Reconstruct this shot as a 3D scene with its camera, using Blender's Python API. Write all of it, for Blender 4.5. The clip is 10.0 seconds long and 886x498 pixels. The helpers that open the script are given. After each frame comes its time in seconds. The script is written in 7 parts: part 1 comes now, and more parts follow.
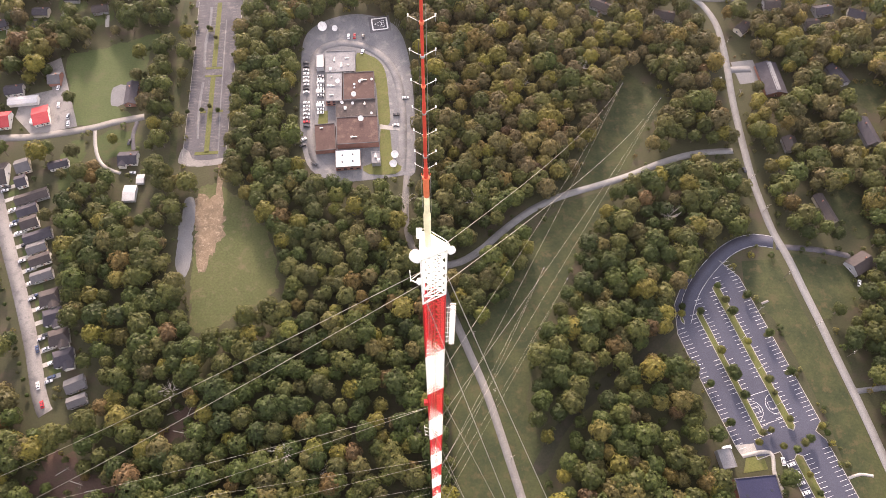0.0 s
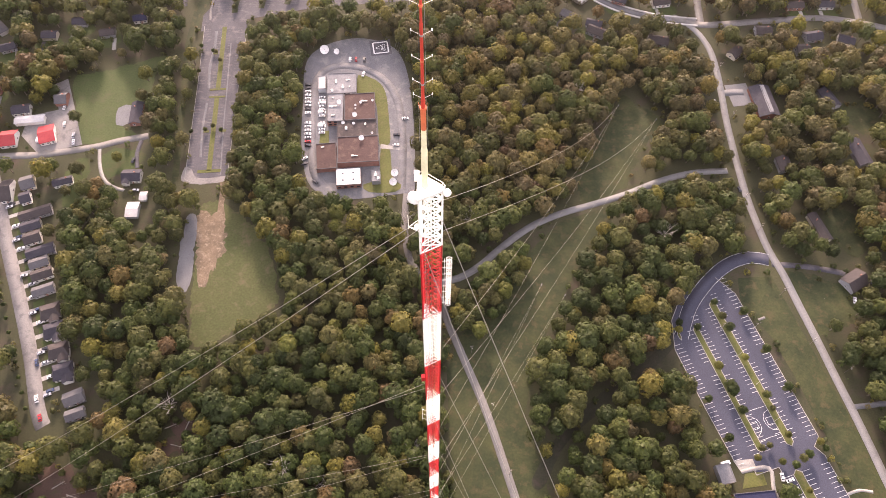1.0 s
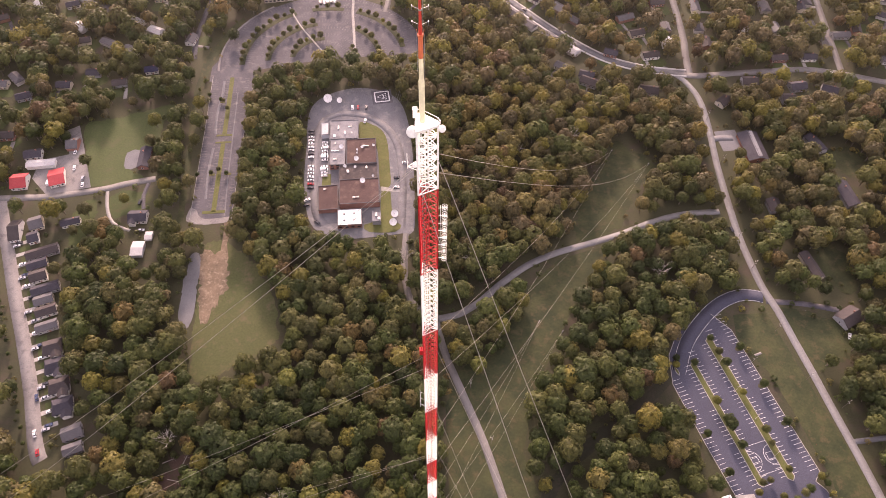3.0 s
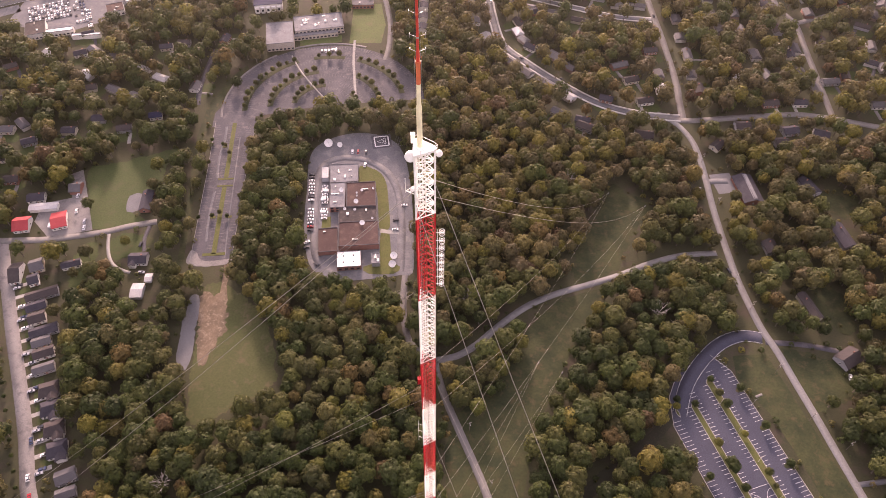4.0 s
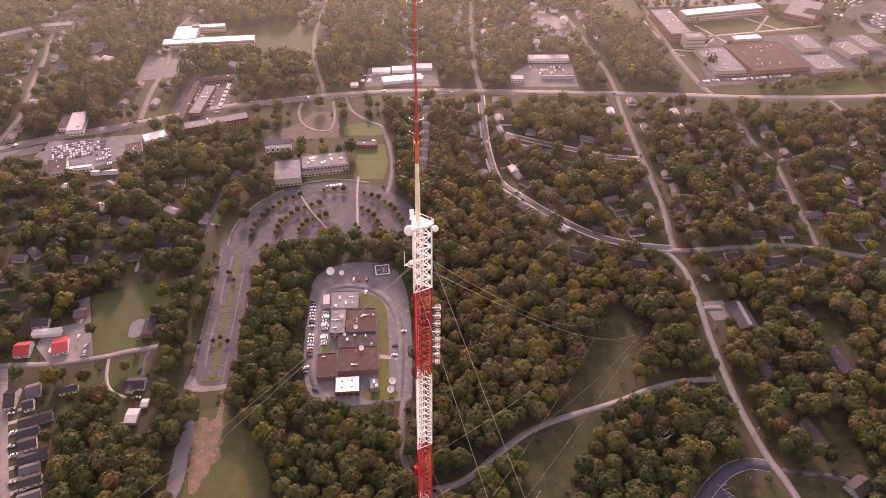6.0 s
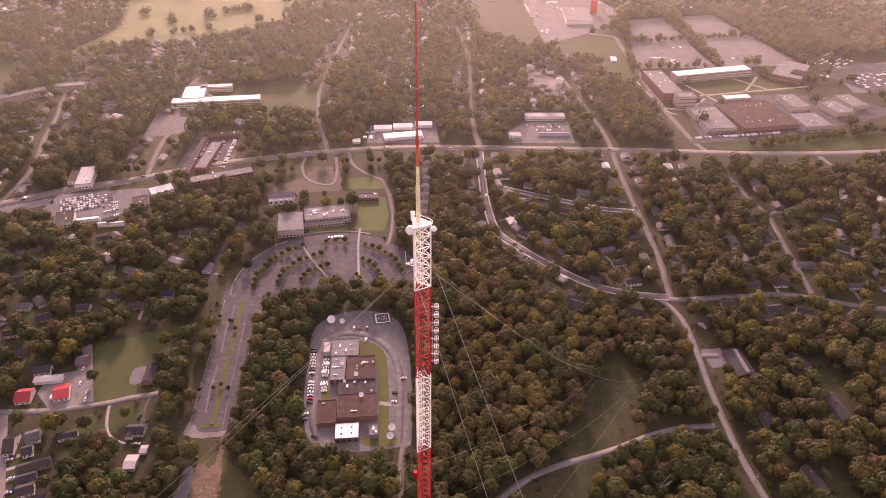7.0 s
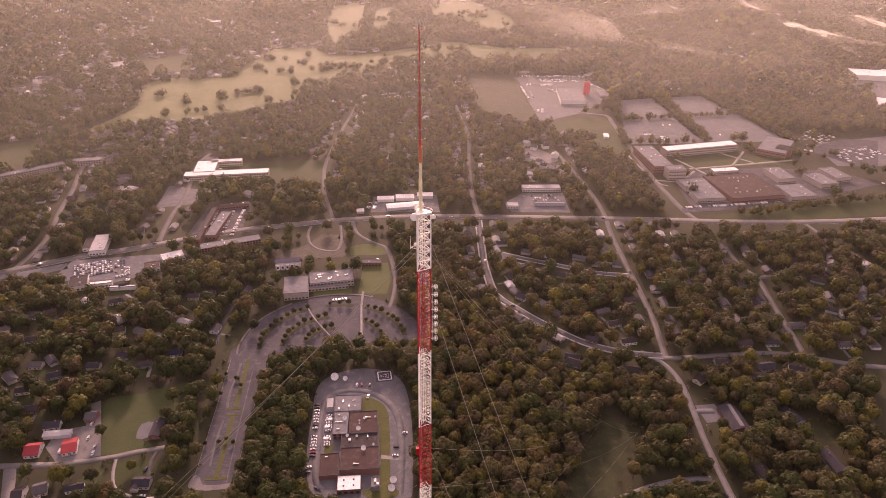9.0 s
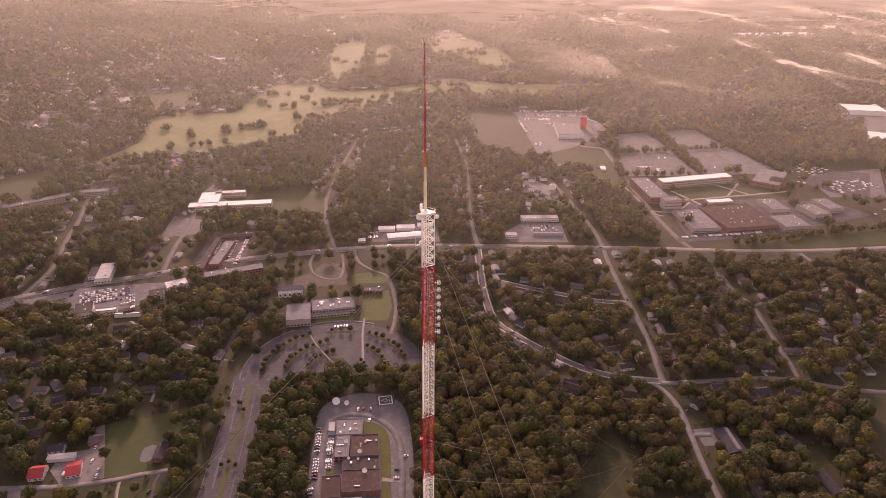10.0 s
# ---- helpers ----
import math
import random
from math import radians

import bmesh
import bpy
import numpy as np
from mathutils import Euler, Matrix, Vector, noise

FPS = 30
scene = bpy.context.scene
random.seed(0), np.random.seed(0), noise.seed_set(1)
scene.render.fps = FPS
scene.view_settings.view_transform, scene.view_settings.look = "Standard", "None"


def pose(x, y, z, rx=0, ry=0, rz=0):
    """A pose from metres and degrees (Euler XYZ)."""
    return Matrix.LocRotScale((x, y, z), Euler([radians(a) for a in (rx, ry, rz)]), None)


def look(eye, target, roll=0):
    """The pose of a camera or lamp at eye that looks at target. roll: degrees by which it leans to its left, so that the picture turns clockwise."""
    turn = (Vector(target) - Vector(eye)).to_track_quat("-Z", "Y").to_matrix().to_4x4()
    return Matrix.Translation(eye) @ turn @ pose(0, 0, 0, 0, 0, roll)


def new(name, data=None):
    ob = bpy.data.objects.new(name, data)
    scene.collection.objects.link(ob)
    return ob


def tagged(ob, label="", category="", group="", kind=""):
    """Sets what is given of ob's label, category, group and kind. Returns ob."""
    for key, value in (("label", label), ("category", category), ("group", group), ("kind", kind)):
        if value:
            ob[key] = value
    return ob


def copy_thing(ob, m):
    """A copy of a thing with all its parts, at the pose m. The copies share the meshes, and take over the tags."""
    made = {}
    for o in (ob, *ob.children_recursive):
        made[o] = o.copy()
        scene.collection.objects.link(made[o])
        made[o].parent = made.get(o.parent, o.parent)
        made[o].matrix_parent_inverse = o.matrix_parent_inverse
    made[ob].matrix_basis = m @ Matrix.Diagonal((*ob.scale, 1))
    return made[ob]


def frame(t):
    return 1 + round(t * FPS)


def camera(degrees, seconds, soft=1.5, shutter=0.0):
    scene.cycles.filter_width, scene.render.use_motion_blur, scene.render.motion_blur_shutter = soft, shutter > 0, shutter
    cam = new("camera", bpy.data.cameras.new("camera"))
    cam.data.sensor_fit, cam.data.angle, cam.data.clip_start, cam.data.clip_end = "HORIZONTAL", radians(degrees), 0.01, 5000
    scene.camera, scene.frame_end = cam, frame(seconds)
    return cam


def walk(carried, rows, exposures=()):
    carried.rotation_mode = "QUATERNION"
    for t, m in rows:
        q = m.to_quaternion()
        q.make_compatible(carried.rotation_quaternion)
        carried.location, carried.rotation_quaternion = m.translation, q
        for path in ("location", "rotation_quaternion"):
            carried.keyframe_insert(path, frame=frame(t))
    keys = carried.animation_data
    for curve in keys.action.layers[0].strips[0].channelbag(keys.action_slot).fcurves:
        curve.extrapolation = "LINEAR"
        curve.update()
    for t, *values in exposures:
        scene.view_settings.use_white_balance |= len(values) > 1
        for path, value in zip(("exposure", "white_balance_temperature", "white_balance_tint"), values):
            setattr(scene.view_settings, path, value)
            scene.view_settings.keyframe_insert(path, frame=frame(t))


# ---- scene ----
cam = camera(65.1, 10.0, soft=0.8)
PATH = [
    (0, (-0.501, -395.55, 393.591), (-0.483, -394.648, 391.806), 0.8),
    (0.5, (-0.287, -401.075, 393.032), (-0.268, -400.132, 391.269), 0.9),
    (1, (-0.192, -406.69, 392.505), (-0.172, -405.705, 390.764), 1.0),
    (1.5, (-0.07, -412.68, 391.881), (-0.049, -411.65, 390.167), 1.0),
    (2, (0.077, -417.813, 391.346), (0.098, -416.739, 389.659), 1.0),
    (3.5, (0.378, -427.679, 390.331), (0.399, -426.495, 388.718), 0.8),
    (4, (0.54, -429.4, 390.36), (0.563, -428.153, 388.797), 0.8),
    (4.5, (0.723, -431.029, 390.533), (0.746, -429.703, 389.035), 0.7),
    (5, (0.879, -433.263, 390.474), (0.902, -431.858, 389.052), 0.6),
    (5.5, (0.977, -436.998, 390.273), (1.0, -435.529, 388.917), 0.7),
    (7, (1.28, -456.292, 388.021), (1.303, -454.653, 386.874), 0.7),
    (7.5, (1.455, -463.459, 387.563), (1.476, -461.791, 386.459), 0.7),
    (8, (1.534, -471.106, 387.125), (1.555, -469.415, 386.057), 0.7),
    (8.5, (1.697, -478.939, 386.601), (1.717, -477.212, 385.593), 0.6),
    (9, (1.709, -486.875, 385.945), (1.728, -485.115, 384.996), 0.5),
    (9.5, (1.519, -494.662, 385.331), (1.539, -492.874, 384.436), 0.5),
    (10, (0.936, -502.497, 384.784), (0.956, -500.691, 383.926), 0.5),
]
EXPOSURES = [(0.0, 2.50, 6550, 25), (0.6, 2.48, 6600, 28), (2.0, 2.36, 6850, 36), (3.5, 2.06, 6900, 42), (5.5, 1.70, 7100, 52), (7.0, 1.50, 7500, 64), (8.5, 1.22, 7700, 63), (10.0, 0.98, 7620, 59)]
walk(cam, [(t, look(eye, target, roll)) for t, eye, target, roll in PATH], EXPOSURES)

# ---- world and sun: a low, hazy morning sun ahead of the camera ----
SUN_UP, SUN_AZ = 22.0, -6.0
world = bpy.data.worlds.new("morning_sky")
scene.world = world
world.use_nodes = True
wn = world.node_tree.nodes
sky = wn.new("ShaderNodeTexSky")
sky.sky_type = "NISHITA"
sky.sun_disc = False
sky.sun_elevation = radians(SUN_UP)
sky.sun_rotation = radians(SUN_AZ)
sky.air_density, sky.dust_density, sky.ozone_density = 1.0, 6.0, 1.0
# thin high cloud evens out the clear sky's light
veil = wn.new("ShaderNodeMix")
veil.data_type, veil.blend_type = "RGBA", "MIX"
veil.inputs[0].default_value = 0.65
veil.inputs[7].default_value = (3.0, 2.88, 2.74, 1.0)
world.node_tree.links.new(sky.outputs["Color"], veil.inputs[6])
world.node_tree.links.new(veil.outputs[2], wn["Background"].inputs["Color"])
wn["Background"].inputs["Strength"].default_value = 0.135
sun_data = bpy.data.lights.new("sun", "SUN")
sun_data.energy, sun_data.angle, sun_data.color = 1.8, radians(7.0), (1.0, 0.84, 0.66)
sun = new("sun", sun_data)
az, up = radians(SUN_AZ), radians(SUN_UP)
sun.matrix_world = look((0, 0, 800), (-800 * math.sin(az) * math.cos(up), -800 * math.cos(az) * math.cos(up), 800 - 800 * math.sin(up)))

# ---- materials ----
def node_material(name):
    m = bpy.data.materials.new(name)
    m.use_nodes = True
    nt = m.node_tree
    return m, nt, nt.nodes["Principled BSDF"], nt.nodes["Material Output"]


def link(nt, a, b):
    nt.links.new(a, b)


def noise_node(nt, scale, detail=4.0, rough=0.6, vector=None):
    n = nt.nodes.new("ShaderNodeTexNoise")
    n.inputs["Scale"].default_value, n.inputs["Detail"].default_value, n.inputs["Roughness"].default_value = scale, detail, rough
    if vector is None:
        tc = nt.nodes.new("ShaderNodeNewGeometry")
        vector = tc.outputs["Position"]
    link(nt, vector, n.inputs["Vector"])
    return n


def ramp(nt, fac, stops):
    r = nt.nodes.new("ShaderNodeValToRGB")
    while len(r.color_ramp.elements) < len(stops):
        r.color_ramp.elements.new(0.5)
    for e, (p, c) in zip(r.color_ramp.elements, stops):
        e.position, e.color = p, (*c, 1.0)
    link(nt, fac, r.inputs["Fac"])
    return r


def mixed(nt, fac, a, b, kind="MIX"):
    m = nt.nodes.new("ShaderNodeMix")
    m.data_type, m.blend_type = "RGBA", kind
    for socket, value in ((m.inputs[0], fac), (m.inputs[6], a), (m.inputs[7], b)):
        if isinstance(value, (int, float)):
            socket.default_value = value
        elif isinstance(value, tuple):
            socket.default_value = (*value, 1.0)
        else:
            link(nt, value, socket)
    return m.outputs[2]


def bump(nt, bsdf, height, strength=0.4, distance=0.1):
    b = nt.nodes.new("ShaderNodeBump")
    b.inputs["Strength"].default_value, b.inputs["Distance"].default_value = strength, distance
    link(nt, height, b.inputs["Height"])
    link(nt, b.outputs["Normal"], bsdf.inputs["Normal"])


def surface(name, low, high, big=0.05, small=1.5, stain=None, rough=0.85, metal=0.0, relief=0.3, spread=0.25):
    """Two scales of variation between two colours, with an optional third colour in patches."""
    m, nt, bsdf, _ = node_material(name)
    a, b = noise_node(nt, big, 5.0), noise_node(nt, small, 6.0, 0.7)
    base = ramp(nt, a.outputs["Fac"], [(0.5 - spread, low), (0.5 + spread, high)]).outputs["Color"]
    fine = ramp(nt, b.outputs["Fac"], [(0.3, (0.72, 0.72, 0.72)), (0.7, (1.25, 1.25, 1.25))]).outputs["Color"]
    colour = mixed(nt, 1.0, base, fine, "MULTIPLY")
    if stain:
        s = noise_node(nt, big * 2.7, 7.0, 0.72)
        mask = ramp(nt, s.outputs["Fac"], [(0.52, (0, 0, 0)), (0.66, (1, 1, 1))]).outputs["Color"]
        colour = mixed(nt, mask, colour, stain)
    link(nt, colour, bsdf.inputs["Base Color"])
    bsdf.inputs["Roughness"].default_value, bsdf.inputs["Metallic"].default_value = rough, metal
    if rough > 0.8:
        bsdf.inputs["Specular IOR Level"].default_value = 0.2
    if relief:
        bump(nt, bsdf, b.outputs["Fac"], relief, 0.08)
    return m


def painted(name, colour, rough=0.5, metal=0.0, vary=0.12):
    """Paint that differs a little from thing to thing and is dusty in patches."""
    m, nt, bsdf, _ = node_material(name)
    info = nt.nodes.new("ShaderNodeObjectInfo")
    n = noise_node(nt, 0.8, 5.0, 0.7)
    dust = ramp(nt, n.outputs["Fac"], [(0.35, (0.86, 0.85, 0.83)), (0.65, (1.06, 1.06, 1.06))]).outputs["Color"]
    own = ramp(nt, info.outputs["Random"], [(0.0, (1 - vary,) * 3), (1.0, (1 + vary,) * 3)]).outputs["Color"]
    c = mixed(nt, 1.0, mixed(nt, 1.0, colour, dust, "MULTIPLY"), own, "MULTIPLY")
    link(nt, c, bsdf.inputs["Base Color"])
    bsdf.inputs["Roughness"].default_value, bsdf.inputs["Metallic"].default_value = rough, metal
    return m


def foliage(name, stops, source="tint"):
    """Leaves: colour by tree, then by leaf clump, with some light passing through."""
    m, nt, bsdf, out = node_material(name)
    if source == "tint":
        at = nt.nodes.new("ShaderNodeAttribute")
        at.attribute_name = "tint"
        fac = at.outputs["Fac"]
    else:
        fac = nt.nodes.new("ShaderNodeObjectInfo").outputs["Random"]
    base = ramp(nt, fac, stops).outputs["Color"]
    geo = nt.nodes.new("ShaderNodeNewGeometry")
    leaf = ramp(nt, geo.outputs["Random Per Island"], [(0.0, (0.78, 0.80, 0.80)), (0.55, (1.06, 1.08, 1.08)), (1.0, (1.42, 1.42, 1.34))]).outputs["Color"]
    c = mixed(nt, 1.0, base, leaf, "MULTIPLY")
    each = nt.nodes.new("ShaderNodeTexWhiteNoise")
    each.noise_dimensions = "1D"
    times = nt.nodes.new("ShaderNodeMath")
    times.operation, times.inputs[1].default_value = "MULTIPLY", 91.7
    link(nt, fac, times.inputs[0]), link(nt, times.outputs["Value"], each.inputs["W"])
    own = ramp(nt, each.outputs["Value"], [(0.0, (0.74, 0.75, 0.75)), (0.5, (0.98, 0.98, 0.98)), (1.0, (1.34, 1.33, 1.26))]).outputs["Color"]
    c = mixed(nt, 1.0, c, own, "MULTIPLY")
    patch = ramp(nt, noise_node(nt, 0.35, 3.0).outputs["Fac"], [(0.35, (0.80, 0.84, 0.80)), (0.65, (1.16, 1.12, 1.05))]).outputs["Color"]
    c = mixed(nt, 1.0, c, patch, "MULTIPLY")
    link(nt, c, bsdf.inputs["Base Color"])
    bsdf.inputs["Roughness"].default_value = 0.55
    bsdf.inputs["Specular IOR Level"].default_value = 0.2
    tr = nt.nodes.new("ShaderNodeBsdfTranslucent")
    link(nt, c, tr.inputs["Color"])
    mx = nt.nodes.new("ShaderNodeMixShader")
    mx.inputs["Fac"].default_value = 0.40
    link(nt, bsdf.outputs["BSDF"], mx.inputs[1])
    link(nt, tr.outputs["BSDF"], mx.inputs[2])
    link(nt, mx.outputs["Shader"], out.inputs["Surface"])
    return m


DARK_GREEN, OLIVE, GREEN = (0.033, 0.047, 0.016), (0.074, 0.077, 0.025), (0.052, 0.069, 0.020)
YELLOW, OCHRE, RUST, GREY = (0.128, 0.120, 0.025), (0.114, 0.083, 0.032), (0.096, 0.062, 0.036), (0.098, 0.078, 0.042)
LEAF_STOPS = [(0.0, DARK_GREEN), (0.22, GREEN), (0.48, OLIVE), (0.66, GREY), (0.78, YELLOW), (0.90, OCHRE), (1.0, RUST)]
M_WOOD_LEAF = foliage("woodland_foliage", LEAF_STOPS)
M_LEAF = {
    "dark green": foliage("dark_green_foliage", [(0.0, (0.030, 0.045, 0.013)), (1.0, (0.049, 0.066, 0.018))], "own"),
    "olive": foliage("olive_foliage", [(0.0, (0.058, 0.069, 0.024)), (1.0, (0.082, 0.079, 0.030))], "own"),
    "yellow-green": foliage("yellow_green_foliage", [(0.0, (0.084, 0.095, 0.025)), (1.0, (0.124, 0.118, 0.029))], "own"),
    "ochre": foliage("ochre_foliage", [(0.0, (0.100, 0.080, 0.028)), (1.0, (0.116, 0.074, 0.030))], "own"),
}
M_BARK = surface("bark", (0.09, 0.075, 0.06), (0.16, 0.14, 0.115), 0.6, 6.0)
M_PALE_BARK = surface("pale_dead_wood", (0.26, 0.24, 0.21), (0.38, 0.36, 0.32), 0.6, 6.0)
M_GROUND = surface("woodland_ground", (0.028, 0.030, 0.015), (0.047, 0.048, 0.023), 0.018, 0.9, (0.050, 0.039, 0.028), spread=0.2)
M_WHEEL = surface("wheel_worn_asphalt", (0.110, 0.111, 0.117), (0.165, 0.164, 0.168), 0.06, 1.4, (0.19, 0.185, 0.178), spread=0.14)
M_LAWN = surface("mown_grass", (0.030, 0.045, 0.013), (0.046, 0.060, 0.019), 0.03, 0.8, (0.052, 0.050, 0.022))
M_BRIGHT_LAWN = surface("watered_lawn", (0.058, 0.080, 0.026), (0.088, 0.108, 0.036), 0.04, 0.8, (0.094, 0.094, 0.042))
M_OLIVE_LAWN = surface("dry_olive_lawn", (0.062, 0.072, 0.020), (0.092, 0.098, 0.030), 0.08, 0.9, (0.10, 0.092, 0.04))
M_EASTROAD = surface("sun_bleached_road", (0.150, 0.150, 0.148), (0.195, 0.195, 0.192), 0.06, 1.8, (0.132, 0.131, 0.130))
M_GOLF = surface("dewy_fairway", (0.082, 0.108, 0.040), (0.138, 0.156, 0.064), 0.012, 0.2, (0.16, 0.160, 0.08))
M_ROUGH = surface("rough_grass", (0.020, 0.027, 0.011), (0.041, 0.047, 0.018), 0.06, 0.7, (0.060, 0.050, 0.024), spread=0.14)
M_LITTER = surface("leaf_litter", (0.051, 0.033, 0.026), (0.078, 0.051, 0.039), 0.06, 1.2, (0.048, 0.044, 0.024))
M_DIRT = surface("bare_earth", (0.085, 0.066, 0.044), (0.150, 0.112, 0.076), 0.12, 1.2, (0.21, 0.168, 0.122), spread=0.15)
M_GRAVEL = surface("grey_gravel", (0.102, 0.105, 0.112), (0.150, 0.150, 0.153), 0.08, 2.5)
M_ASPHALT = surface("worn_asphalt", (0.050, 0.049, 0.057), (0.080, 0.077, 0.085), 0.05, 1.4, (0.112, 0.106, 0.106), spread=0.16)
M_ROAD = surface("pale_road", (0.125, 0.121, 0.116), (0.172, 0.166, 0.156), 0.05, 1.8, (0.116, 0.112, 0.109))
M_YARD = surface("yard_asphalt", (0.092, 0.094, 0.102), (0.142, 0.143, 0.150), 0.05, 1.4, (0.185, 0.180, 0.174))
M_NEW_ASPHALT = surface("sealed_asphalt", (0.042, 0.045, 0.064), (0.058, 0.061, 0.084), 0.04, 1.6)
M_PALE_ASPHALT = surface("dusty_asphalt", (0.136, 0.129, 0.126), (0.204, 0.194, 0.184), 0.05, 1.6, (0.102, 0.099, 0.099))
M_CONCRETE = surface("concrete", (0.23, 0.222, 0.205), (0.31, 0.30, 0.28), 0.1, 2.0, (0.20, 0.192, 0.178))
M_PAVEMENT = surface("pale_pavement", (0.34, 0.335, 0.32), (0.44, 0.43, 0.41), 0.1, 2.0)
M_LINE = surface("road_paint", (0.55, 0.55, 0.54), (0.72, 0.72, 0.70), 0.4, 3.0, relief=0.0)
M_FADED_LINE = surface("faded_road_paint", (0.09, 0.088, 0.09), (0.21, 0.206, 0.20), 0.12, 2.0, relief=0.0)
M_YELLOW_LINE = surface("yellow_road_paint", (0.22, 0.18, 0.085), (0.30, 0.245, 0.11), 0.4, 3.0, relief=0.0)
M_WHITE = painted("white_paint", (0.78, 0.77, 0.74), 0.55)
M_TOWER_WHITE = painted("white_tower_paint", (0.90, 0.91, 0.83), 0.45)
M_CREAM = painted("cream_mast_paint", (0.93, 0.88, 0.56), 0.55)
M_TOWER_RED = painted("red_tower_paint", (0.50, 0.012, 0.014), 0.45)
M_TOWER_ORANGE = painted("orange_tower_paint", (0.66, 0.17, 0.07), 0.45)
M_MAST_RED = painted("dark_red_mast_paint", (0.55, 0.06, 0.035), 0.5)
M_STEEL = painted("galvanised_steel", (0.42, 0.42, 0.41), 0.45, 0.7)
M_WIRE = painted("guy_wire_steel", (0.34, 0.32, 0.27), 0.5, 0.2)
M_DARK_STEEL = painted("dark_steel", (0.09, 0.085, 0.085), 0.5, 0.4)
M_GLASS = painted("window_glass", (0.03, 0.035, 0.045), 0.12)
M_RUBBER = painted("tyre_rubber", (0.025, 0.025, 0.025), 0.85)
WALLS = {
    "white": painted("white_siding", (0.66, 0.64, 0.60), 0.7),
    "cream": painted("cream_siding", (0.52, 0.47, 0.38), 0.7),
    "grey": painted("grey_siding", (0.30, 0.30, 0.31), 0.7),
    "brick": surface("red_brick", (0.22, 0.11, 0.085), (0.30, 0.155, 0.12), 0.4, 5.0),
    "tan": surface("tan_masonry", (0.36, 0.31, 0.26), (0.44, 0.39, 0.33), 0.3, 3.0),
    "metal": painted("grey_metal_cladding", (0.45, 0.46, 0.48), 0.5),
}
ROOFS = {
    "charcoal": surface("charcoal_shingle", (0.032, 0.030, 0.039), (0.053, 0.050, 0.058), 0.3, 4.0),
    "brown": surface("brown_shingle", (0.041, 0.035, 0.035), (0.062, 0.053, 0.051), 0.3, 4.0),
    "grey": surface("grey_shingle", (0.078, 0.076, 0.080), (0.109, 0.105, 0.107), 0.3, 4.0),
    "light": surface("pale_roof_sheet", (0.33, 0.33, 0.335), (0.43, 0.425, 0.415), 0.2, 3.0, relief=0.1),
    "white": surface("white_roof_membrane", (0.74, 0.73, 0.70), (0.84, 0.83, 0.80), 0.12, 2.0, (0.62, 0.61, 0.58), relief=0.05),
    "red": surface("red_roof_sheet", (0.30, 0.045, 0.05), (0.38, 0.07, 0.07), 0.2, 2.0, relief=0.1),
    "rust": surface("rust_brown_roof_gravel", (0.050, 0.030, 0.028), (0.072, 0.044, 0.039), 0.08, 1.2, (0.105, 0.071, 0.060)),
    "tar": surface("dark_tar_roof", (0.037, 0.031, 0.031), (0.058, 0.048, 0.046), 0.08, 1.5, (0.102, 0.082, 0.075)),
    "gravel": surface("grey_gravel_roof", (0.125, 0.127, 0.135), (0.205, 0.205, 0.212), 0.12, 1.5, (0.110, 0.110, 0.114)),
    "blue": surface("dark_blue_roof_membrane", (0.018, 0.020, 0.046), (0.030, 0.032, 0.064), 0.1, 2.0, relief=0.1),
}
CAR_PAINT = {
    "white": painted("white_car_paint", (0.75, 0.75, 0.75), 0.25),
    "silver": painted("silver_car_paint", (0.42, 0.43, 0.45), 0.3, 0.5),
    "black": painted("black_car_paint", (0.03, 0.03, 0.035), 0.25),
    "blue": painted("dark_blue_car_paint", (0.035, 0.05, 0.10), 0.25),
    "red": painted("red_car_paint", (0.35, 0.02, 0.025), 0.25),
}


# ---- mesh helpers ----
def np_mesh(name, verts, faces, material, tint=None):
    """A mesh from numpy arrays of corners and equal-sided faces."""
    verts, faces = np.asarray(verts, np.float32), np.asarray(faces, np.int32)
    me = bpy.data.meshes.new(name)
    n, k = faces.shape
    me.vertices.add(len(verts))
    me.vertices.foreach_set("co", verts.ravel())
    me.loops.add(n * k)
    me.loops.foreach_set("vertex_index", faces.ravel())
    me.polygons.add(n)
    me.polygons.foreach_set("loop_start", np.arange(0, n * k, k, dtype=np.int32))
    if tint is not None:
        me.attributes.new("tint", "FLOAT", "POINT").data.foreach_set("value", np.asarray(tint, np.float32))
    me.update(calc_edges=True)
    me.materials.append(material)
    return me


def as_mesh(name, bm, material):
    bmesh.ops.recalc_face_normals(bm, faces=bm.faces[:])
    me = bpy.data.meshes.new(name)
    bm.to_mesh(me)
    bm.free()
    me.materials.append(material)
    return me


def part(name, shape, material, parent=None, label="", at=None):
    """One mesh object, under a thing or on its own. shape: a bmesh or a finished mesh."""
    me = as_mesh(name, shape, material) if isinstance(shape, bmesh.types.BMesh) else shape
    ob = new(name, me)
    if parent is not None:
        ob.parent = parent
    if at is not None:
        ob.matrix_basis = at
    return tagged(ob, label)


def thing(name, label, category, at=None, group="", kind=""):
    ob = new(name)
    ob.empty_display_size = 0.5
    if at is not None:
        ob.matrix_basis = at
    return tagged(ob, label, category, group, kind)


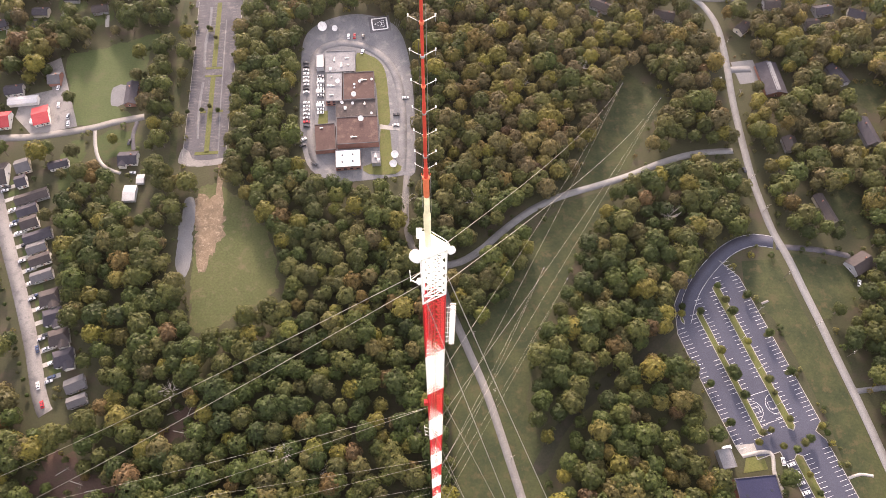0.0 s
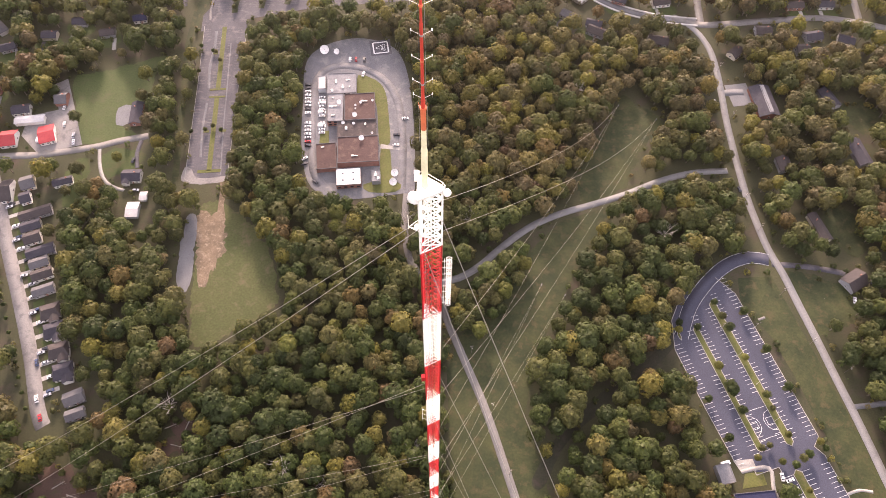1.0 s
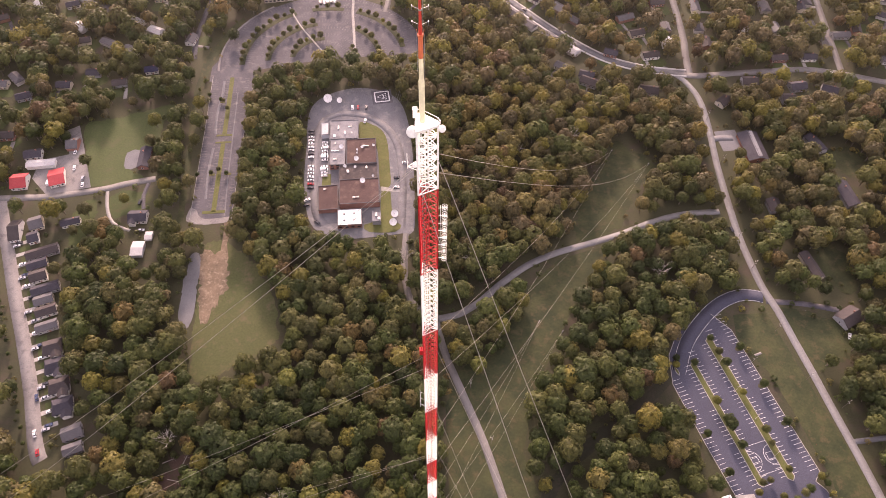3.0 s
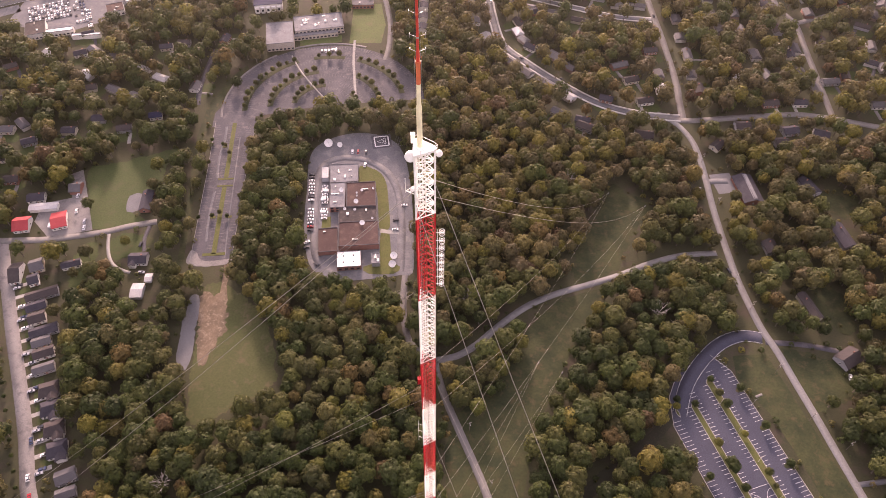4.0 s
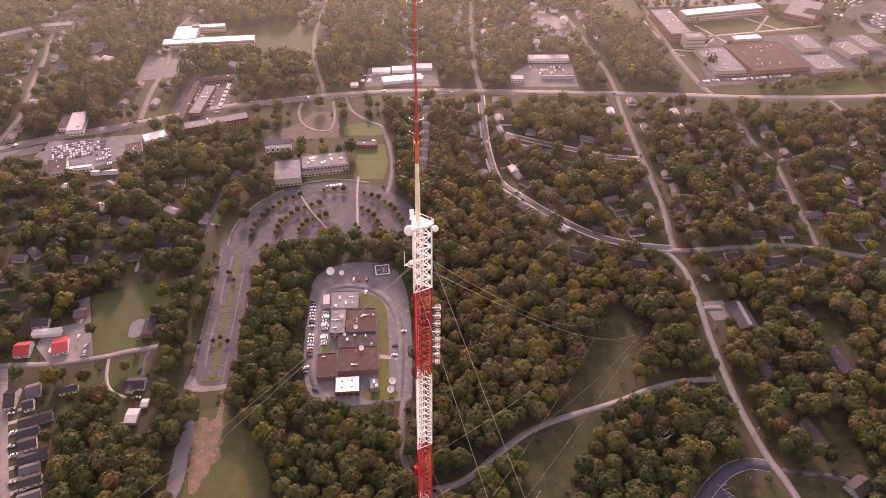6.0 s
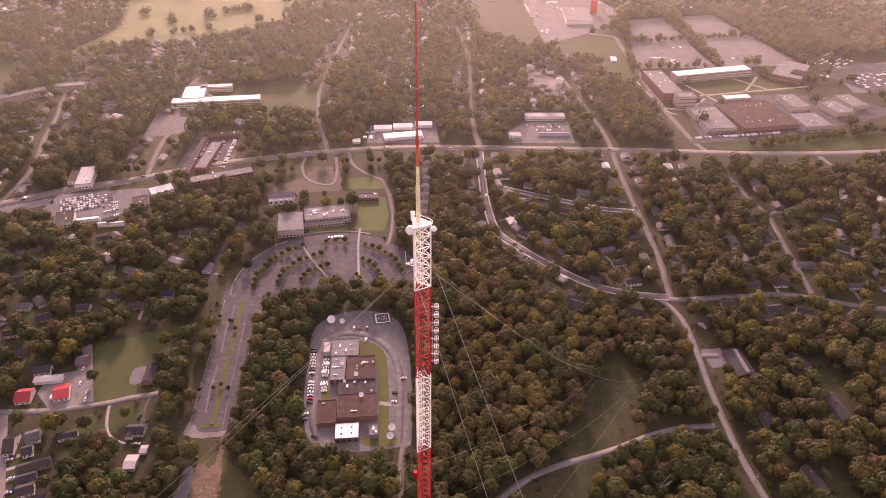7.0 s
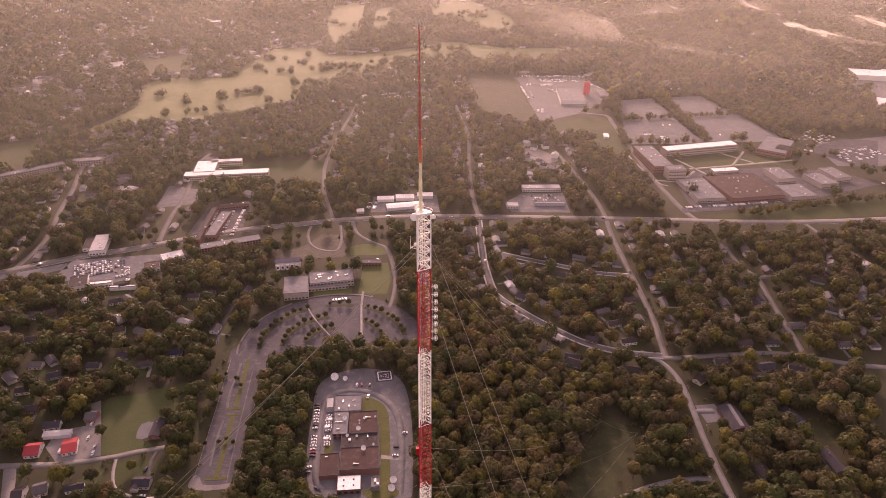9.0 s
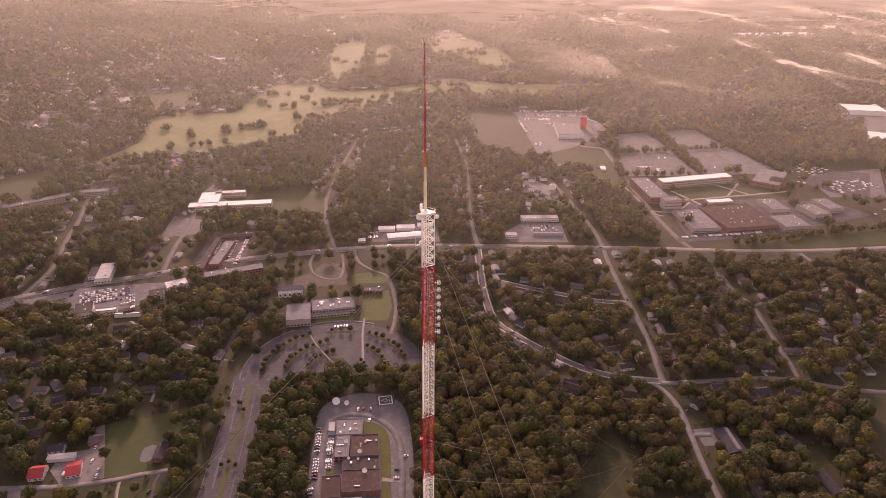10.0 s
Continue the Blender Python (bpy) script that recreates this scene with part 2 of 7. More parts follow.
def add_box(bm, x0, y0, z0, x1, y1, z1, m=None):
    v = [bm.verts.new((x, y, z)) for z in (z0, z1) for x, y in ((x0, y0), (x1, y0), (x1, y1), (x0, y1))]
    for f in ((0, 3, 2, 1), (4, 5, 6, 7), (0, 1, 5, 4), (1, 2, 6, 5), (2, 3, 7, 6), (3, 0, 4, 7)):
        bm.faces.new([v[i] for i in f])
    if m is not None:
        bmesh.ops.transform(bm, matrix=m, verts=v)
    return v


def boxed(*boxes):
    bm = bmesh.new()
    for b in boxes:
        add_box(bm, *b)
    return bm


def add_bar(bm, a, b, r, sides=4, r2=None):
    """A bar from a to b."""
    a, b = Vector(a), Vector(b)
    d = (b - a).normalized()
    u = d.orthogonal().normalized()
    w = d.cross(u)
    rings = []
    for p, q in ((a, r), (b, r if r2 is None else r2)):
        rings.append([bm.verts.new(p + q * (math.cos(2 * math.pi * i / sides) * u + math.sin(2 * math.pi * i / sides) * w)) for i in range(sides)])
    for i in range(sides):
        bm.faces.new((rings[0][i], rings[0][(i + 1) % sides], rings[1][(i + 1) % sides], rings[1][i]))
    bm.faces.new(rings[0][::-1])
    bm.faces.new(rings[1])


def add_tube(bm, pts, r, sides=4):
    """One unbroken tube along points."""
    pts = [Vector(p) for p in pts]
    rings = []
    for i, p in enumerate(pts):
        d = (pts[min(i + 1, len(pts) - 1)] - pts[max(i - 1, 0)]).normalized()
        u = Vector((0, 0, 1)).cross(d)
        u = u.normalized() if u.length > 1e-4 else d.orthogonal().normalized()
        w = d.cross(u)
        rings.append([bm.verts.new(p + r * (math.cos(2 * math.pi * k / sides) * u + math.sin(2 * math.pi * k / sides) * w)) for k in range(sides)])
    for a, b in zip(rings, rings[1:]):
        for k in range(sides):
            bm.faces.new((a[k], a[(k + 1) % sides], b[(k + 1) % sides], b[k]))
    bm.faces.new(rings[0][::-1])
    bm.faces.new(rings[-1])


def add_revolved(bm, profile, sides=16, m=None):
    """A turned shape from (radius, height) pairs."""
    rings = [[bm.verts.new((r * math.cos(2 * math.pi * i / sides), r * math.sin(2 * math.pi * i / sides), z)) for i in range(sides)] for r, z in profile]
    for a, b in zip(rings, rings[1:]):
        for i in range(sides):
            bm.faces.new((a[i], a[(i + 1) % sides], b[(i + 1) % sides], b[i]))
    bm.faces.new(rings[0][::-1])
    bm.faces.new(rings[-1])
    if m is not None:
        bmesh.ops.transform(bm, matrix=m, verts=[v for r in rings for v in r])


def smooth_line(points, step=5.0, closed=False):
    """A Catmull-Rom line through the points."""
    p = np.array(points, float)
    n = len(p)
    out = []
    for i in range(n if closed else n - 1):
        if closed:
            a, b, c, d = p[(i - 1) % n], p[i], p[(i + 1) % n], p[(i + 2) % n]
        else:
            a, b, c, d = p[max(i - 1, 0)], p[i], p[i + 1], p[min(i + 2, n - 1)]
        k = max(2, int(np.hypot(*(c - b)) / step))
        for s in np.arange(k) / k:
            out.append(0.5 * ((2 * b) + (c - a) * s + (2 * a - 5 * b + 4 * c - d) * s**2 + (3 * b - a - 3 * c + d) * s**3))
    if not closed:
        out.append(p[-1])
    return np.array(out)


def ribbon(line, width, z0, z1, offset=0.0):
    """A strip with thickness along a line on the ground."""
    t = np.gradient(line, axis=0)
    nrm = np.stack([-t[:, 1], t[:, 0]], 1) / np.hypot(t[:, 0], t[:, 1])[:, None]
    left, right = line + nrm * (offset + width / 2), line + nrm * (offset - width / 2)
    n = len(line)
    v = np.concatenate([np.c_[left, np.full(n, z1)], np.c_[right, np.full(n, z1)], np.c_[left, np.full(n, z0)], np.c_[right, np.full(n, z0)]])
    f = []
    for i in range(n - 1):
        j = i + 1
        f += [(i, n + i, n + j, j), (2 * n + i, i, j, 2 * n + j), (n + i, 3 * n + i, 3 * n + j, n + j)]
    return v, f


def inside(poly, x, y):
    poly = np.asarray(poly, float)
    c = np.zeros(np.shape(x), bool)
    j = len(poly) - 1
    for i in range(len(poly)):
        (xi, yi), (xj, yj) = poly[i], poly[j]
        if yi != yj:
            c ^= ((yi > y) != (yj > y)) & (x < (xj - xi) * (y - yi) / (yj - yi) + xi)
        j = i
    return c


# clear ground, on which no woodland tree may stand
CELL, X0, Y0, NX, NY = 2.0, -700.0, -400.0, 760, 620
taken = np.zeros((NX, NY), bool)
GX, GY = np.meshgrid(X0 + CELL * (np.arange(NX) + 0.5), Y0 + CELL * (np.arange(NY) + 0.5), indexing="ij")
far_clear = []


def clear_poly(poly, grow=3.5):
    p = np.asarray(poly, float)
    if grow:
        c = p.mean(0)
        d = p - c
        p = c + d * (1 + grow / np.maximum(np.hypot(d[:, 0], d[:, 1]), 1.0))[:, None]
    taken[inside(p, GX, GY)] = True
    far_clear.append(p)


def clear_line(line, half):
    for x, y in line:
        i0, i1 = int((x - half - X0) / CELL), int((x + half - X0) / CELL) + 1
        j0, j1 = int((y - half - Y0) / CELL), int((y + half - Y0) / CELL) + 1
        if i1 < 0 or j1 < 0 or i0 >= NX or j0 >= NY:
            continue
        i0, j0 = max(i0, 0), max(j0, 0)
        s = np.s_[i0:i1, j0:j1]
        taken[s] |= (GX[s] - x) ** 2 + (GY[s] - y) ** 2 < half * half


def rect(x, y, w, d, rot, grow=0.0):
    c, s = math.cos(radians(rot)), math.sin(radians(rot))
    w, d = w / 2 + grow, d / 2 + grow
    return [(x + c * u - s * v, y + s * u + c * v) for u, v in ((-w, -d), (w, -d), (w, d), (-w, d))]


def road(name, points, width, material, label, z=0.12, lines="", verge=3.0, step=5.0):
    line = smooth_line(points, step)
    v, f = ribbon(line, width, -0.05, z)
    ob = tagged(new(name, np_mesh(name, v, f, material)), label, "road", kind="structure")
    if "c" in lines:
        for o in (-0.15, 0.15):
            v, f = ribbon(line, 0.11, z - 0.02, z + 0.03, o)
            part("centre_line", np_mesh("centre_line", v, f, M_YELLOW_LINE), None, ob, "faded yellow centre line")
    if "e" in lines:
        for o in (-1, 1):
            v, f = ribbon(line, 0.16, z - 0.02, z + 0.03, o * (width / 2 - 0.35))
            part("edge_line", np_mesh("edge_line", v, f, M_LINE), None, ob, "white edge line")
    if "k" in lines:
        for o in (-1, 1):
            v, f = ribbon(line, 1.7, -0.05, z + 0.15, o * (width / 2 + 0.9))
            part("pavement_edge", np_mesh("pavement_edge", v, f, M_PAVEMENT), None, ob, "pale concrete pavement and kerb")
    clear_line(smooth_line(points, 1.5), width / 2 + verge)
    return ob


def patch(name, points, material, label, category, z=0.04, smooth=False, clear=True, grow=3.5, parent=None, ragged=0.0):
    """A piece of the ground with its own surface, as a low slab."""
    p = smooth_line(points, 1.5 if ragged else 4.0, True) if smooth or ragged else np.array(points, float)
    if ragged:
        c = p.mean(0)
        away = (p - c) / np.hypot(*(p - c).T)[:, None]
        p = p + away * np.array([ragged * (noise.noise(Vector((a * 0.12, b * 0.12, 1.0))) + 0.6 * noise.noise(Vector((a * 0.45, b * 0.45, 5.0)))) for a, b in p])[:, None]
    bm = bmesh.new()
    top = [bm.verts.new((x, y, z)) for x, y in p]
    low = [bm.verts.new((x, y, -0.05)) for x, y in p]
    face = bm.faces.new(top)
    n = len(p)
    for i in range(n):
        bm.faces.new((top[i], low[i], low[(i + 1) % n], top[(i + 1) % n]))
    bmesh.ops.triangulate(bm, faces=[face])
    ob = part(name, bm, material, parent)
    if parent is None:
        tagged(ob, label, category, kind="structure")
    else:
        tagged(ob, label)
    if clear:
        clear_poly(p, grow)
    return ob


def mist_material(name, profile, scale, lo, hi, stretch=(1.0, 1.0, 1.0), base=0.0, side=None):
    """A flat sheet that stands in for mist and haze: it scatters light where it is thick and lets it pass where it is
    thin.
    profile: (distance north, thickness) pairs from -400 to 4000; lo, hi, base: how far it is torn into wisps; side:
    where it sets in towards the east."""
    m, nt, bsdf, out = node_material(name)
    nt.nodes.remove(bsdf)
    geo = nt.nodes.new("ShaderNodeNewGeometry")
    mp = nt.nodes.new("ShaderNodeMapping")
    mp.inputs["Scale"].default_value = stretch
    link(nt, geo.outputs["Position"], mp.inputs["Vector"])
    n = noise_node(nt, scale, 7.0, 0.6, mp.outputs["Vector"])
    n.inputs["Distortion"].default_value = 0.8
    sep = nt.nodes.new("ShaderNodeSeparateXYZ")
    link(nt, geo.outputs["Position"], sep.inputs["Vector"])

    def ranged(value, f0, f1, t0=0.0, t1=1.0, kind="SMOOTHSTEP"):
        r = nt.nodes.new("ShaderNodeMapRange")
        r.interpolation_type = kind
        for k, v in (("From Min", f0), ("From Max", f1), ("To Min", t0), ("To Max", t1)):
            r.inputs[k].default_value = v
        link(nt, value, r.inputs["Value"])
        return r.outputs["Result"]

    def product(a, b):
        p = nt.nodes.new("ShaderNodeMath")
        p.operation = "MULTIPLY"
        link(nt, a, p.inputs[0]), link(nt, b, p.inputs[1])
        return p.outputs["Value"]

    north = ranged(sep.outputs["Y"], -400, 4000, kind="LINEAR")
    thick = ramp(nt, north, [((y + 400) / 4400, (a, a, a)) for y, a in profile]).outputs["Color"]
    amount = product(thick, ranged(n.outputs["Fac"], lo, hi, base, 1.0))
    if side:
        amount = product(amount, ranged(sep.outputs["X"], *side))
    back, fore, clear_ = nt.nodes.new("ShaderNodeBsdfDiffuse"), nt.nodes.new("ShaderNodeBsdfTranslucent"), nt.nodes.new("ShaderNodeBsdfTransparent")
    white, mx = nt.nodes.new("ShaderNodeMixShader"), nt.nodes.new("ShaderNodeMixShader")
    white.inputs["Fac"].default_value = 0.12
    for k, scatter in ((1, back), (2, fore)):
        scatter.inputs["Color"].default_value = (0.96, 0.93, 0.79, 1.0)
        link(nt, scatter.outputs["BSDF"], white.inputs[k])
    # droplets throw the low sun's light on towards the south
    # shading normal tilted to the low sun, so the sheet comes out brighter
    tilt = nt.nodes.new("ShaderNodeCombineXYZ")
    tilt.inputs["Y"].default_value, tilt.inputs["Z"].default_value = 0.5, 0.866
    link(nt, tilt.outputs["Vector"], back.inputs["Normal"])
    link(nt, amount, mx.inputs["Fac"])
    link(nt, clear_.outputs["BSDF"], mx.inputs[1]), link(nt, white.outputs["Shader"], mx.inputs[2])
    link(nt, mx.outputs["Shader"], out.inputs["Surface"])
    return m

# ---- ground, roads, fields ----
bm = bmesh.new()
bmesh.ops.create_grid(bm, x_segments=24, y_segments=24, size=4800)
bmesh.ops.translate(bm, verts=bm.verts[:], vec=(0, 2600, 0))
tagged(part("ground", bm, M_GROUND), "dark grassy woodland ground with leaf litter", "ground", kind="structure")

road("road_access", [(203, -122), (178, -124), (154, -131), (129, -142), (106, -150), (82, -158), (62, -168), (43, -183), (28, -197), (14, -206), (0, -209)], 4.8, M_EASTROAD, "narrow pale grey access road through the wood", verge=2.5)
road("road_tower", [(0, -209), (6, -233), (16, -259), (28, -290), (37, -320), (45, -348), (52, -375)], 4.6, M_ROAD, "narrow grey lane running past the tower", verge=3.5)
road("road_station_lane", [(0, -209), (-9, -203), (-16, -195), (-20, -179), (-21, -158), (-20, -138)], 4.4, M_ROAD, "shaded asphalt lane up to the station", z=0.07, verge=2.0)
road("road_east", [(195, 27), (206, 14), (213, -6), (214, -30), (213, -52), (211.5, -75), (211, -98), (211, -122), (211.5, -144), (213.5, -164), (216.5, -185), (222, -204), (226.5, -226), (231.5, -249), (236, -272), (240, -291), (244, -312), (248, -335), (256, -375)], 5.0, M_EASTROAD, "pale sun-bleached two-lane road", lines="", verge=5.0, z=0.14)
road("road_north", [(211, 18), (213, 45), (216, 73), (217, 137), (216, 199), (216, 271), (219, 325), (216, 384), (205, 468), (190, 560)], 6.0, M_ROAD, "straight pale residential road", verge=2.5)
road("road_cross", [(190, 30), (211, 21), (259, 25), (310, 29), (342, 23), (385, 11), (440, 5), (520, 0)], 6.6, M_ROAD, "residential street with pale surface", z=0.16, verge=2.5)
road("road_curved", [(209, 24), (176, 29), (143, 43), (111, 71), (83, 102), (64, 129), (57, 175), (55, 219), (55, 307)], 6.0, M_YARD, "curving residential street with pale pavements", lines="k", verge=2.5)
road("road_loop", [(77, 218), (109, 203), (143, 189), (176, 175), (213, 169)], 5.4, M_YARD, "short residential street with pale pavements", lines="k", verge=3.0)
road("road_main", [(-640, 80), (-483, 165), (-404, 207), (-352, 226), (-299, 250), (-242, 274), (-181, 290), (-118, 305), (-52, 314), (14, 317), (147, 314), (280, 310), (345, 306), (411, 304), (523, 308), (700, 330), (900, 372)], 13.0, M_ROAD, "wide pale main road with several lanes", lines="ce", z=0.18, verge=4.0)
road("road_far_east", [(345, 237), (345, 191), (353, 164), (349, 120), (344, 66), (340, 23)], 5.6, M_ROAD, "pale residential road", verge=2.5)
road("road_far_spur", [(353, 164), (375, 172), (390, 178)], 6.0, M_ROAD, "short residential spur", z=0.13, verge=3.0)
road("road_far_corner", [(468, 304), (474, 270), (481, 245), (490, 215), (500, 170)], 6.0, M_ROAD, "residential lane", z=0.13, verge=2.0)
road("road_upper", [(56, 318), (51, 380), (50, 488), (55, 621), (45, 720), (37, 806)], 6.5, M_ROAD, "long pale street between houses", verge=2.0)
road("road_upper_west", [(-128, 302), (-150, 380), (-160, 436), (-166, 500), (-164, 585), (-158, 700), (-150, 810)], 5.6, M_ROAD, "winding pale street", verge=2.0)
road("road_west_side", [(-328, 246), (-336, 310), (-339, 379), (-350, 440), (-357, 500), (-351, 540)], 6.5, M_ROAD, "pale side street", verge=2.0)
road("road_far_west", [(-463, 178), (-463, 245), (-485, 330), (-499, 394), (-521, 470), (-530, 520)], 6.5, M_ROAD, "pale side street", verge=2.0)
road("road_campus", [(335, 308), (326, 340), (318, 420), (315, 473), (314, 600), (314, 700), (312, 745), (284, 756), (262, 770)], 8.0, M_ROAD, "campus road", verge=5.0)
road("road_row", [(-312, -110), (-292, -152), (-274, -190), (-258, -222), (-241, -258), (-228, -290), (-222, -300)], 8.5, M_PALE_ASPHALT, "pale residential street beside a row of houses", verge=5.0)
road("road_west_lane", [(-345, -112), (-301, -110), (-279, -109), (-255, -105), (-237, -101), (-226, -97), (-205, -92)], 5.6, M_ROAD, "pale narrow road past a field", z=0.15, verge=3.0)
road("driveway_curved", [(-237, -103), (-234, -116), (-229, -128), (-222, -135), (-212, -139)], 2.4, M_CONCRETE, "curving pale concrete driveway", verge=2.5)
road("driveway_short", [(-209, -96), (-210, -108), (-207, -120)], 2.8, M_ASPHALT, "short driveway to a house", verge=2.5)
road("road_school_drive", [(-104, 303), (-98, 275), (-87, 257), (-68, 240), (-58, 232), (-50, 206), (-43, 165), (-42, 135), (-43, 118), (-45, 104)], 5.2, M_ROAD, "curving school driveway", verge=3.0)
road("road_school_loop", [(-154, 287), (-154, 262), (-145, 236), (-129, 224), (-114, 225), (-112, 250), (-118, 290)], 3.6, M_PALE_ASPHALT, "looping construction track", verge=3.0)
road("road_north_west", [(-203, 40), (-206, 66), (-205, 95), (-203, 120)], 4.5, M_ASPHALT, "narrow grey lane beside trees", z=0.10, verge=2.0)
road("road_far_avenue", [(-330, 1960), (-365, 2290), (-430, 2800), (-495, 3325)], 16.0, M_ROAD, "distant straight avenue", verge=10.0, step=60)
road("driveway_east", [(212, -51), (222, -50), (230, -50)], 6.0, M_GRAVEL, "gravel driveway off the road", z=0.10, verge=1.0)
road("driveway_east_lower", [(240, -290), (258, -288), (280, -286)], 3.2, M_GRAVEL, "driveway off the road", z=0.10, verge=1.5)
road("driveway_court", [(216, -196), (240, -198), (262, -203)], 4.0, M_ASPHALT, "driveway to a house under trees", z=0.10, verge=2.0)

# fields and clearings
patch("litter_clearing", [(-151, -294), (-136, -296), (-135, -308), (-141, -316), (-152, -318), (-158, -312), (-150, -305)], M_LITTER, "small clearing of reddish leaf litter", "clearing", grow=0.0, ragged=9.0)
patch("litter_hollow", [(-212, -324), (-200, -322), (-196, -330), (-180, -338), (-174, -346), (-214, -346), (-218, -332)], M_LITTER, "hollow of reddish leaf litter", "clearing", grow=0.0, ragged=10.0)
M_FIELD = surface("pale_mown_field", (0.040, 0.057, 0.019), (0.058, 0.073, 0.026), 0.03, 0.8, (0.062, 0.066, 0.030))
patch("field_west", [(-271, -37), (-260, -33), (-235, -24), (-206, -13), (-205, -24), (-211, -33), (-210, -49), (-215, -58), (-222, -64), (-228, -80), (-214, -93), (-253, -98), (-263, -69)], M_FIELD, "mown green field beside trees", "field", ragged=3.0)
M_WORN_GRASS = surface("worn_grass", (0.044, 0.056, 0.019), (0.064, 0.068, 0.026), 0.04, 0.8, (0.088, 0.074, 0.040))
patch("field_bare", [(-158, -158), (-148, -148), (-132, -156), (-115, -176), (-108, -188), (-101, -208), (-100, -224), (-115, -237), (-145, -252), (-152, -220)], M_WORN_GRASS, "grass field with worn earth", "field", ragged=3.5)
patch("earth_scar", [(-160, -161), (-147, -156), (-139, -163), (-137, -180), (-141, -192), (-143, -206), (-149, -212), (-155, -192)], M_DIRT, "scar of bare brown earth", "bare earth", z=0.06, ragged=6.0)
patch("gravel_strip", [(-165, -159), (-159, -161), (-156, -188), (-155, -208), (-158, -216), (-164, -208), (-166, -184)], M_GRAVEL, "strip of blue-grey gravel", "gravel", z=0.07, ragged=2.5)
patch("earth_track", [(-149, -126), (-145, -126), (-142, -136), (-143, -150), (-140, -162), (-146, -162), (-147, -140)], M_DIRT, "worn earth track", "track", z=0.05)
patch("clearing_guy_field", [(139, -54), (150, -63), (164, -74), (156, -92), (139, -114), (133, -130), (122, -141), (98, -149), (99, -128), (109, -104), (124, -80)], M_ROUGH, "rough grass clearing under guy wires", "clearing", ragged=5.0)
patch("clearing_strip", [(84, -163), (104, -156), (122, -151), (108, -172), (92, -196), (76, -226), (60, -258), (50, -296), (60, -330), (64, -375), (10, -375), (8, -330), (6, -268), (14, -246), (34, -226), (56, -192), (70, -176)], M_ROUGH, "rough mown strip under the guy wires", "clearing", smooth=False)
M_DITCH = surface("damp_ditch", (0.020, 0.022, 0.013), (0.034, 0.033, 0.020), 0.05, 0.9, (0.042, 0.034, 0.026))
patch("creek_bed", [(53, -329), (71, -303), (100, -279), (131, -256), (149, -238), (152, -241), (135, -261), (104, -285), (75, -308), (58, -334)], M_DITCH, "grassy ditch between woods", "ditch", z=0.05, ragged=2.0, grow=0.0)
patch("verge_east_lot", [(192, -206), (208, -205), (214, -205), (222, -235), (231, -270), (240, -306), (248, -350), (226, -350), (221, -308), (212, -272), (204, -246), (190, -224)], M_ROUGH, "rough grass bank between lot and road", "grass verge")
patch("garden_far_east", [(222, -203), (246, -206), (262, -214), (262, -232), (240, -243), (232, -240)], M_ROUGH, "green lawn beside a house", "lawn", ragged=4.0, grow=-2.0)
patch("garden_north_east", [(262, -152), (262, -176), (272, -190), (282, -180), (276, -152)], M_ROUGH, "lawn beside a long house", "lawn", ragged=4.0, grow=-2.0)
patch("garden_north_lawn", [(298, -64), (318, -60), (330, -80), (318, -90), (300, -84)], M_ROUGH, "lawn behind a house", "lawn", ragged=4.0, grow=-2.0)
patch("verge_lot_west", [(-189, -6), (-177, -130), (-181, -134), (-195, 0), (-194, 40), (-180, 80), (-170, 96), (-166, 88), (-178, 62), (-187, 30)], M_ROUGH, "strip of rough grass", "grass verge", smooth=False)
patch("lawn_row_west", [(-380, -150), (-318, -150), (-284, -218), (-262, -266), (-252, -288), (-380, -288)], M_ROUGH, "grass field beside the street", "field")
patch("lawn_gardens", [(-252, -115), (-242, -112), (-240, -132), (-243, -150), (-250, -152), (-254, -135)], M_LAWN, "back gardens with lawns", "lawn", ragged=5.0)
patch("lawn_driveway", [(-233, -108), (-214, -103), (-202, -112), (-214, -122), (-228, -128)], M_LAWN, "small lawn by a driveway", "lawn", ragged=3.0)
patch("school_lawn", [(-80, 130), (-50, 130), (-47, 160), (-53, 196), (-80, 196)], M_BRIGHT_LAWN, "bright green school lawn", "lawn", z=0.05)
patch("school_lawn_front", [(-125, 122), (-87, 132), (-88, 143), (-127, 134)], M_BRIGHT_LAWN, "lawn in front of the school", "lawn", z=0.05)
patch("school_bank", [(-95, 215), (-60, 215), (-54, 225), (-74, 240), (-95, 236)], M_BRIGHT_LAWN, "grassy bank by the driveway", "lawn", ragged=3.0)
M_SITE = surface("building_site_earth", (0.060, 0.052, 0.038), (0.100, 0.088, 0.070), 0.10, 1.2, (0.14, 0.128, 0.11))
patch("construction_earth", [(-186, 196), (-142, 205), (-106, 210), (-104, 236), (-120, 262), (-138, 262), (-150, 240), (-172, 222)], M_SITE, "bare building-site earth", "bare earth", z=0.05, ragged=6.0)
patch("field_behind_school", [(-330, 492), (-250, 505), (-170, 510), (-166, 430), (-238, 440), (-250, 458), (-310, 470)], M_LAWN, "playing field behind a long school", "field", ragged=8.0)
patch("golf_course", [(-600, 625), (-539, 690), (-441, 702), (-387, 730), (-323, 768), (-281, 830), (-209, 960), (-143, 1040), (-50, 1150), (-54, 1290), (-158, 1232), (-254, 1220), (-313, 1290), (-403, 1270), (-433, 1100), (-481, 995), (-566, 990), (-600, 915), (-560, 775)], M_GOLF, "misty golf course with fairways", "golf course", grow=0.0, ragged=16.0)
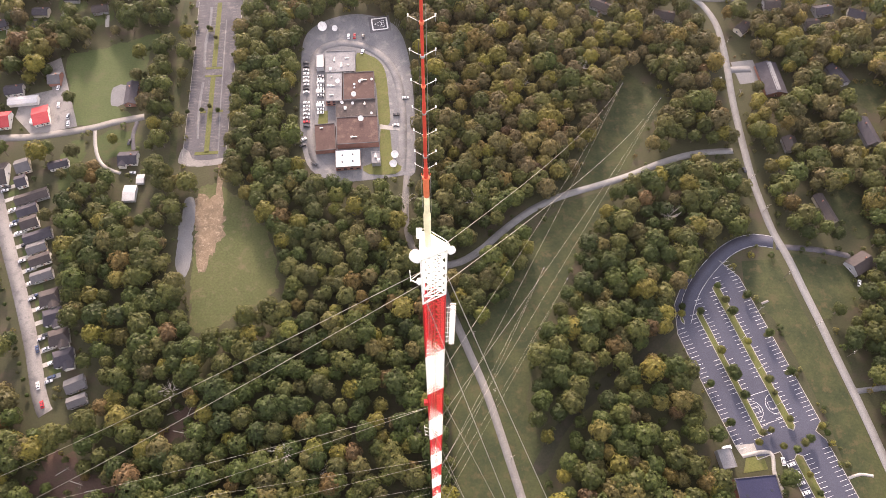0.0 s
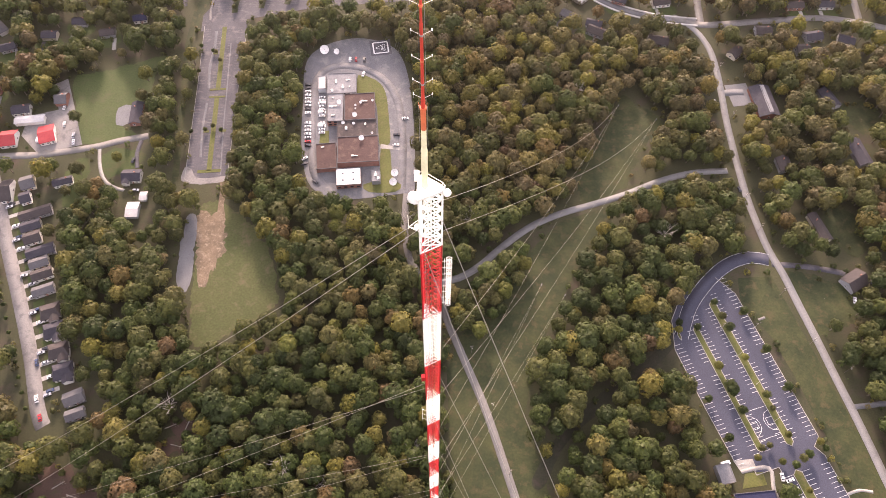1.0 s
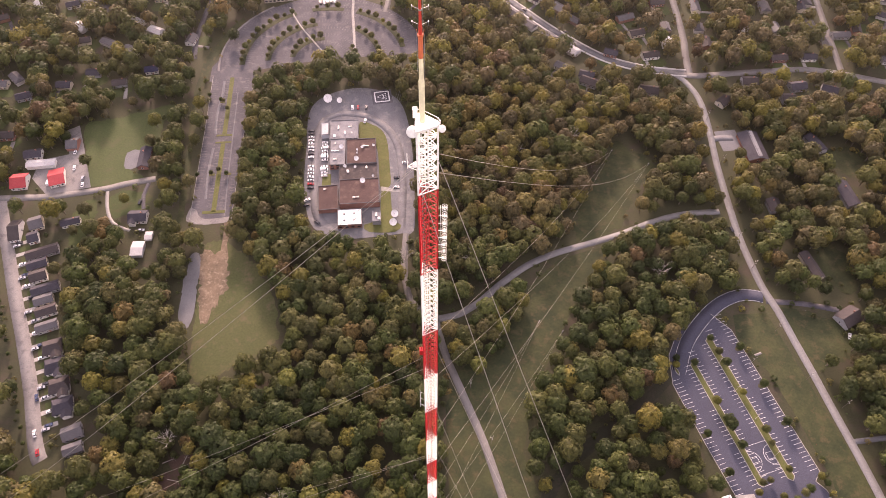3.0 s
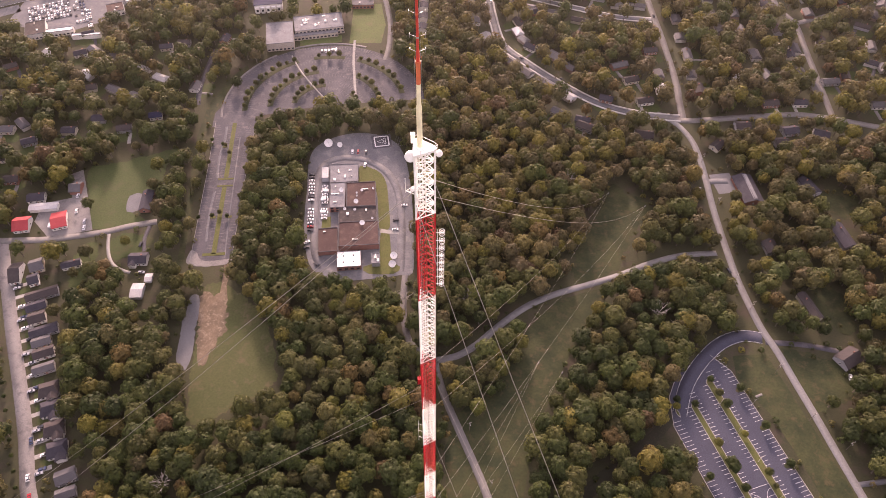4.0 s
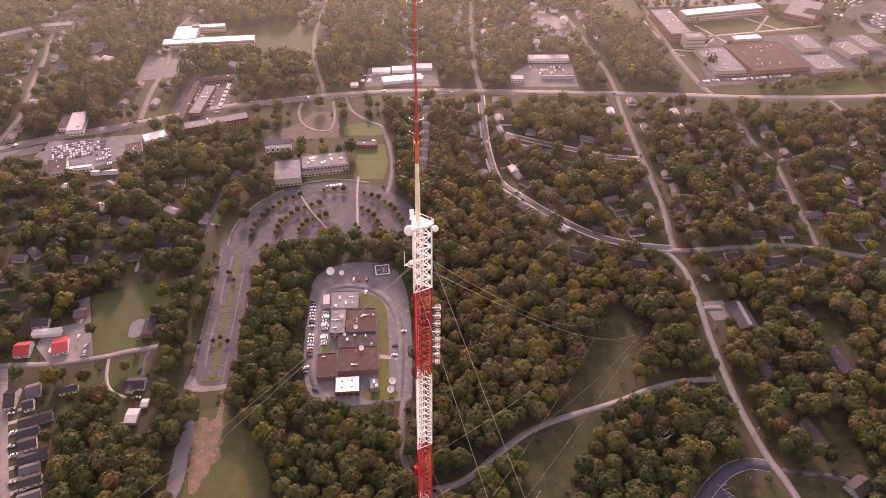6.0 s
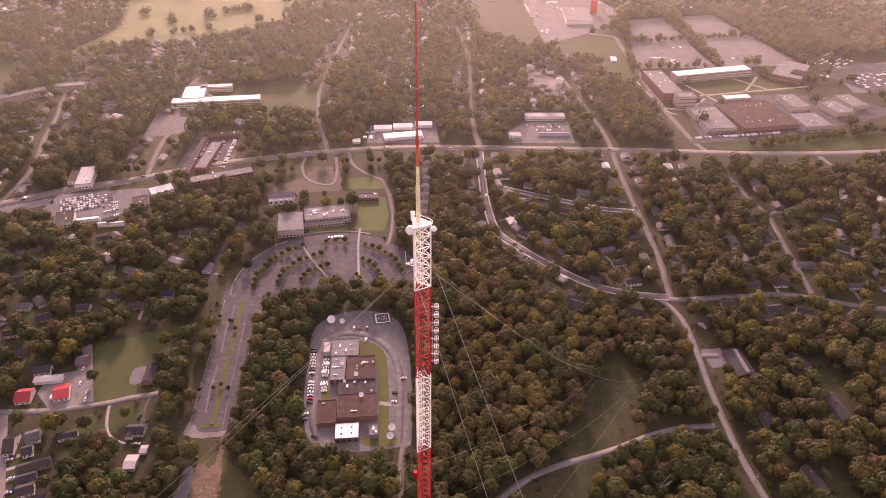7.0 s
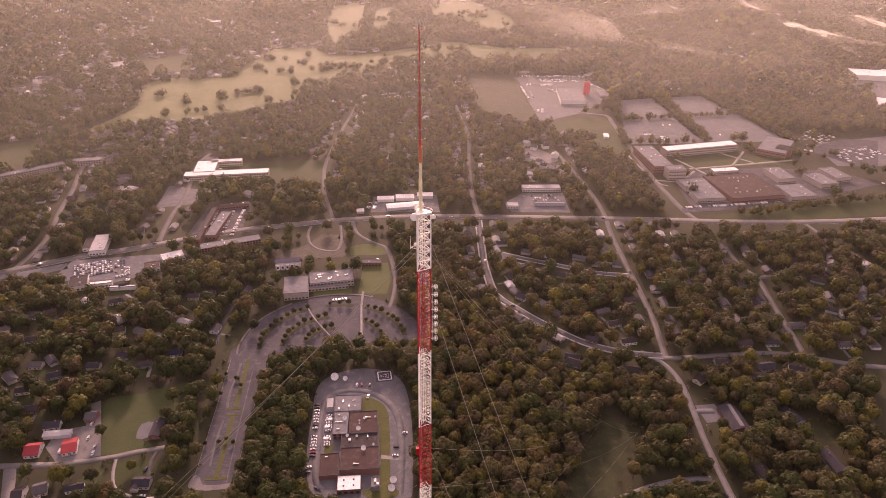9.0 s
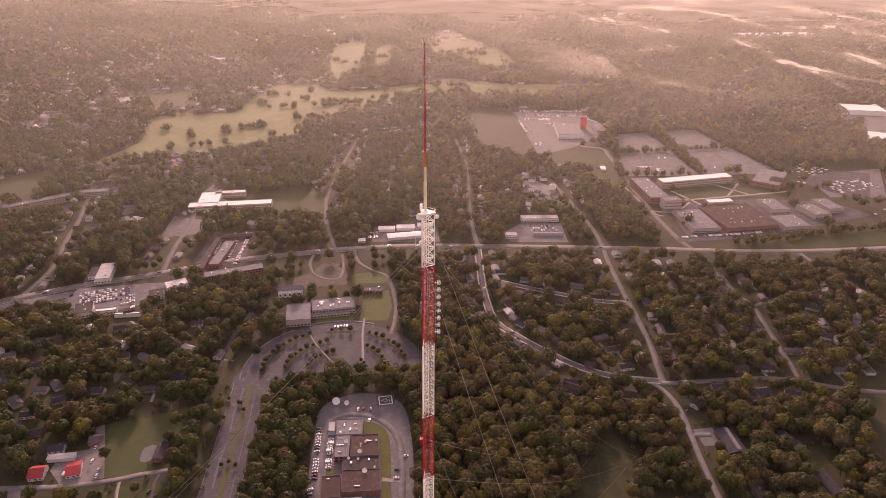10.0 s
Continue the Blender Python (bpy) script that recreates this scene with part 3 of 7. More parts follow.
patch("golf_range", [(-293, 1400), (-335, 1907), (-241, 1983), (-224, 1844), (-216, 1400)], M_GOLF, "pale straight fairway", "golf course", grow=0.0, ragged=14.0)
patch("golf_strip", [(-181, 1480), (-194, 1834), (-138, 1892), (-130, 1682), (-150, 1440)], M_GOLF, "narrow pale fairway", "golf course", grow=0.0, ragged=12.0)
patch("golf_meadow", [(-643, 1033), (-694, 1200), (-549, 1174), (-560, 1050)], M_LAWN, "mown meadow beside a golf course", "field", grow=0.0, ragged=14.0)
patch("golf_course_north", [(-20, 2149), (58, 2224), (151, 1963), (215, 1796), (225, 1557), (184, 1420), (126, 1510), (48, 1650), (-18, 1660)], M_GOLF, "misty golf fairways", "golf course", grow=0.0, ragged=30.0)
patch("golf_course_east", [(-32, 1300), (42, 1375), (186, 1305), (332, 1310), (458, 1320), (470, 1245), (319, 1206), (230, 1160), (146, 1140), (38, 1170), (-30, 1140)], M_GOLF, "misty golf fairways", "golf course", grow=0.0, ragged=26.0)
patch("playing_pitch", [(390, 2141), (486, 2216), (522, 2120), (420, 1999)], M_GOLF, "pale distant playing pitch", "field", grow=0.0)
patch("field_far_left", [(-760, 470), (-701, 560), (-651, 590), (-620, 503), (-672, 480)], M_LAWN, "pale green field", "field", smooth=True)
patch("meadow_dealer", [(60, 1000), (165, 1010), (178, 850), (176, 721), (94, 753)], M_ROUGH, "green meadow beside a car yard", "field", ragged=12.0, z=0.3)
patch("meadow_campus", [(210, 690), (300, 740), (306, 640), (250, 640)], M_LAWN, "green beside the campus road", "lawn", smooth=True)
patch("campus_green", [(372, 524), (451, 554), (480, 540), (555, 526), (556, 505), (486, 498), (381, 474)], M_LAWN, "campus quadrangle lawn", "lawn", z=0.22)
for line, w in (([(381, 484), (486, 507), (558, 524)], 5.0), ([(453, 551), (488, 511)], 4.0), ([(451, 498), (492, 560)], 4.0), ([(372, 524), (392, 480), (400, 462)], 4.5), ([(318, 440), (352, 438), (386, 476)], 4.0), ([(300, 560), (316, 440), (330, 420)], 3.0)):
    road("campus_walk", line, w, M_CONCRETE, "pale concrete campus walk", z=0.3, verge=1.0, step=6)
patch("campus_north_lawn", [(269, 628), (308, 629), (307, 546), (269, 558)], M_LAWN, "lawn beside a campus road", "lawn", ragged=4.0)
patch("campus_west_lawn", [(214, 645), (223, 702), (274, 731), (297, 691), (290, 660)], M_LAWN, "green meadow beside a car yard", "lawn", ragged=4.0, z=0.05)
patch("campus_front_lot", [(322, 330), (326, 345), (468, 367), (470, 352)], M_ASPHALT, "narrow car park along a campus front", "car park", z=0.2)
patch("campus_side_lot", [(605, 560), (617, 583), (681, 626), (738, 614), (674, 499), (640, 500)], M_ASPHALT, "campus car park with scattered cars", "car park", z=0.2)
patch("terrace_court", [(140, 570), (150, 540), (176, 500), (190, 520), (178, 550), (160, 575)], M_PALE_ASPHALT, "parking court between terraces", "car park", z=0.1)
patch("campus_front", [(345, 322), (500, 352), (639, 405), (720, 410), (700, 345), (605, 330), (470, 312), (360, 314)], M_LAWN, "lawn along the main road", "lawn", smooth=False)
patch("woodland_meadow", [(480, 900), (640, 960), (700, 930), (600, 890)], M_ROUGH, "rough meadow behind the car park", "field", smooth=True)


# ---- parking areas ----
def to_plane(origin, along):
    """Place on the ground of (across, along) in a frame at origin whose along-axis has that heading in degrees from south, towards east."""
    a = radians(along)
    u, v = (math.sin(a), -math.cos(a)), (math.cos(a), math.sin(a))
    return lambda s, t: (origin[0] + v[0] * s + u[0] * t, origin[1] + v[1] * s + u[1] * t)


def stripes(name, lines, parent, label, material=None, z=0.15, width=0.16):
    """Painted strokes, each a thin raised strip between two points."""
    vs, fs = [], []
    for (ax, ay), (bx, by) in lines:
        d = math.hypot(bx - ax, by - ay)
        nx, ny = -(by - ay) / d * width / 2, (bx - ax) / d * width / 2
        k = len(vs)
        vs += [(ax + nx, ay + ny, z), (ax - nx, ay - ny, z), (bx - nx, by - ny, z), (bx + nx, by + ny, z)]
        fs.append((k, k + 1, k + 2, k + 3))
    return part(name, np_mesh(name, vs, fs, material or M_LINE), None, parent, label)


def stall_rows(place, rows, pitch=2.6):
    """Stall strokes for rows of (across from, across to, along from, along to)."""
    out = []
    for s0, s1, t0, t1 in rows:
        t = t0
        while t <= t1 + 0.01:
            out.append((place(s0, t), place(s1, t)))
            t += pitch
    return out


# the sealed lot in the east
lot = to_plane((144, -252), 17.5)
lot_east = patch("parking_lot_east", [lot(-1, 2), lot(6, -16), lot(14, -24), lot(22, -30), lot(38, -34), lot(46, -34), lot(52.5, -20), lot(52.5, 74), lot(47, 78), lot(50, 84), lot(50, 130), lot(22, 130), lot(22, 82), lot(8, 82), lot(8, 76), lot(0, 74), lot(-1, 40)], M_NEW_ASPHALT, "dark sealed car park with white stall lines", "car park", z=0.10)
road("road_lot_entrance", [(215, -193), (203, -191), (188, -196), (173, -208), (158, -226), (149, -246)], 9.0, M_NEW_ASPHALT, "dark curving car park entrance", z=0.12, verge=2.0, lines="e")
LOT_ROWS = [(0, 4.8, 0, 34), (0, 4.8, 38, 58), (0, 4.8, 61, 76), (11.5, 16.0, -6, 16), (11.5, 16.0, 24, 47), (11.5, 16.0, 51, 72), (18.5, 23, -14, 20), (18.5, 23, 26, 46), (18.5, 23, 51, 72), (29.5, 34, -16, 10), (29.5, 34, 14, 40), (29.5, 34, 60, 72), (36.5, 41, -24, -6), (36.5, 41, 2, 20), (36.5, 41, 24, 40), (36.5, 41, 47, 72), (47.5, 52, -32, -10), (47.5, 52, -4, 16), (47.5, 52, 21, 42), (47.5, 52, 46, 73), (45, 50, 88, 126), (33, 37.5, 88, 126), (22, 27, 88, 126)]
stripes("stall_lines", stall_rows(lot, LOT_ROWS), lot_east, "white stall lines")
ISLANDS = [(15.5, 19.1, -8, 72), (33.0, 37.4, -20, 74), (4.8, 6.5, -8, -2), (27.5, 32.8, 86, 126)]
for s0, s1, t0, t1 in ISLANDS:
    patch("planted_island", [lot(s0, t0 + 2), lot((s0 + s1) / 2, t0), lot(s1, t0 + 2), lot(s1, t1 - 2), lot((s0 + s1) / 2, t1), lot(s0, t1 - 2)], M_OLIVE_LAWN, "narrow grass island with kerb", "", z=0.25, clear=False, parent=lot_east)
    rim = [lot(s0, t0 + 2), lot((s0 + s1) / 2, t0), lot(s1, t0 + 2), lot(s1, t1 - 2), lot((s0 + s1) / 2, t1), lot(s0, t1 - 2)]
    stripes("kerb", list(zip(rim, rim[1:] + rim[:1])), lot_east, "pale concrete kerb", M_CONCRETE, z=0.3, width=0.4)
for t in (36, 59.5, -7, 19, 43.5):
    patch("planted_island", [lot(-0.4, t - 1.4), lot(3.4, t - 1.2), lot(4.4, t), lot(3.4, t + 1.2), lot(-0.4, t + 1.4)] if t in (36, 59.5) else [lot(52.4, t - 1.8), lot(48.4, t - 1.4), lot(47.4, t), lot(48.4, t + 1.4), lot(52.4, t + 1.8)], M_ROUGH, "small planted island", "", z=0.25, clear=False, parent=lot_east)
rim = [lot(14, -24), lot(6, -16), lot(-1, 2), lot(-1, 40), lot(0, 74), lot(8, 76), lot(8, 82), lot(22, 82), lot(22, 130)]
rim2 = [lot(46, -34), lot(52.5, -20), lot(52.5, 74), lot(47, 78), lot(50, 84), lot(50, 130)]
stripes("kerb", list(zip(rim, rim[1:])) + list(zip(rim2, rim2[1:])), lot_east, "pale concrete kerb", M_CONCRETE, z=0.3, width=0.4)
# painted play court between the stall rows
court = []
for s0, s1, t0, t1 in [(20, 34, 49, 50), (20, 34, 66, 67)]:
    court.append((lot(s0, t0), lot(s1, t0)))
for s, side in ((18.6, 1), (33.6, -1)):
    pts = [lot(s + side * 6.0 * math.cos(a), 57.5 + 6.0 * math.sin(a)) for a in np.linspace(-math.pi / 2, math.pi / 2, 17)]
    court += list(zip(pts, pts[1:]))
    court += [(lot(s, 55.5), lot(s + side * 4.5, 55.5)), (lot(s, 59.5), lot(s + side * 4.5, 59.5)), (lot(s + side * 4.5, 55.5), lot(s + side * 4.5, 59.5))]
stripes("court_lines", court, lot_east, "white ball-court lines", z=0.16)

# the long worn lot in the west
slot = to_plane((-183, 18), 4.0)
lot_west = patch("parking_lot_west", [slot(0, 0), slot(34, 0), slot(31, 60), slot(29, 148), slot(22, 152), slot(6, 152), slot(0, 148), slot(0.5, 60)], M_ASPHALT, "long worn asphalt car park with faded lines", "car park", z=0.10)
stripes("stall_lines", stall_rows(slot, [(0.5, 5, 4, 70), (0.5, 5, 78, 140), (11, 14.5, 4, 66), (11, 14.5, 80, 138), (17.5, 21, 4, 66), (17.5, 21, 80, 138), (26, 30, 4, 66), (25, 29, 80, 138)], 2.7), lot_west, "faded white stall lines", M_FADED_LINE)
for s0, s1, t0, t1 in [(14.2, 17.6, 2, 66), (14.2, 17.6, 76, 142), (10, 22, 66.5, 68.3), (10, 22, 74, 75.6), (8, 24, 141, 143.5), (9, 13, 30, 31.5), (9, 13, 106, 108), (20, 25, 106, 108)]:
    patch("planted_island", [slot(s0, t0), slot(s1, t0), slot(s1, t1), slot(s0, t1)], M_OLIVE_LAWN, "grass island with kerb", "", z=0.25, clear=False, parent=lot_west)
patch("lot_apron", [slot(-1, 138), slot(-1, 150), slot(14, 153), slot(28, 151), slot(29, 147), slot(18, 148), slot(8, 147), slot(4, 140)], M_PALE_ASPHALT, "pale dusty asphalt edge", "", z=0.13, clear=True, parent=lot_west, ragged=1.2)
for line, w in (([slot(9, -4), slot(10, 20), slot(8, 45), slot(9, 66)], 2.2), ([slot(9, 80), slot(8, 105), slot(9, 130)], 1.8), ([slot(22, 20), slot(22.5, 70), slot(23, 110), slot(24, 146)], 1.0)):
    v, f = ribbon(smooth_line(line, 3.0), w, 0.05, 0.125)
    part("dust_trail", np_mesh("dust_trail", v, f, M_YARD), None, lot_west, "pale dusty wheel trail")
rim = [slot(0, 0), slot(0.5, 60), slot(0, 148), slot(6, 152)]
rim2 = [slot(34, 0), slot(31, 60), slot(29, 148)]
stripes("kerb", list(zip(rim, rim[1:])) + list(zip(rim2, rim2[1:])), lot_west, "pale concrete kerb", M_CONCRETE, z=0.26, width=0.3)


# the fan-shaped school lot: arcs round one centre
FAN = (-94.0, 40.0)


def arc(radius, a0, a1, n=40):
    return [(FAN[0] + radius * math.sin(radians(a)), FAN[1] + radius * math.cos(radians(a))) for a in np.linspace(a0, a1, n)]


fan = patch("parking_lot_school", arc(86, -104, 84) + arc(8, 84, -104, 10), M_ASPHALT, "fan-shaped worn school car park with curved rows", "car park", z=0.11)
ROWS_OF_FAN = ((68, -96, -26), (68, -14, 10), (68, 20, 76), (47, -92, -12), (47, 30, 82), (27, -84, -4), (27, 52, 84))
for r, a0, a1 in ROWS_OF_FAN:
    patch("planted_island", arc(r - 2.3, a0, a1) + arc(r + 2.3, a1, a0), M_ROUGH, "curved planted island", "", z=0.25, clear=False, parent=fan)
fan_lines = []
for r0, r1, a0, a1 in ((81, 85.5, -92, 60), (70.5, 75, -94, 74), (61, 65.5, -94, 74), (49.5, 54, -90, 80), (40, 44.5, -90, 80), (29.5, 34, -80, 80), (20, 24.5, -80, 80)):
    for a in np.arange(a0, a1, math.degrees(2.7 / r1)):
        fan_lines.append((arc(r0, a, a, 1)[0], arc(r1, a, a, 1)[0]))
stripes("stall_lines", fan_lines, fan, "faded white stall lines", M_FADED_LINE)
v, f = ribbon(np.array(arc(87.0, -100, -36, 60)), 1.8, -0.05, 0.3)
part("kerb_walk", np_mesh("kerb_walk", v, f, M_PALE_ASPHALT), None, fan, "pale curved footpath")
v, f = ribbon(np.array(arc(88.5, -24, 20, 40)), 2.2, -0.05, 0.3)
part("kerb_walk", np_mesh("kerb_walk", v, f, M_PALE_ASPHALT), None, fan, "pale curved footpath")
for line, w in (([(-75, 134), (-74, 104), (-71, 74), (-68, 45)], 2.4), ([(-131, 110), (-124, 94), (-115, 78), (-107, 66), (-101, 57), (-88, 39)], 1.5)):
    v, f = ribbon(smooth_line(line, 3.0), w, 0.05, 0.32)
    part("school_walk", np_mesh("school_walk", v, f, M_CONCRETE), None, fan, "pale concrete walk across the lot")
patch("lot_link", [(-185, 12), (-149, 14), (-152, 30), (-166, 36), (-178, 46), (-186, 30)], M_ASPHALT, "worn asphalt joining two car parks", "", z=0.13, clear=True, parent=fan)

# the television station's yard
yard = patch("station_yard", [(-98, -60), (-100, -30), (-97, -14), (-88, -4), (-74, 3), (-58, 5), (-40, 0), (-28, -12), (-21, -36), (-17, -70), (-15, -110), (-15, -139), (-22, -141), (-40, -144), (-62, -146), (-78, -142), (-88, -132), (-94, -110), (-97, -84)], M_YARD, "asphalt yard circling the station buildings", "yard", z=0.10, smooth=True)
line = smooth_line([(-24, -138), (-24, -100), (-27, -66), (-34, -46), (-44, -34), (-58, -26), (-76, -25), (-88, -34), (-91, -58), (-89, -90), (-85, -122), (-78, -134)], 3.0)
v, f = ribbon(line, 6.0, 0.05, 0.14)
part("yard_drive", np_mesh("yard_drive", v, f, M_WHEEL), None, yard, "pale worn driving lane")
patch("yard_lawn", [(-59, -34), (-50, -36), (-42, -42), (-37, -54), (-34, -80), (-33, -98), (-40, -100), (-45, -60), (-58, -57)], M_OLIVE_LAWN, "curved lawn beside the building", "", z=0.22, smooth=True, clear=False, parent=yard)
patch("yard_lawn", [(-39, -103), (-33, -103), (-30, -128), (-24, -134), (-28, -140), (-46, -140), (-50, -134), (-40, -128)], M_OLIVE_LAWN, "lawn with satellite dishes", "", z=0.22, smooth=True, clear=False, parent=yard)
patch("yard_lawn", [(-83, -88), (-77, -87), (-76, -101), (-83, -101)], M_OLIVE_LAWN, "small lawn", "", z=0.22, clear=False, parent=yard)
patch("yard_walk", [(-39.5, -99), (-26, -102), (-26, -104.5), (-39.5, -103)], M_CONCRETE, "pale concrete footpath", "", z=0.26, clear=False, parent=yard)
east_side = to_plane((-26.5, -38), 6.0)
yard_rows = stall_rows(east_side, [(-5.0, -0.8, 6, 94)], 2.7) + stall_rows(to_plane((-17.5, -60), 3.0), [(-4.8, -0.6, 0, 70)], 2.7) + stall_rows(to_plane((-97.5, -52), 5.0), [(0, 4.6, 0, 62)], 2.7) + stall_rows(to_plane((-86.5, -56), 4.0), [(0, 4.6, 0, 36)], 2.7)
for a in np.linspace(-75, 60, 24):
    c, s = math.cos(radians(a)), math.sin(radians(a))
    yard_rows.append(((-60 + 30 * s, -22 + 17 * c), (-60 + 38 * s, -22 + 25 * c)) if a < -8 or a > 50 else ((-60 + 12 * s, -18.0), (-60 + 12 * s + 0.1, -22.5)))
stripes("stall_lines", yard_rows, yard, "faded white stall lines", M_FADED_LINE)
# helicopter pad
pad = to_plane((-43.2, -5.0), 9.0)
patch("helicopter_pad", [pad(-8, -8), pad(8, -8), pad(8, 8), pad(-8, 8)], M_ASPHALT, "dark helicopter landing pad", "", z=0.13, clear=False, parent=yard)
sq = [pad(-5.6, -5.6), pad(5.6, -5.6), pad(5.6, 5.6), pad(-5.6, 5.6)]
stripes("pad_square", [(sq[i], sq[(i + 1) % 4]) for i in range(4)], yard, "white painted pad square", z=0.18, width=1.0)
tri = [pad(-4, 0), pad(3.2, -3.6), pad(3.2, 3.6)]
dashes = []
for i in range(3):
    (ax, ay), (bx, by) = tri[i], tri[(i + 1) % 3]
    for k in range(4):
        a, b = k / 4 + 0.03, k / 4 + 0.2
        dashes.append(((ax + (bx - ax) * a, ay + (by - ay) * a), (ax + (bx - ax) * b, ay + (by - ay) * b)))
dashes += [(pad(0.4, -1.2), pad(2.2, -1.2)), (pad(0.4, 1.2), pad(2.2, 1.2)), (pad(1.3, -1.2), pad(1.3, 1.2))]
stripes("pad_marks", dashes, yard, "white painted pad triangle", z=0.18, width=0.45)
hatch = [(pad(a, -8.5), pad(a - 6, 8.5)) for a in np.arange(-14, 24, 1.9) if abs(a - 3) > 10]
stripes("hatching", hatch, yard, "thin pale hatching", M_FADED_LINE, z=0.14, width=0.18)

# far lots
for name, corners, mat in (
    ("parking_lot_motel", [(-300, 262), (-298, 342), (-245, 355), (-237, 276)], M_ASPHALT),
    ("parking_lot_dealer", [(-412, 156), (-408, 198), (-330, 212), (-306, 214), (-308, 172), (-345, 148)], M_YARD),
    ("parking_lot_store", [(95, 340), (93, 360), (120, 392), (176, 394), (176, 330), (100, 330)], M_YARD),
    ("parking_lot_sheds", [(-84, 328), (-84, 378), (2, 386), (6, 330)], M_YARD),
    ("parking_lot_white_school", [(-366, 338), (-372, 413), (-322, 398), (-318, 352)], M_YARD),
    ("parking_lot_campus_west", [(308, 592), (354, 842), (434, 864), (446, 598)], M_YARD),
    ("parking_lot_campus_east", [(453, 600), (444, 866), (530, 880), (568, 720), (590, 612)], M_YARD),
    ("parking_lot_campus_far", [(612, 500), (620, 600), (770, 640), (700, 500)], M_YARD),
    ("parking_lot_car_yard", [(169, 1015), (186, 704), (262, 757), (352, 862), (316, 1045)], M_YARD),
    ("parking_lot_roadside", [(-500, 150), (-480, 140), (-405, 180), (-412, 192)], M_YARD),
    ("campus_paving", [(340, 345), (345, 480), (500, 490), (600, 480), (640, 430), (500, 370)], M_ASPHALT),
    ("parking_lot_far_right", [(860, 760), (900, 1080), (1060, 1080), (1060, 760)], M_YARD),
):
    patch(name, corners, mat, "distant asphalt car park with pale surface", "car park", z=0.16 if "east" in name else 0.10)
patch("gravel_forecourt", rect(226.6, -52.4, 17, 21, 8), M_GRAVEL, "pale gravel forecourt", "forecourt", z=0.09)
for x0, y0, x1, y1, n in ((318, 600, 432, 604, 9), (336, 735, 424, 742, 8), (452, 612, 560, 626, 9), (452, 742, 538, 768, 8)):
    bays = [((x0 + (x1 - x0) * k / n, y0 + (y1 - y0) * k / n + 6), (x0 + (x1 - x0) * k / n - 4 + 10 * (x0 < 400), y0 + (y1 - y0) * k / n + 104)) for k in range(n)]
    tagged(stripes("bay_rows", bays, None, "", M_FADED_LINE, z=0.22, width=0.5), "long faded bay lines on a campus car park", "road marking", kind="structure")
patch("garage_forecourt", [(-285, -44), (-276, -38), (-269, -54), (-254, -90), (-250, -100), (-279, -108), (-295, -92), (-295, -74), (-275, -68)], M_PALE_ASPHALT, "pale dusty forecourt of a garage", "forecourt", z=0.09)
patch("patio", [(165, -320), (176, -319), (177, -324), (168, -326)], M_CONCRETE, "pale concrete patio", "patio", z=0.14)
road("entrance_walk", [(168, -326), (184, -324), (184, -336), (187, -346)], 2.2, M_CONCRETE, "pale concrete walk round a building", z=0.2, verge=0.5, step=3)
patch("lawn_entrance", [(170, -327), (180, -326), (181, -333), (167, -335)], M_OLIVE_LAWN, "small lawn before a brick building", "lawn", z=0.13)
road("path_house", [(224, -338), (231, -336), (238, -337)], 1.6, M_CONCRETE, "short concrete footpath over a verge", z=0.15, verge=0.5, step=2)
road("path_verge", [(203, -233.2), (201, -234), (198.5, -235)], 1.5, M_PALE_ASPHALT, "short concrete footpath down the bank", z=0.17, verge=0.5, step=2)


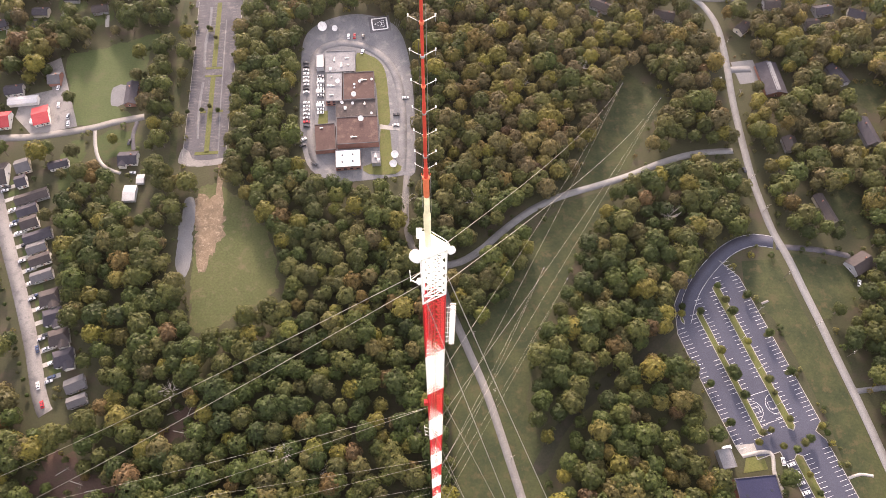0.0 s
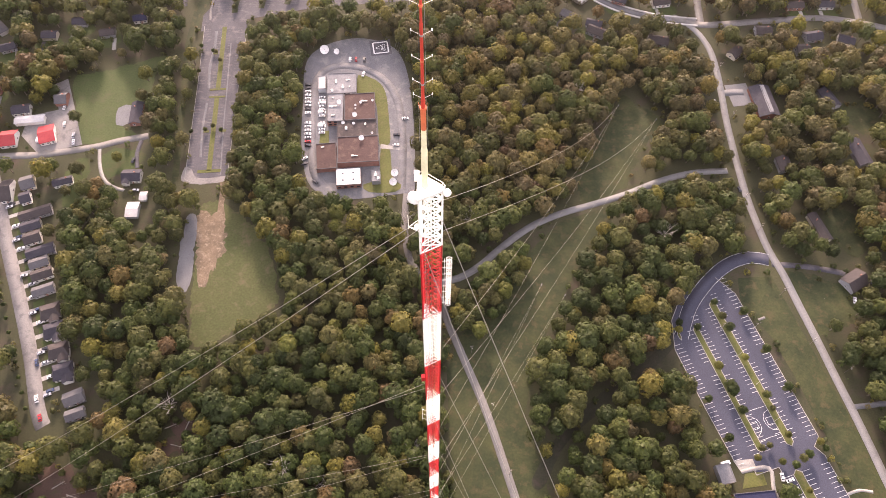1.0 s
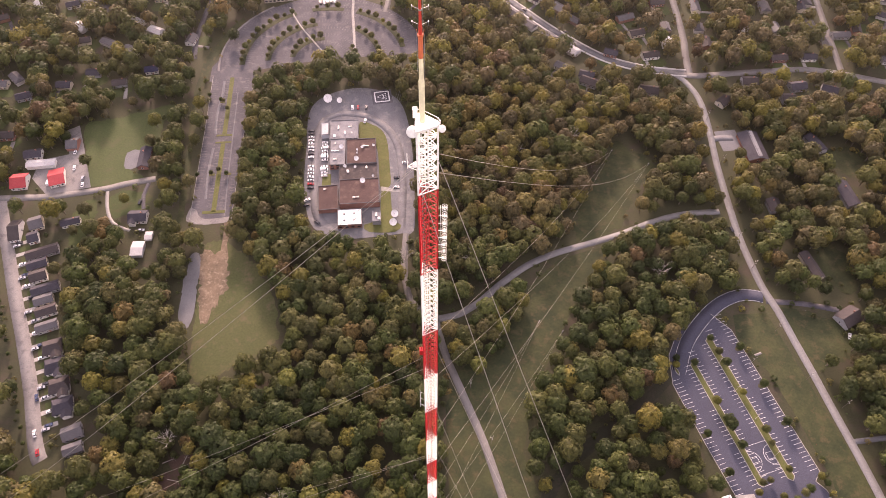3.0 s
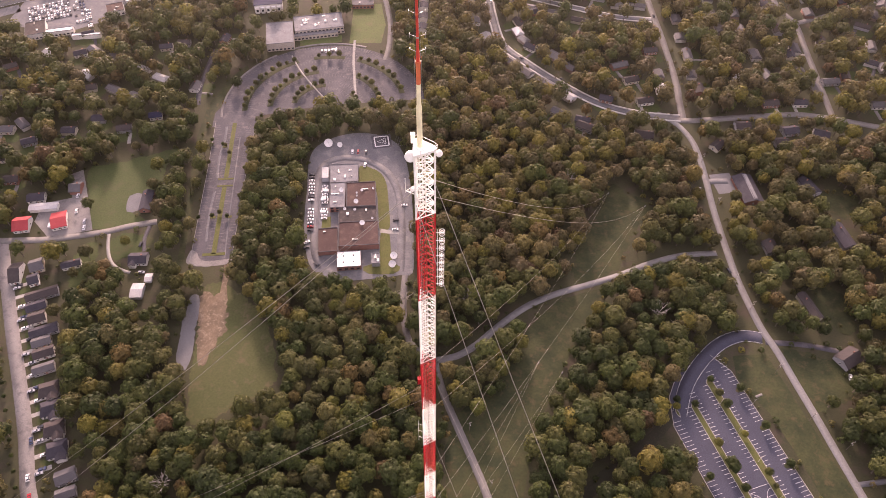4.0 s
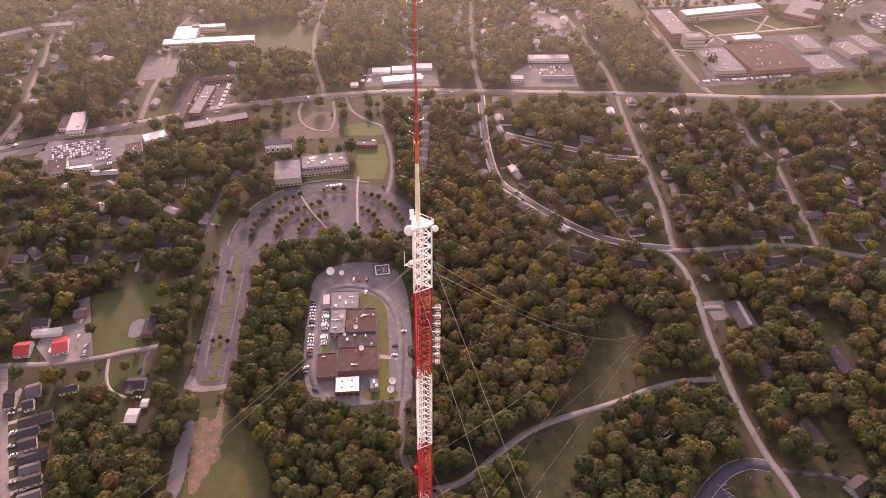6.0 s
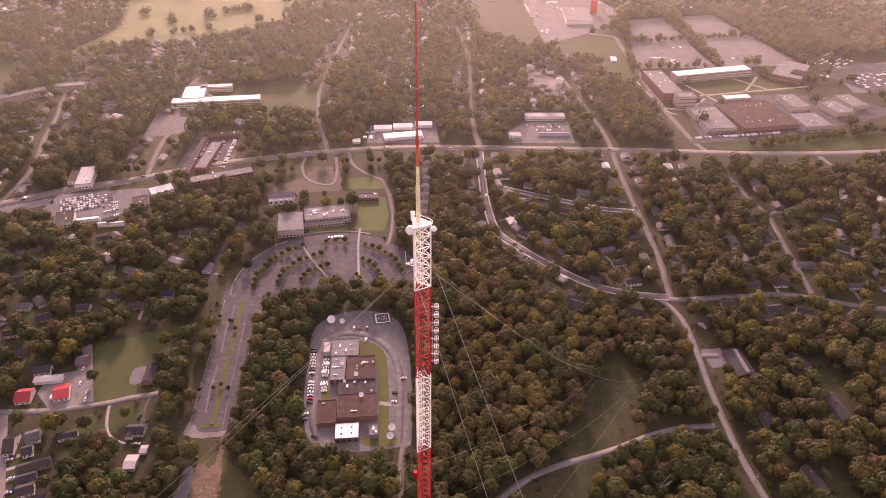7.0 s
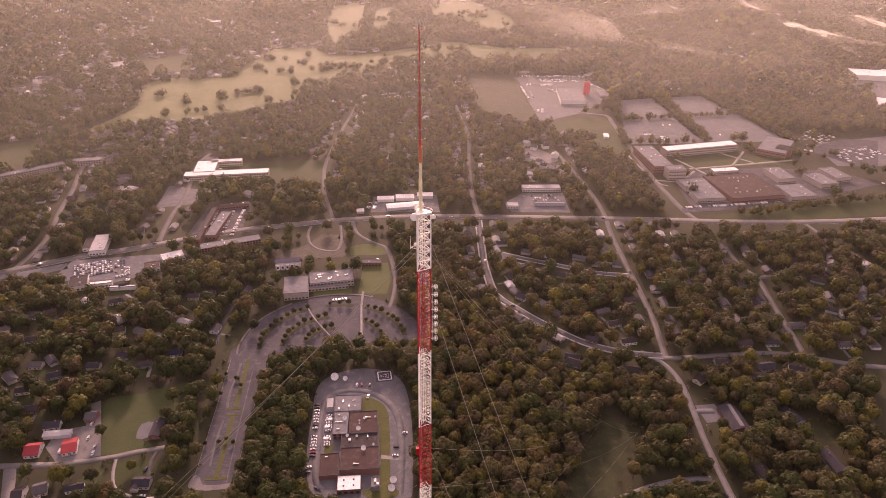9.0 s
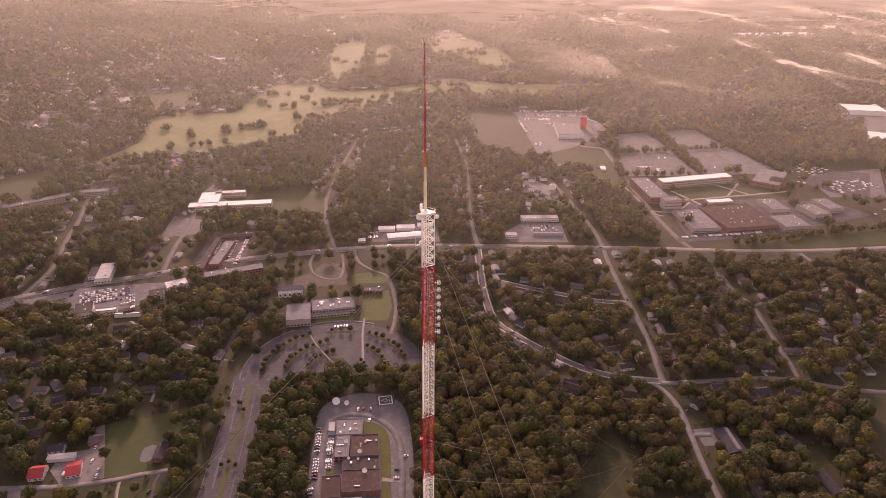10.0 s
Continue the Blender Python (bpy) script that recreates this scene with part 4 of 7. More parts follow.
# ---- the tower ----
TX, TY = -1.35, -361.4
LEGS = [(-0.85, -1.45), (1.90, -0.10), (-0.66, 1.60)]
tower = thing("broadcast_tower", "tall guyed lattice broadcast tower painted in red and white bands", "tower", pose(TX, TY, 0))
LEVELS = [(313.8, 326.6, "white"), (292.8, 313.8, "red"), (271.3, 292.8, "white"), (251.3, 271.3, "red")]
z_top, colour = 251.3, "white"
while z_top > 1:
    LEVELS.append((max(z_top - 19.4, 0.0), z_top, colour))
    z_top, colour = max(z_top - 19.4, 0.0), "red" if colour == "white" else "white"
lower = {"red": bmesh.new(), "white": bmesh.new()}
for z0, z1, colour in LEVELS:
    paint = M_TOWER_WHITE if colour == "white" else M_TOWER_RED
    top = z1 > 320
    bays = max(1, round((z1 - z0) / (2.15 if top else 1.75)))
    step = (z1 - z0) / bays
    section = part("tower_section", boxed((0.08, -0.1, z0, 0.2, 0.02, z1)), paint, tower, colour + " painted lattice section")
    for lx, ly in LEGS:
        b = bmesh.new()
        add_bar(b, (lx, ly, z0), (lx, ly, z1), 0.14 if top else 0.115, 6)
        part("tower_leg", b, paint, section)
    for k in range(3):
        (ax, ay), (bx, by) = LEGS[k], LEGS[(k + 1) % 3]
        mx, my = (ax + bx) / 2, (ay + by) / 2
        b = bmesh.new()
        add_bar(b, (mx, my, z0), (mx, my, z1), 0.07 if top else 0.05)
        part("face_post", b, paint, section)
        r = 0.082 if top else 0.052
        for i in range(bays):
            a, c = z0 + i * step, z0 + (i + 1) * step
            h = (a + c) / 2
            bars = [((ax, ay, a), (bx, by, a), r)]
            if top:
                bars += [((ax, ay, a), (mx, my, h), r), ((bx, by, a), (mx, my, h), r), ((ax, ay, c), (mx, my, h), r), ((bx, by, c), (mx, my, h), r)]
            else:
                bars += [((ax, ay, a), (mx, my, c), r), ((bx, by, a), (mx, my, c), r), ((ax, ay, h), ((ax + mx) / 2, (ay + my) / 2, h), r * 0.7), ((bx, by, h), ((bx + mx) / 2, (by + my) / 2, h), r * 0.7)]
            for p, q, w in bars:
                if z0 > 268:
                    b = bmesh.new()
                    add_bar(b, p, q, w)
                    part("brace", b, paint, section)
                else:
                    add_bar(lower[colour], p, q, w)
    b = bmesh.new()
    for x in (-0.22, 0.22):
        add_bar(b, (x, 0.45, z0), (x, 0.45, z1), 0.04)
    for i in range(int((z1 - z0) / 0.6)):
        add_bar(b, (-0.22, 0.45, z0 + 0.3 + 0.6 * i), (0.22, 0.45, z0 + 0.3 + 0.6 * i), 0.025)
    part("ladder", b, M_DARK_STEEL if colour == "red" else paint, section)
    # feed lines climbing inside the lattice
    b = bmesh.new()
    for x in (-0.32, 0.5):
        add_bar(b, (x, -0.35, z0), (x, -0.35, z1), 0.045)
    part("feed_line", b, M_STEEL if colour == "red" else paint, section, "pale feed line inside the lattice")

tagged(part("red_bracing", lower["red"], M_TOWER_RED, tower, "red steel bracing of the lower tower"), kind="stuff")
tagged(part("white_bracing", lower["white"], M_TOWER_WHITE, tower, "white steel bracing of the lower tower"), kind="stuff")

# head platform: three-cornered deck with beams, a box and drum aerials
b = bmesh.new()
outer = [(-1.05, -1.75), (0.0, -1.35), (1.75, -0.55), (2.2, -0.1), (1.9, 0.35), (-0.3, 1.85), (-0.95, 1.75)]
n = len(outer)
lo = [b.verts.new((x * 0.96, y * 0.96, 326.3)) for x, y in outer]
hi = [b.verts.new((x, y, 326.75)) for x, y in outer]
b.faces.new(lo[::-1]), b.faces.new(hi)
for i in range(n):
    b.faces.new((lo[i], lo[(i + 1) % n], hi[(i + 1) % n], hi[i]))
deck = part("head_platform", b, M_TOWER_WHITE, tower, "white steel head platform")
for i in range(n):
    (ax, ay), (bx, by) = outer[i], outer[(i + 1) % n]
    b = bmesh.new()
    add_bar(b, (ax, ay, 327.3), (bx, by, 327.3), 0.035)
    add_bar(b, (ax, ay, 326.7), (ax, ay, 327.35), 0.045)
    part("railing", b, M_TOWER_WHITE, deck)
part("cabinet", boxed((-1.35, 0.95, 326.6, -0.75, 1.5, 328.1)), M_TOWER_WHITE, deck, "white upright box on the platform corner")
b = bmesh.new()
add_revolved(b, [(0.62, 326.7), (0.62, 326.95), (0.5, 327.05)], 18, pose(-0.08, 0.0, 0))
part("mast_flange", b, M_TOWER_WHITE, deck, "bolted flange under the mast")
drum = [(0.0, -0.35), (0.55, -0.35), (0.72, -0.2), (0.75, 0.1), (0.70, 0.42), (0.35, 0.5)]
for x, y, zz, s, rz in ((-1.35, -0.75, 325.9, 1.05, -20), (2.42, 0.1, 325.6, 0.66, 25)):
    b = bmesh.new()
    add_revolved(b, [(r * s, h * s) for r, h in drum], 20, pose(x, y, zz, 75, 0, rz))
    d = part("drum_antenna", b, M_TOWER_WHITE, tower, "white drum-shaped microwave dish")
    b = bmesh.new()
    add_bar(b, (x * 0.62, y * 0.7, zz - 0.9), (x, y, zz - 0.1), 0.06)
    add_bar(b, (x * 0.72, y * 0.7, zz + 0.3), (x, y, zz + 0.1), 0.05)
    part("bracket", b, M_TOWER_WHITE, d)
b = bmesh.new()
add_revolved(b, [(0.0, -0.25), (0.34, -0.22), (0.4, 0.0), (0.3, 0.3)], 14, pose(-1.15, -1.1, 319.9, 70, 0, -30))
part("panel_antenna", b, M_TOWER_WHITE, tower, "small white dish on the leg")
b = bmesh.new()
add_bar(b, (-0.85, -1.2, 318.9), (-2.25, -0.5, 318.9), 0.05)
add_bar(b, (-0.7, 0.8, 318.9), (-2.25, -0.5, 318.9), 0.04)
add_bar(b, (-0.85, -1.2, 319.5), (-2.25, -0.5, 318.9), 0.04)
add_bar(b, (-2.25, -0.5, 318.5), (-2.25, -0.5, 321.5), 0.06)
part("side_arm", b, M_TOWER_WHITE, tower, "white side arm with an upright whip")
b = bmesh.new()
add_box(b, -1.65, -1.2, 262.3, -0.85, -0.4, 264.2)
add_bar(b, (-1.25, -0.8, 264.2), (-1.25, -0.8, 265.3), 0.07)
part("equipment_box", b, M_TOWER_RED, tower, "small red box")
M_LENS = painted("lamp_lens", (0.6, 0.2, 0.12), 0.2)
for zz in (295.5, 270, 210, 150):
    b = bmesh.new()
    add_revolved(b, [(0.16, 0.0), (0.2, 0.12), (0.16, 0.4), (0.06, 0.5)], 10, pose(0.52, -1.0, zz))
    part("obstruction_light", b, M_LENS, tower, "small red obstruction lamp")
for zz in (236, 239.5, 243):
    b = bmesh.new()
    add_bar(b, (-0.85, -1.4, zz), (-1.9, -1.0, zz + 0.2), 0.05)
    add_bar(b, (-1.9, -1.0, zz - 1.6), (-1.9, -1.0, zz + 1.6), 0.05)
    part("whip_aerial", b, M_TOWER_WHITE, tower, "short whip aerial")

# side-mounted column of ring antennas
for k in range(8):
    zz = 309.2 - 1.89 * k
    b = bmesh.new()
    add_bar(b, (1.9, -0.1, zz), (3.0, 0.0, zz), 0.045)
    add_bar(b, (2.5, 0.0, zz), (3.35, 0.0, zz), 0.03)
    bay = part("ring_antenna", b, M_TOWER_WHITE, tower, "cream ring antenna on an arm")
    for y in (-0.38, 0.0, 0.38):
        b = bmesh.new()
        n = 10
        pts = [(2.95 + 0.40 * math.cos(2 * math.pi * i / n), y, zz + 0.40 * math.sin(2 * math.pi * i / n)) for i in range(n)]
        add_tube(b, pts + pts[:1], 0.045)
        if y == 0.0:
            add_bar(b, (2.95, -0.45, zz), (2.95, 0.45, zz), 0.06)
            add_bar(b, (2.95, y, zz - 0.40), (2.95, y, zz + 0.40), 0.04)
        part("ring", b, M_TOWER_WHITE, bay)
b = bmesh.new()
add_bar(b, (2.3, -0.05, 295.4), (2.3, -0.05, 309.9), 0.04)
part("feed_line", b, M_TOWER_WHITE, tower)

# mast above the platform
PX, PY = -0.10, 0.0
b = bmesh.new()
add_revolved(b, [(0.40, 326.9), (0.37, 327.3), (0.37, 333.7), (0.29, 334.0), (0.28, 337.2)], 18, pose(PX, PY, 0))
part("mast_base", b, M_CREAM, tower, "smooth cream-white steel mast")
b = bmesh.new()
add_revolved(b, [(0.28, 337.2), (0.28, 340.1), (0.34, 340.2), (0.34, 340.5)], 18, pose(PX, PY, 0))
collar = part("mast_collar", b, M_TOWER_ORANGE, tower, "orange-red mast section")
for i in range(6):
    a = 2 * math.pi * i / 6
    b = bmesh.new()
    add_bar(b, (PX + 0.28 * math.cos(a), PY + 0.28 * math.sin(a), 340.0), (PX + 0.42 * math.cos(a), PY + 0.42 * math.sin(a), 341.1), 0.03)
    part("climbing_peg", b, M_TOWER_ORANGE, collar)
b = bmesh.new()
add_tube(b, [(PX + 0.42, PY - 0.05, 334.2 + 0.8 * i) for i in range(9)], 0.03)
add_tube(b, [(PX - 0.42, PY - 0.05, 335.2 + 0.8 * i) for i in range(8)], 0.03)
part("feed_cable", b, M_STEEL, collar, "grey feed cables beside the mast")
b = bmesh.new()
add_revolved(b, [(0.24, 340.5), (0.20, 341.6), (0.16, 342.2), (0.15, 351.0), (0.12, 351.1), (0.11, 362.4), (0.08, 362.8)], 12, pose(PX, PY, 0))
mast = part("antenna_mast", b, M_MAST_RED, tower, "dark red antenna mast")
for k, zz in enumerate((341.7, 343.7, 346.7, 349.7, 352.9, 356.1, 359.3, 362.0)):
    for sgn in (-1, 1):
        b = bmesh.new()
        tip = (PX + sgn * 0.92, PY + 0.50, zz + 0.1)
        add_bar(b, (PX, PY, zz), tip, 0.02)
        add_bar(b, (tip[0], tip[1], tip[2] - 0.5), (tip[0], tip[1], tip[2]), 0.018)
        arm = part("radiator_arm", b, M_STEEL if k < 7 else M_MAST_RED, mast, "grey radiator arm with hanging rod")
        part("tip", boxed((tip[0] - 0.05, tip[1] - 0.05, tip[2] - 0.02, tip[0] + 0.05, tip[1] + 0.05, tip[2] + 0.16)), M_TOWER_WHITE, arm, "small white tip")
    b = bmesh.new()
    add_revolved(b, [(0.13, zz - 0.14), (0.18, zz - 0.08), (0.18, zz + 0.08), (0.13, zz + 0.14)], 10, pose(PX, PY, 0))
    part("mast_flange", b, M_STEEL if k % 2 else M_TOWER_ORANGE, mast)
b = bmesh.new()
add_tube(b, [(PX + 0.3, PY - 0.1, 341.0 + i) for i in range(21)], 0.025)
part("feed_cable", b, M_STEEL, mast, "grey feed cable up the mast")
b = bmesh.new()
add_tube(b, [(PX - 0.26, PY - 0.12, 341.0 + i) for i in range(20)], 0.022)
part("feed_cable", b, M_DARK_STEEL, mast, "dark feed cable up the mast")
b = bmesh.new()
add_revolved(b, [(0.14, 362.8), (0.19, 362.95), (0.19, 363.3), (0.09, 363.5)], 12, pose(PX, PY, 0))
part("beacon", b, M_TOWER_WHITE, mast, "white top beacon")
b = bmesh.new()
pts = [(PX + 0.9 * math.cos(a), PY + 0.9 * math.sin(a), 363.8) for a in np.linspace(0, 2 * math.pi, 13)]
for a, c in zip(pts, pts[1:]):
    add_bar(b, a, c, 0.025)
for i in (0, 4, 8):
    add_bar(b, pts[i], (PX, PY, 363.0), 0.025)
part("top_ring", b, M_DARK_STEEL, mast)

# guy wires with their anchors, in three directions
def guy(a, c, sag, radius=0.032):
    b = bmesh.new()
    a, c = Vector(a), Vector(c)
    n = 14
    pts = [a.lerp(c, i / n) - Vector((0, 0, 4 * sag * (i / n) * (1 - i / n))) for i in range(n + 1)]
    add_tube(b, pts, radius, 4)
    return tagged(part("guy_wire", b, M_WIRE), "thin steel guy wire from tower to anchor", "guy wire", "tower guy wires")


ANCHOR_DIRS = [(27.0, 327.0, 165.0), (148.0, 300.0, 160.0), (266.0, 330.0, 170.0)]
for heading, outer_r, inner_r in ANCHOR_DIRS:
    hx, hy = math.sin(radians(heading)), math.cos(radians(heading))
    for radius, spread, levels in ((outer_r, 29.0, ((318.6, 1.4), (256.0, 6.0), (195.0, 5.5))), (inner_r, 16.0, ((140.0, 4.0), (85.0, 4.0)))):
        for side in (-1, 1):
            gx, gy = TX + hx * radius + side * hy * spread / 2, TY + hy * radius - side * hx * spread / 2
            anchor = thing("guy_anchor", "weathered concrete guy anchor block in grass", "anchor block", pose(gx, gy, 0, 0, 0, -heading), "guy anchors")
            part("block", boxed((-0.45, -0.9, -0.2, 0.45, 0.9, 0.4)), M_ASPHALT, anchor)
            part("anchor_plate", boxed((-0.08, -0.8, 0.4, 0.08, 0.2, 1.4)), M_STEEL, anchor)
            for zz, gap in levels:
                # each pair of wires leaves the two legs of the face that looks that way
                face = sorted(LEGS, key=lambda p: -(p[0] * hx + p[1] * hy))[:2]
                ax, ay = sorted(face, key=lambda p: side * (p[0] * hy - p[1] * hx))[1]
                guy((TX + ax, TY + ay, zz - side * gap), (gx, gy, 1.2), radius * 0.025 + 0.012 * zz, 0.042 if zz > 300 else 0.03)
            clear_line([(gx, gy)], 6.0)
base = thing("tower_base_hut", "low grey equipment hut at the tower foot", "hut", pose(10, -368, 0))
part("wall", boxed((-4, -3, 0, 4, 3, 3)), M_CONCRETE, base)
part("roof", boxed((-4.3, -3.3, 3.0, 4.3, 3.3, 3.25)), ROOFS["grey"], base)
part("door", boxed((-0.5, 3.0, 0.0, 0.5, 3.06, 2.1)), M_DARK_STEEL, base)


# ---- buildings ----
def gable_mesh(name, w, d, h, rise, over, material, hip=0.0):
    """A pitched roof with thickness, ridge along x; hip: how far the ridge ends are drawn in."""
    bm = bmesh.new()
    a, b = w / 2 + over, d / 2 + over
    low = [(-a, -b), (a, -b), (a, b), (-a, b)]
    v = [[bm.verts.new((x, y, h - 0.15 + dz)) for x, y in low] + [bm.verts.new((s * (a - hip), 0, h + rise + dz)) for s in (-1, 1)] for dz in (0.0, 0.25)]
    for k, flip in ((0, True), (1, False)):
        q = v[k]
        for f in ((q[0], q[1], q[5], q[4]), (q[2], q[3], q[4], q[5])):
            bm.faces.new(f[::-1] if flip else f)
        if hip > 0:
            for f in ((q[1], q[2], q[5]), (q[3], q[0], q[4])):
                bm.faces.new(f[::-1] if flip else f)
    p, q = v
    edges = [(0, 1), (2, 3)] + ([(1, 2), (3, 0)] if hip > 0 else [(1, 5), (5, 2), (3, 4), (4, 0)])
    for i, j in edges:
        bm.faces.new((p[i], p[j], q[j], q[i]))
    return as_mesh(name, bm, material)


def house_walls(w, d, h, rise, hip):
    bm = bmesh.new()
    x, y = w / 2, d / 2
    v = [bm.verts.new(c) for c in ((-x, -y, -0.3), (x, -y, -0.3), (x, y, -0.3), (-x, y, -0.3), (-x, -y, h), (x, -y, h), (x, y, h), (-x, y, h))]
    top = h + (rise * 0.93 if hip == 0 else 0.0)
    if hip == 0:
        a, b = bm.verts.new((-x, 0, top)), bm.verts.new((x, 0, top))
        bm.faces.new((v[1], v[2], v[6], b, v[5]))
        bm.faces.new((v[3], v[0], v[4], a, v[7]))
    else:
        bm.faces.new((v[1], v[2], v[6], v[5]))
        bm.faces.new((v[3], v[0], v[4], v[7]))
    bm.faces.new((v[0], v[1], v[5], v[4]))
    bm.faces.new((v[2], v[3], v[7], v[6]))
    return bm


def shared(maker):
    kept = {}

    def get(*key):
        if key not in kept:
            kept[key] = maker(*key)
        return kept[key]
    return get


WINDOW = shared(lambda w, h: as_mesh("window", boxed((-w / 2, -0.06, 0, w / 2, 0.04, h)), M_GLASS))
WINDOW_FRAME = shared(lambda w, h: as_mesh("window_frame", boxed((-w / 2 - 0.12, -0.09, -0.12, w / 2 + 0.12, -0.065, 0.0), (-w / 2 - 0.12, -0.09, h, w / 2 + 0.12, -0.065, h + 0.12), (-w / 2 - 0.12, -0.09, 0, -w / 2, -0.065, h), (w / 2, -0.09, 0, w / 2 + 0.12, -0.065, h)), M_WHITE))
DOOR = shared(lambda w, h, key: as_mesh("door", boxed((-w / 2, -0.08, 0, w / 2, 0.04, h)), WALLS[key]))
GABLES = "charcoal", "brown", "grey", "charcoal", "brown"


def house(x, y, w, d, rot, roof="charcoal", wall="white", h=3.2, rise=None, hip=0.0, wing=None, chimney=True, garage=True, label="", detail=2, clear=2.0, group="", open_front=True):
    """A small house: walls, pitched roof, chimney, door, windows, and a wing across the ridge where it has one."""
    rise = rise if rise is not None else 0.28 * d
    hs = thing("house", label or f"{wall} house with a {roof} pitched roof", "house", pose(x, y, 0, 0, 0, rot), group)
    part("wall", house_walls(w, d, h, rise, hip), WALLS[wall], hs, wall + " outer walls")
    part("roof", gable_mesh("roof", w, d, h, rise, 0.45, ROOFS[roof], hip), None, hs, roof + " shingle roof" if roof in ("charcoal", "brown", "grey") else roof + " sheet roof")
    if wing:
        wx, ww, wd = wing
        m = pose(wx, -d / 2 - wd / 2 + 0.6, 0, 0, 0, 90)
        part("wing_wall", house_walls(wd + 1.2, ww, h, ww * 0.3, 0.0), WALLS[wall], hs, at=m)
        part("wing_roof", gable_mesh("roof", wd + 1.2, ww, h + 0.05, ww * 0.3, 0.4, ROOFS[roof]), None, hs, at=m)
        if detail > 1:
            part("garage_door", DOOR(min(4.6, ww - 1.2), 2.3, "white"), None, hs, "white garage door", pose(wx, -d / 2 - wd + 0.0, 0))
    if chimney and detail > 0:
        part("chimney", boxed((w * 0.2, 0.3, h + rise * 0.4, w * 0.2 + 0.8, 1.0, h + rise + 0.9), (w * 0.2 - 0.06, 0.24, h + rise + 0.9, w * 0.2 + 0.86, 1.06, h + rise + 1.0)), WALLS["brick"], hs, "brick chimney")
    if detail > 1:
        n = max(1, int(w / 3.2))
        for i in range(n):
            xx = -w / 2 + (i + 0.5) * w / n
            if wing and abs(xx - wing[0]) < wing[1] / 2 + 0.6:
                continue
            win = part("window", WINDOW(1.2, 1.3), None, hs, at=pose(xx, -d / 2, 1.0))
            part("window_frame", WINDOW_FRAME(1.2, 1.3), None, win)
        for sgn in (-1, 1):
            win = part("window", WINDOW(1.2, 1.3), None, hs, at=pose(sgn * w / 2, 0.5, 1.0, 0, 0, 90 * sgn))
            part("window_frame", WINDOW_FRAME(1.2, 1.3), None, win)
        part("door", DOOR(1.0, 2.1, "brick"), None, hs, "front door", pose(w * 0.08, -d / 2, 0))
    clear_poly(rect(x, y - (wing[2] / 2 if wing else 0), w, d + (wing[2] if wing else 0), rot, clear))
    if open_front:
        clear_line([(x, y - 8)], min(w, 12) / 2)
    return hs


def garden(x, y, rot, seed):
    """A lawn in front of a house, with a drive."""
    g = random.Random(seed * 7 + int(abs(x)))
    a = radians(rot)
    w, d, o = g.uniform(9, 13), g.uniform(7, 10), g.uniform(4, 9)
    cx, cy = x + math.sin(a) * o, y - math.cos(a) * o
    pts = [(cx + w * math.cos(k) * math.cos(a) - d * math.sin(k) * math.sin(a), cy + w * math.cos(k) * math.sin(a) + d * math.sin(k) * math.cos(a)) for k in np.linspace(0, 2 * math.pi, 9)[:-1]]
    patch("garden_lawn", pts, M_LAWN, "small mown lawn in front of a house", "lawn", z=0.045, clear=g.random() < 0.3, grow=0.0, ragged=3.0)
    u = g.choice((-4.5, 4.5))
    p = [(x + math.cos(a) * u + math.sin(a) * k, y + math.sin(a) * u - math.cos(a) * k) for k in (4.5, 10, 17)]
    road("driveway", p, 3.0, g.choice((M_PALE_ASPHALT, M_ASPHALT, M_CONCRETE)), "short drive up to a house", z=0.08, verge=1.0, step=4)


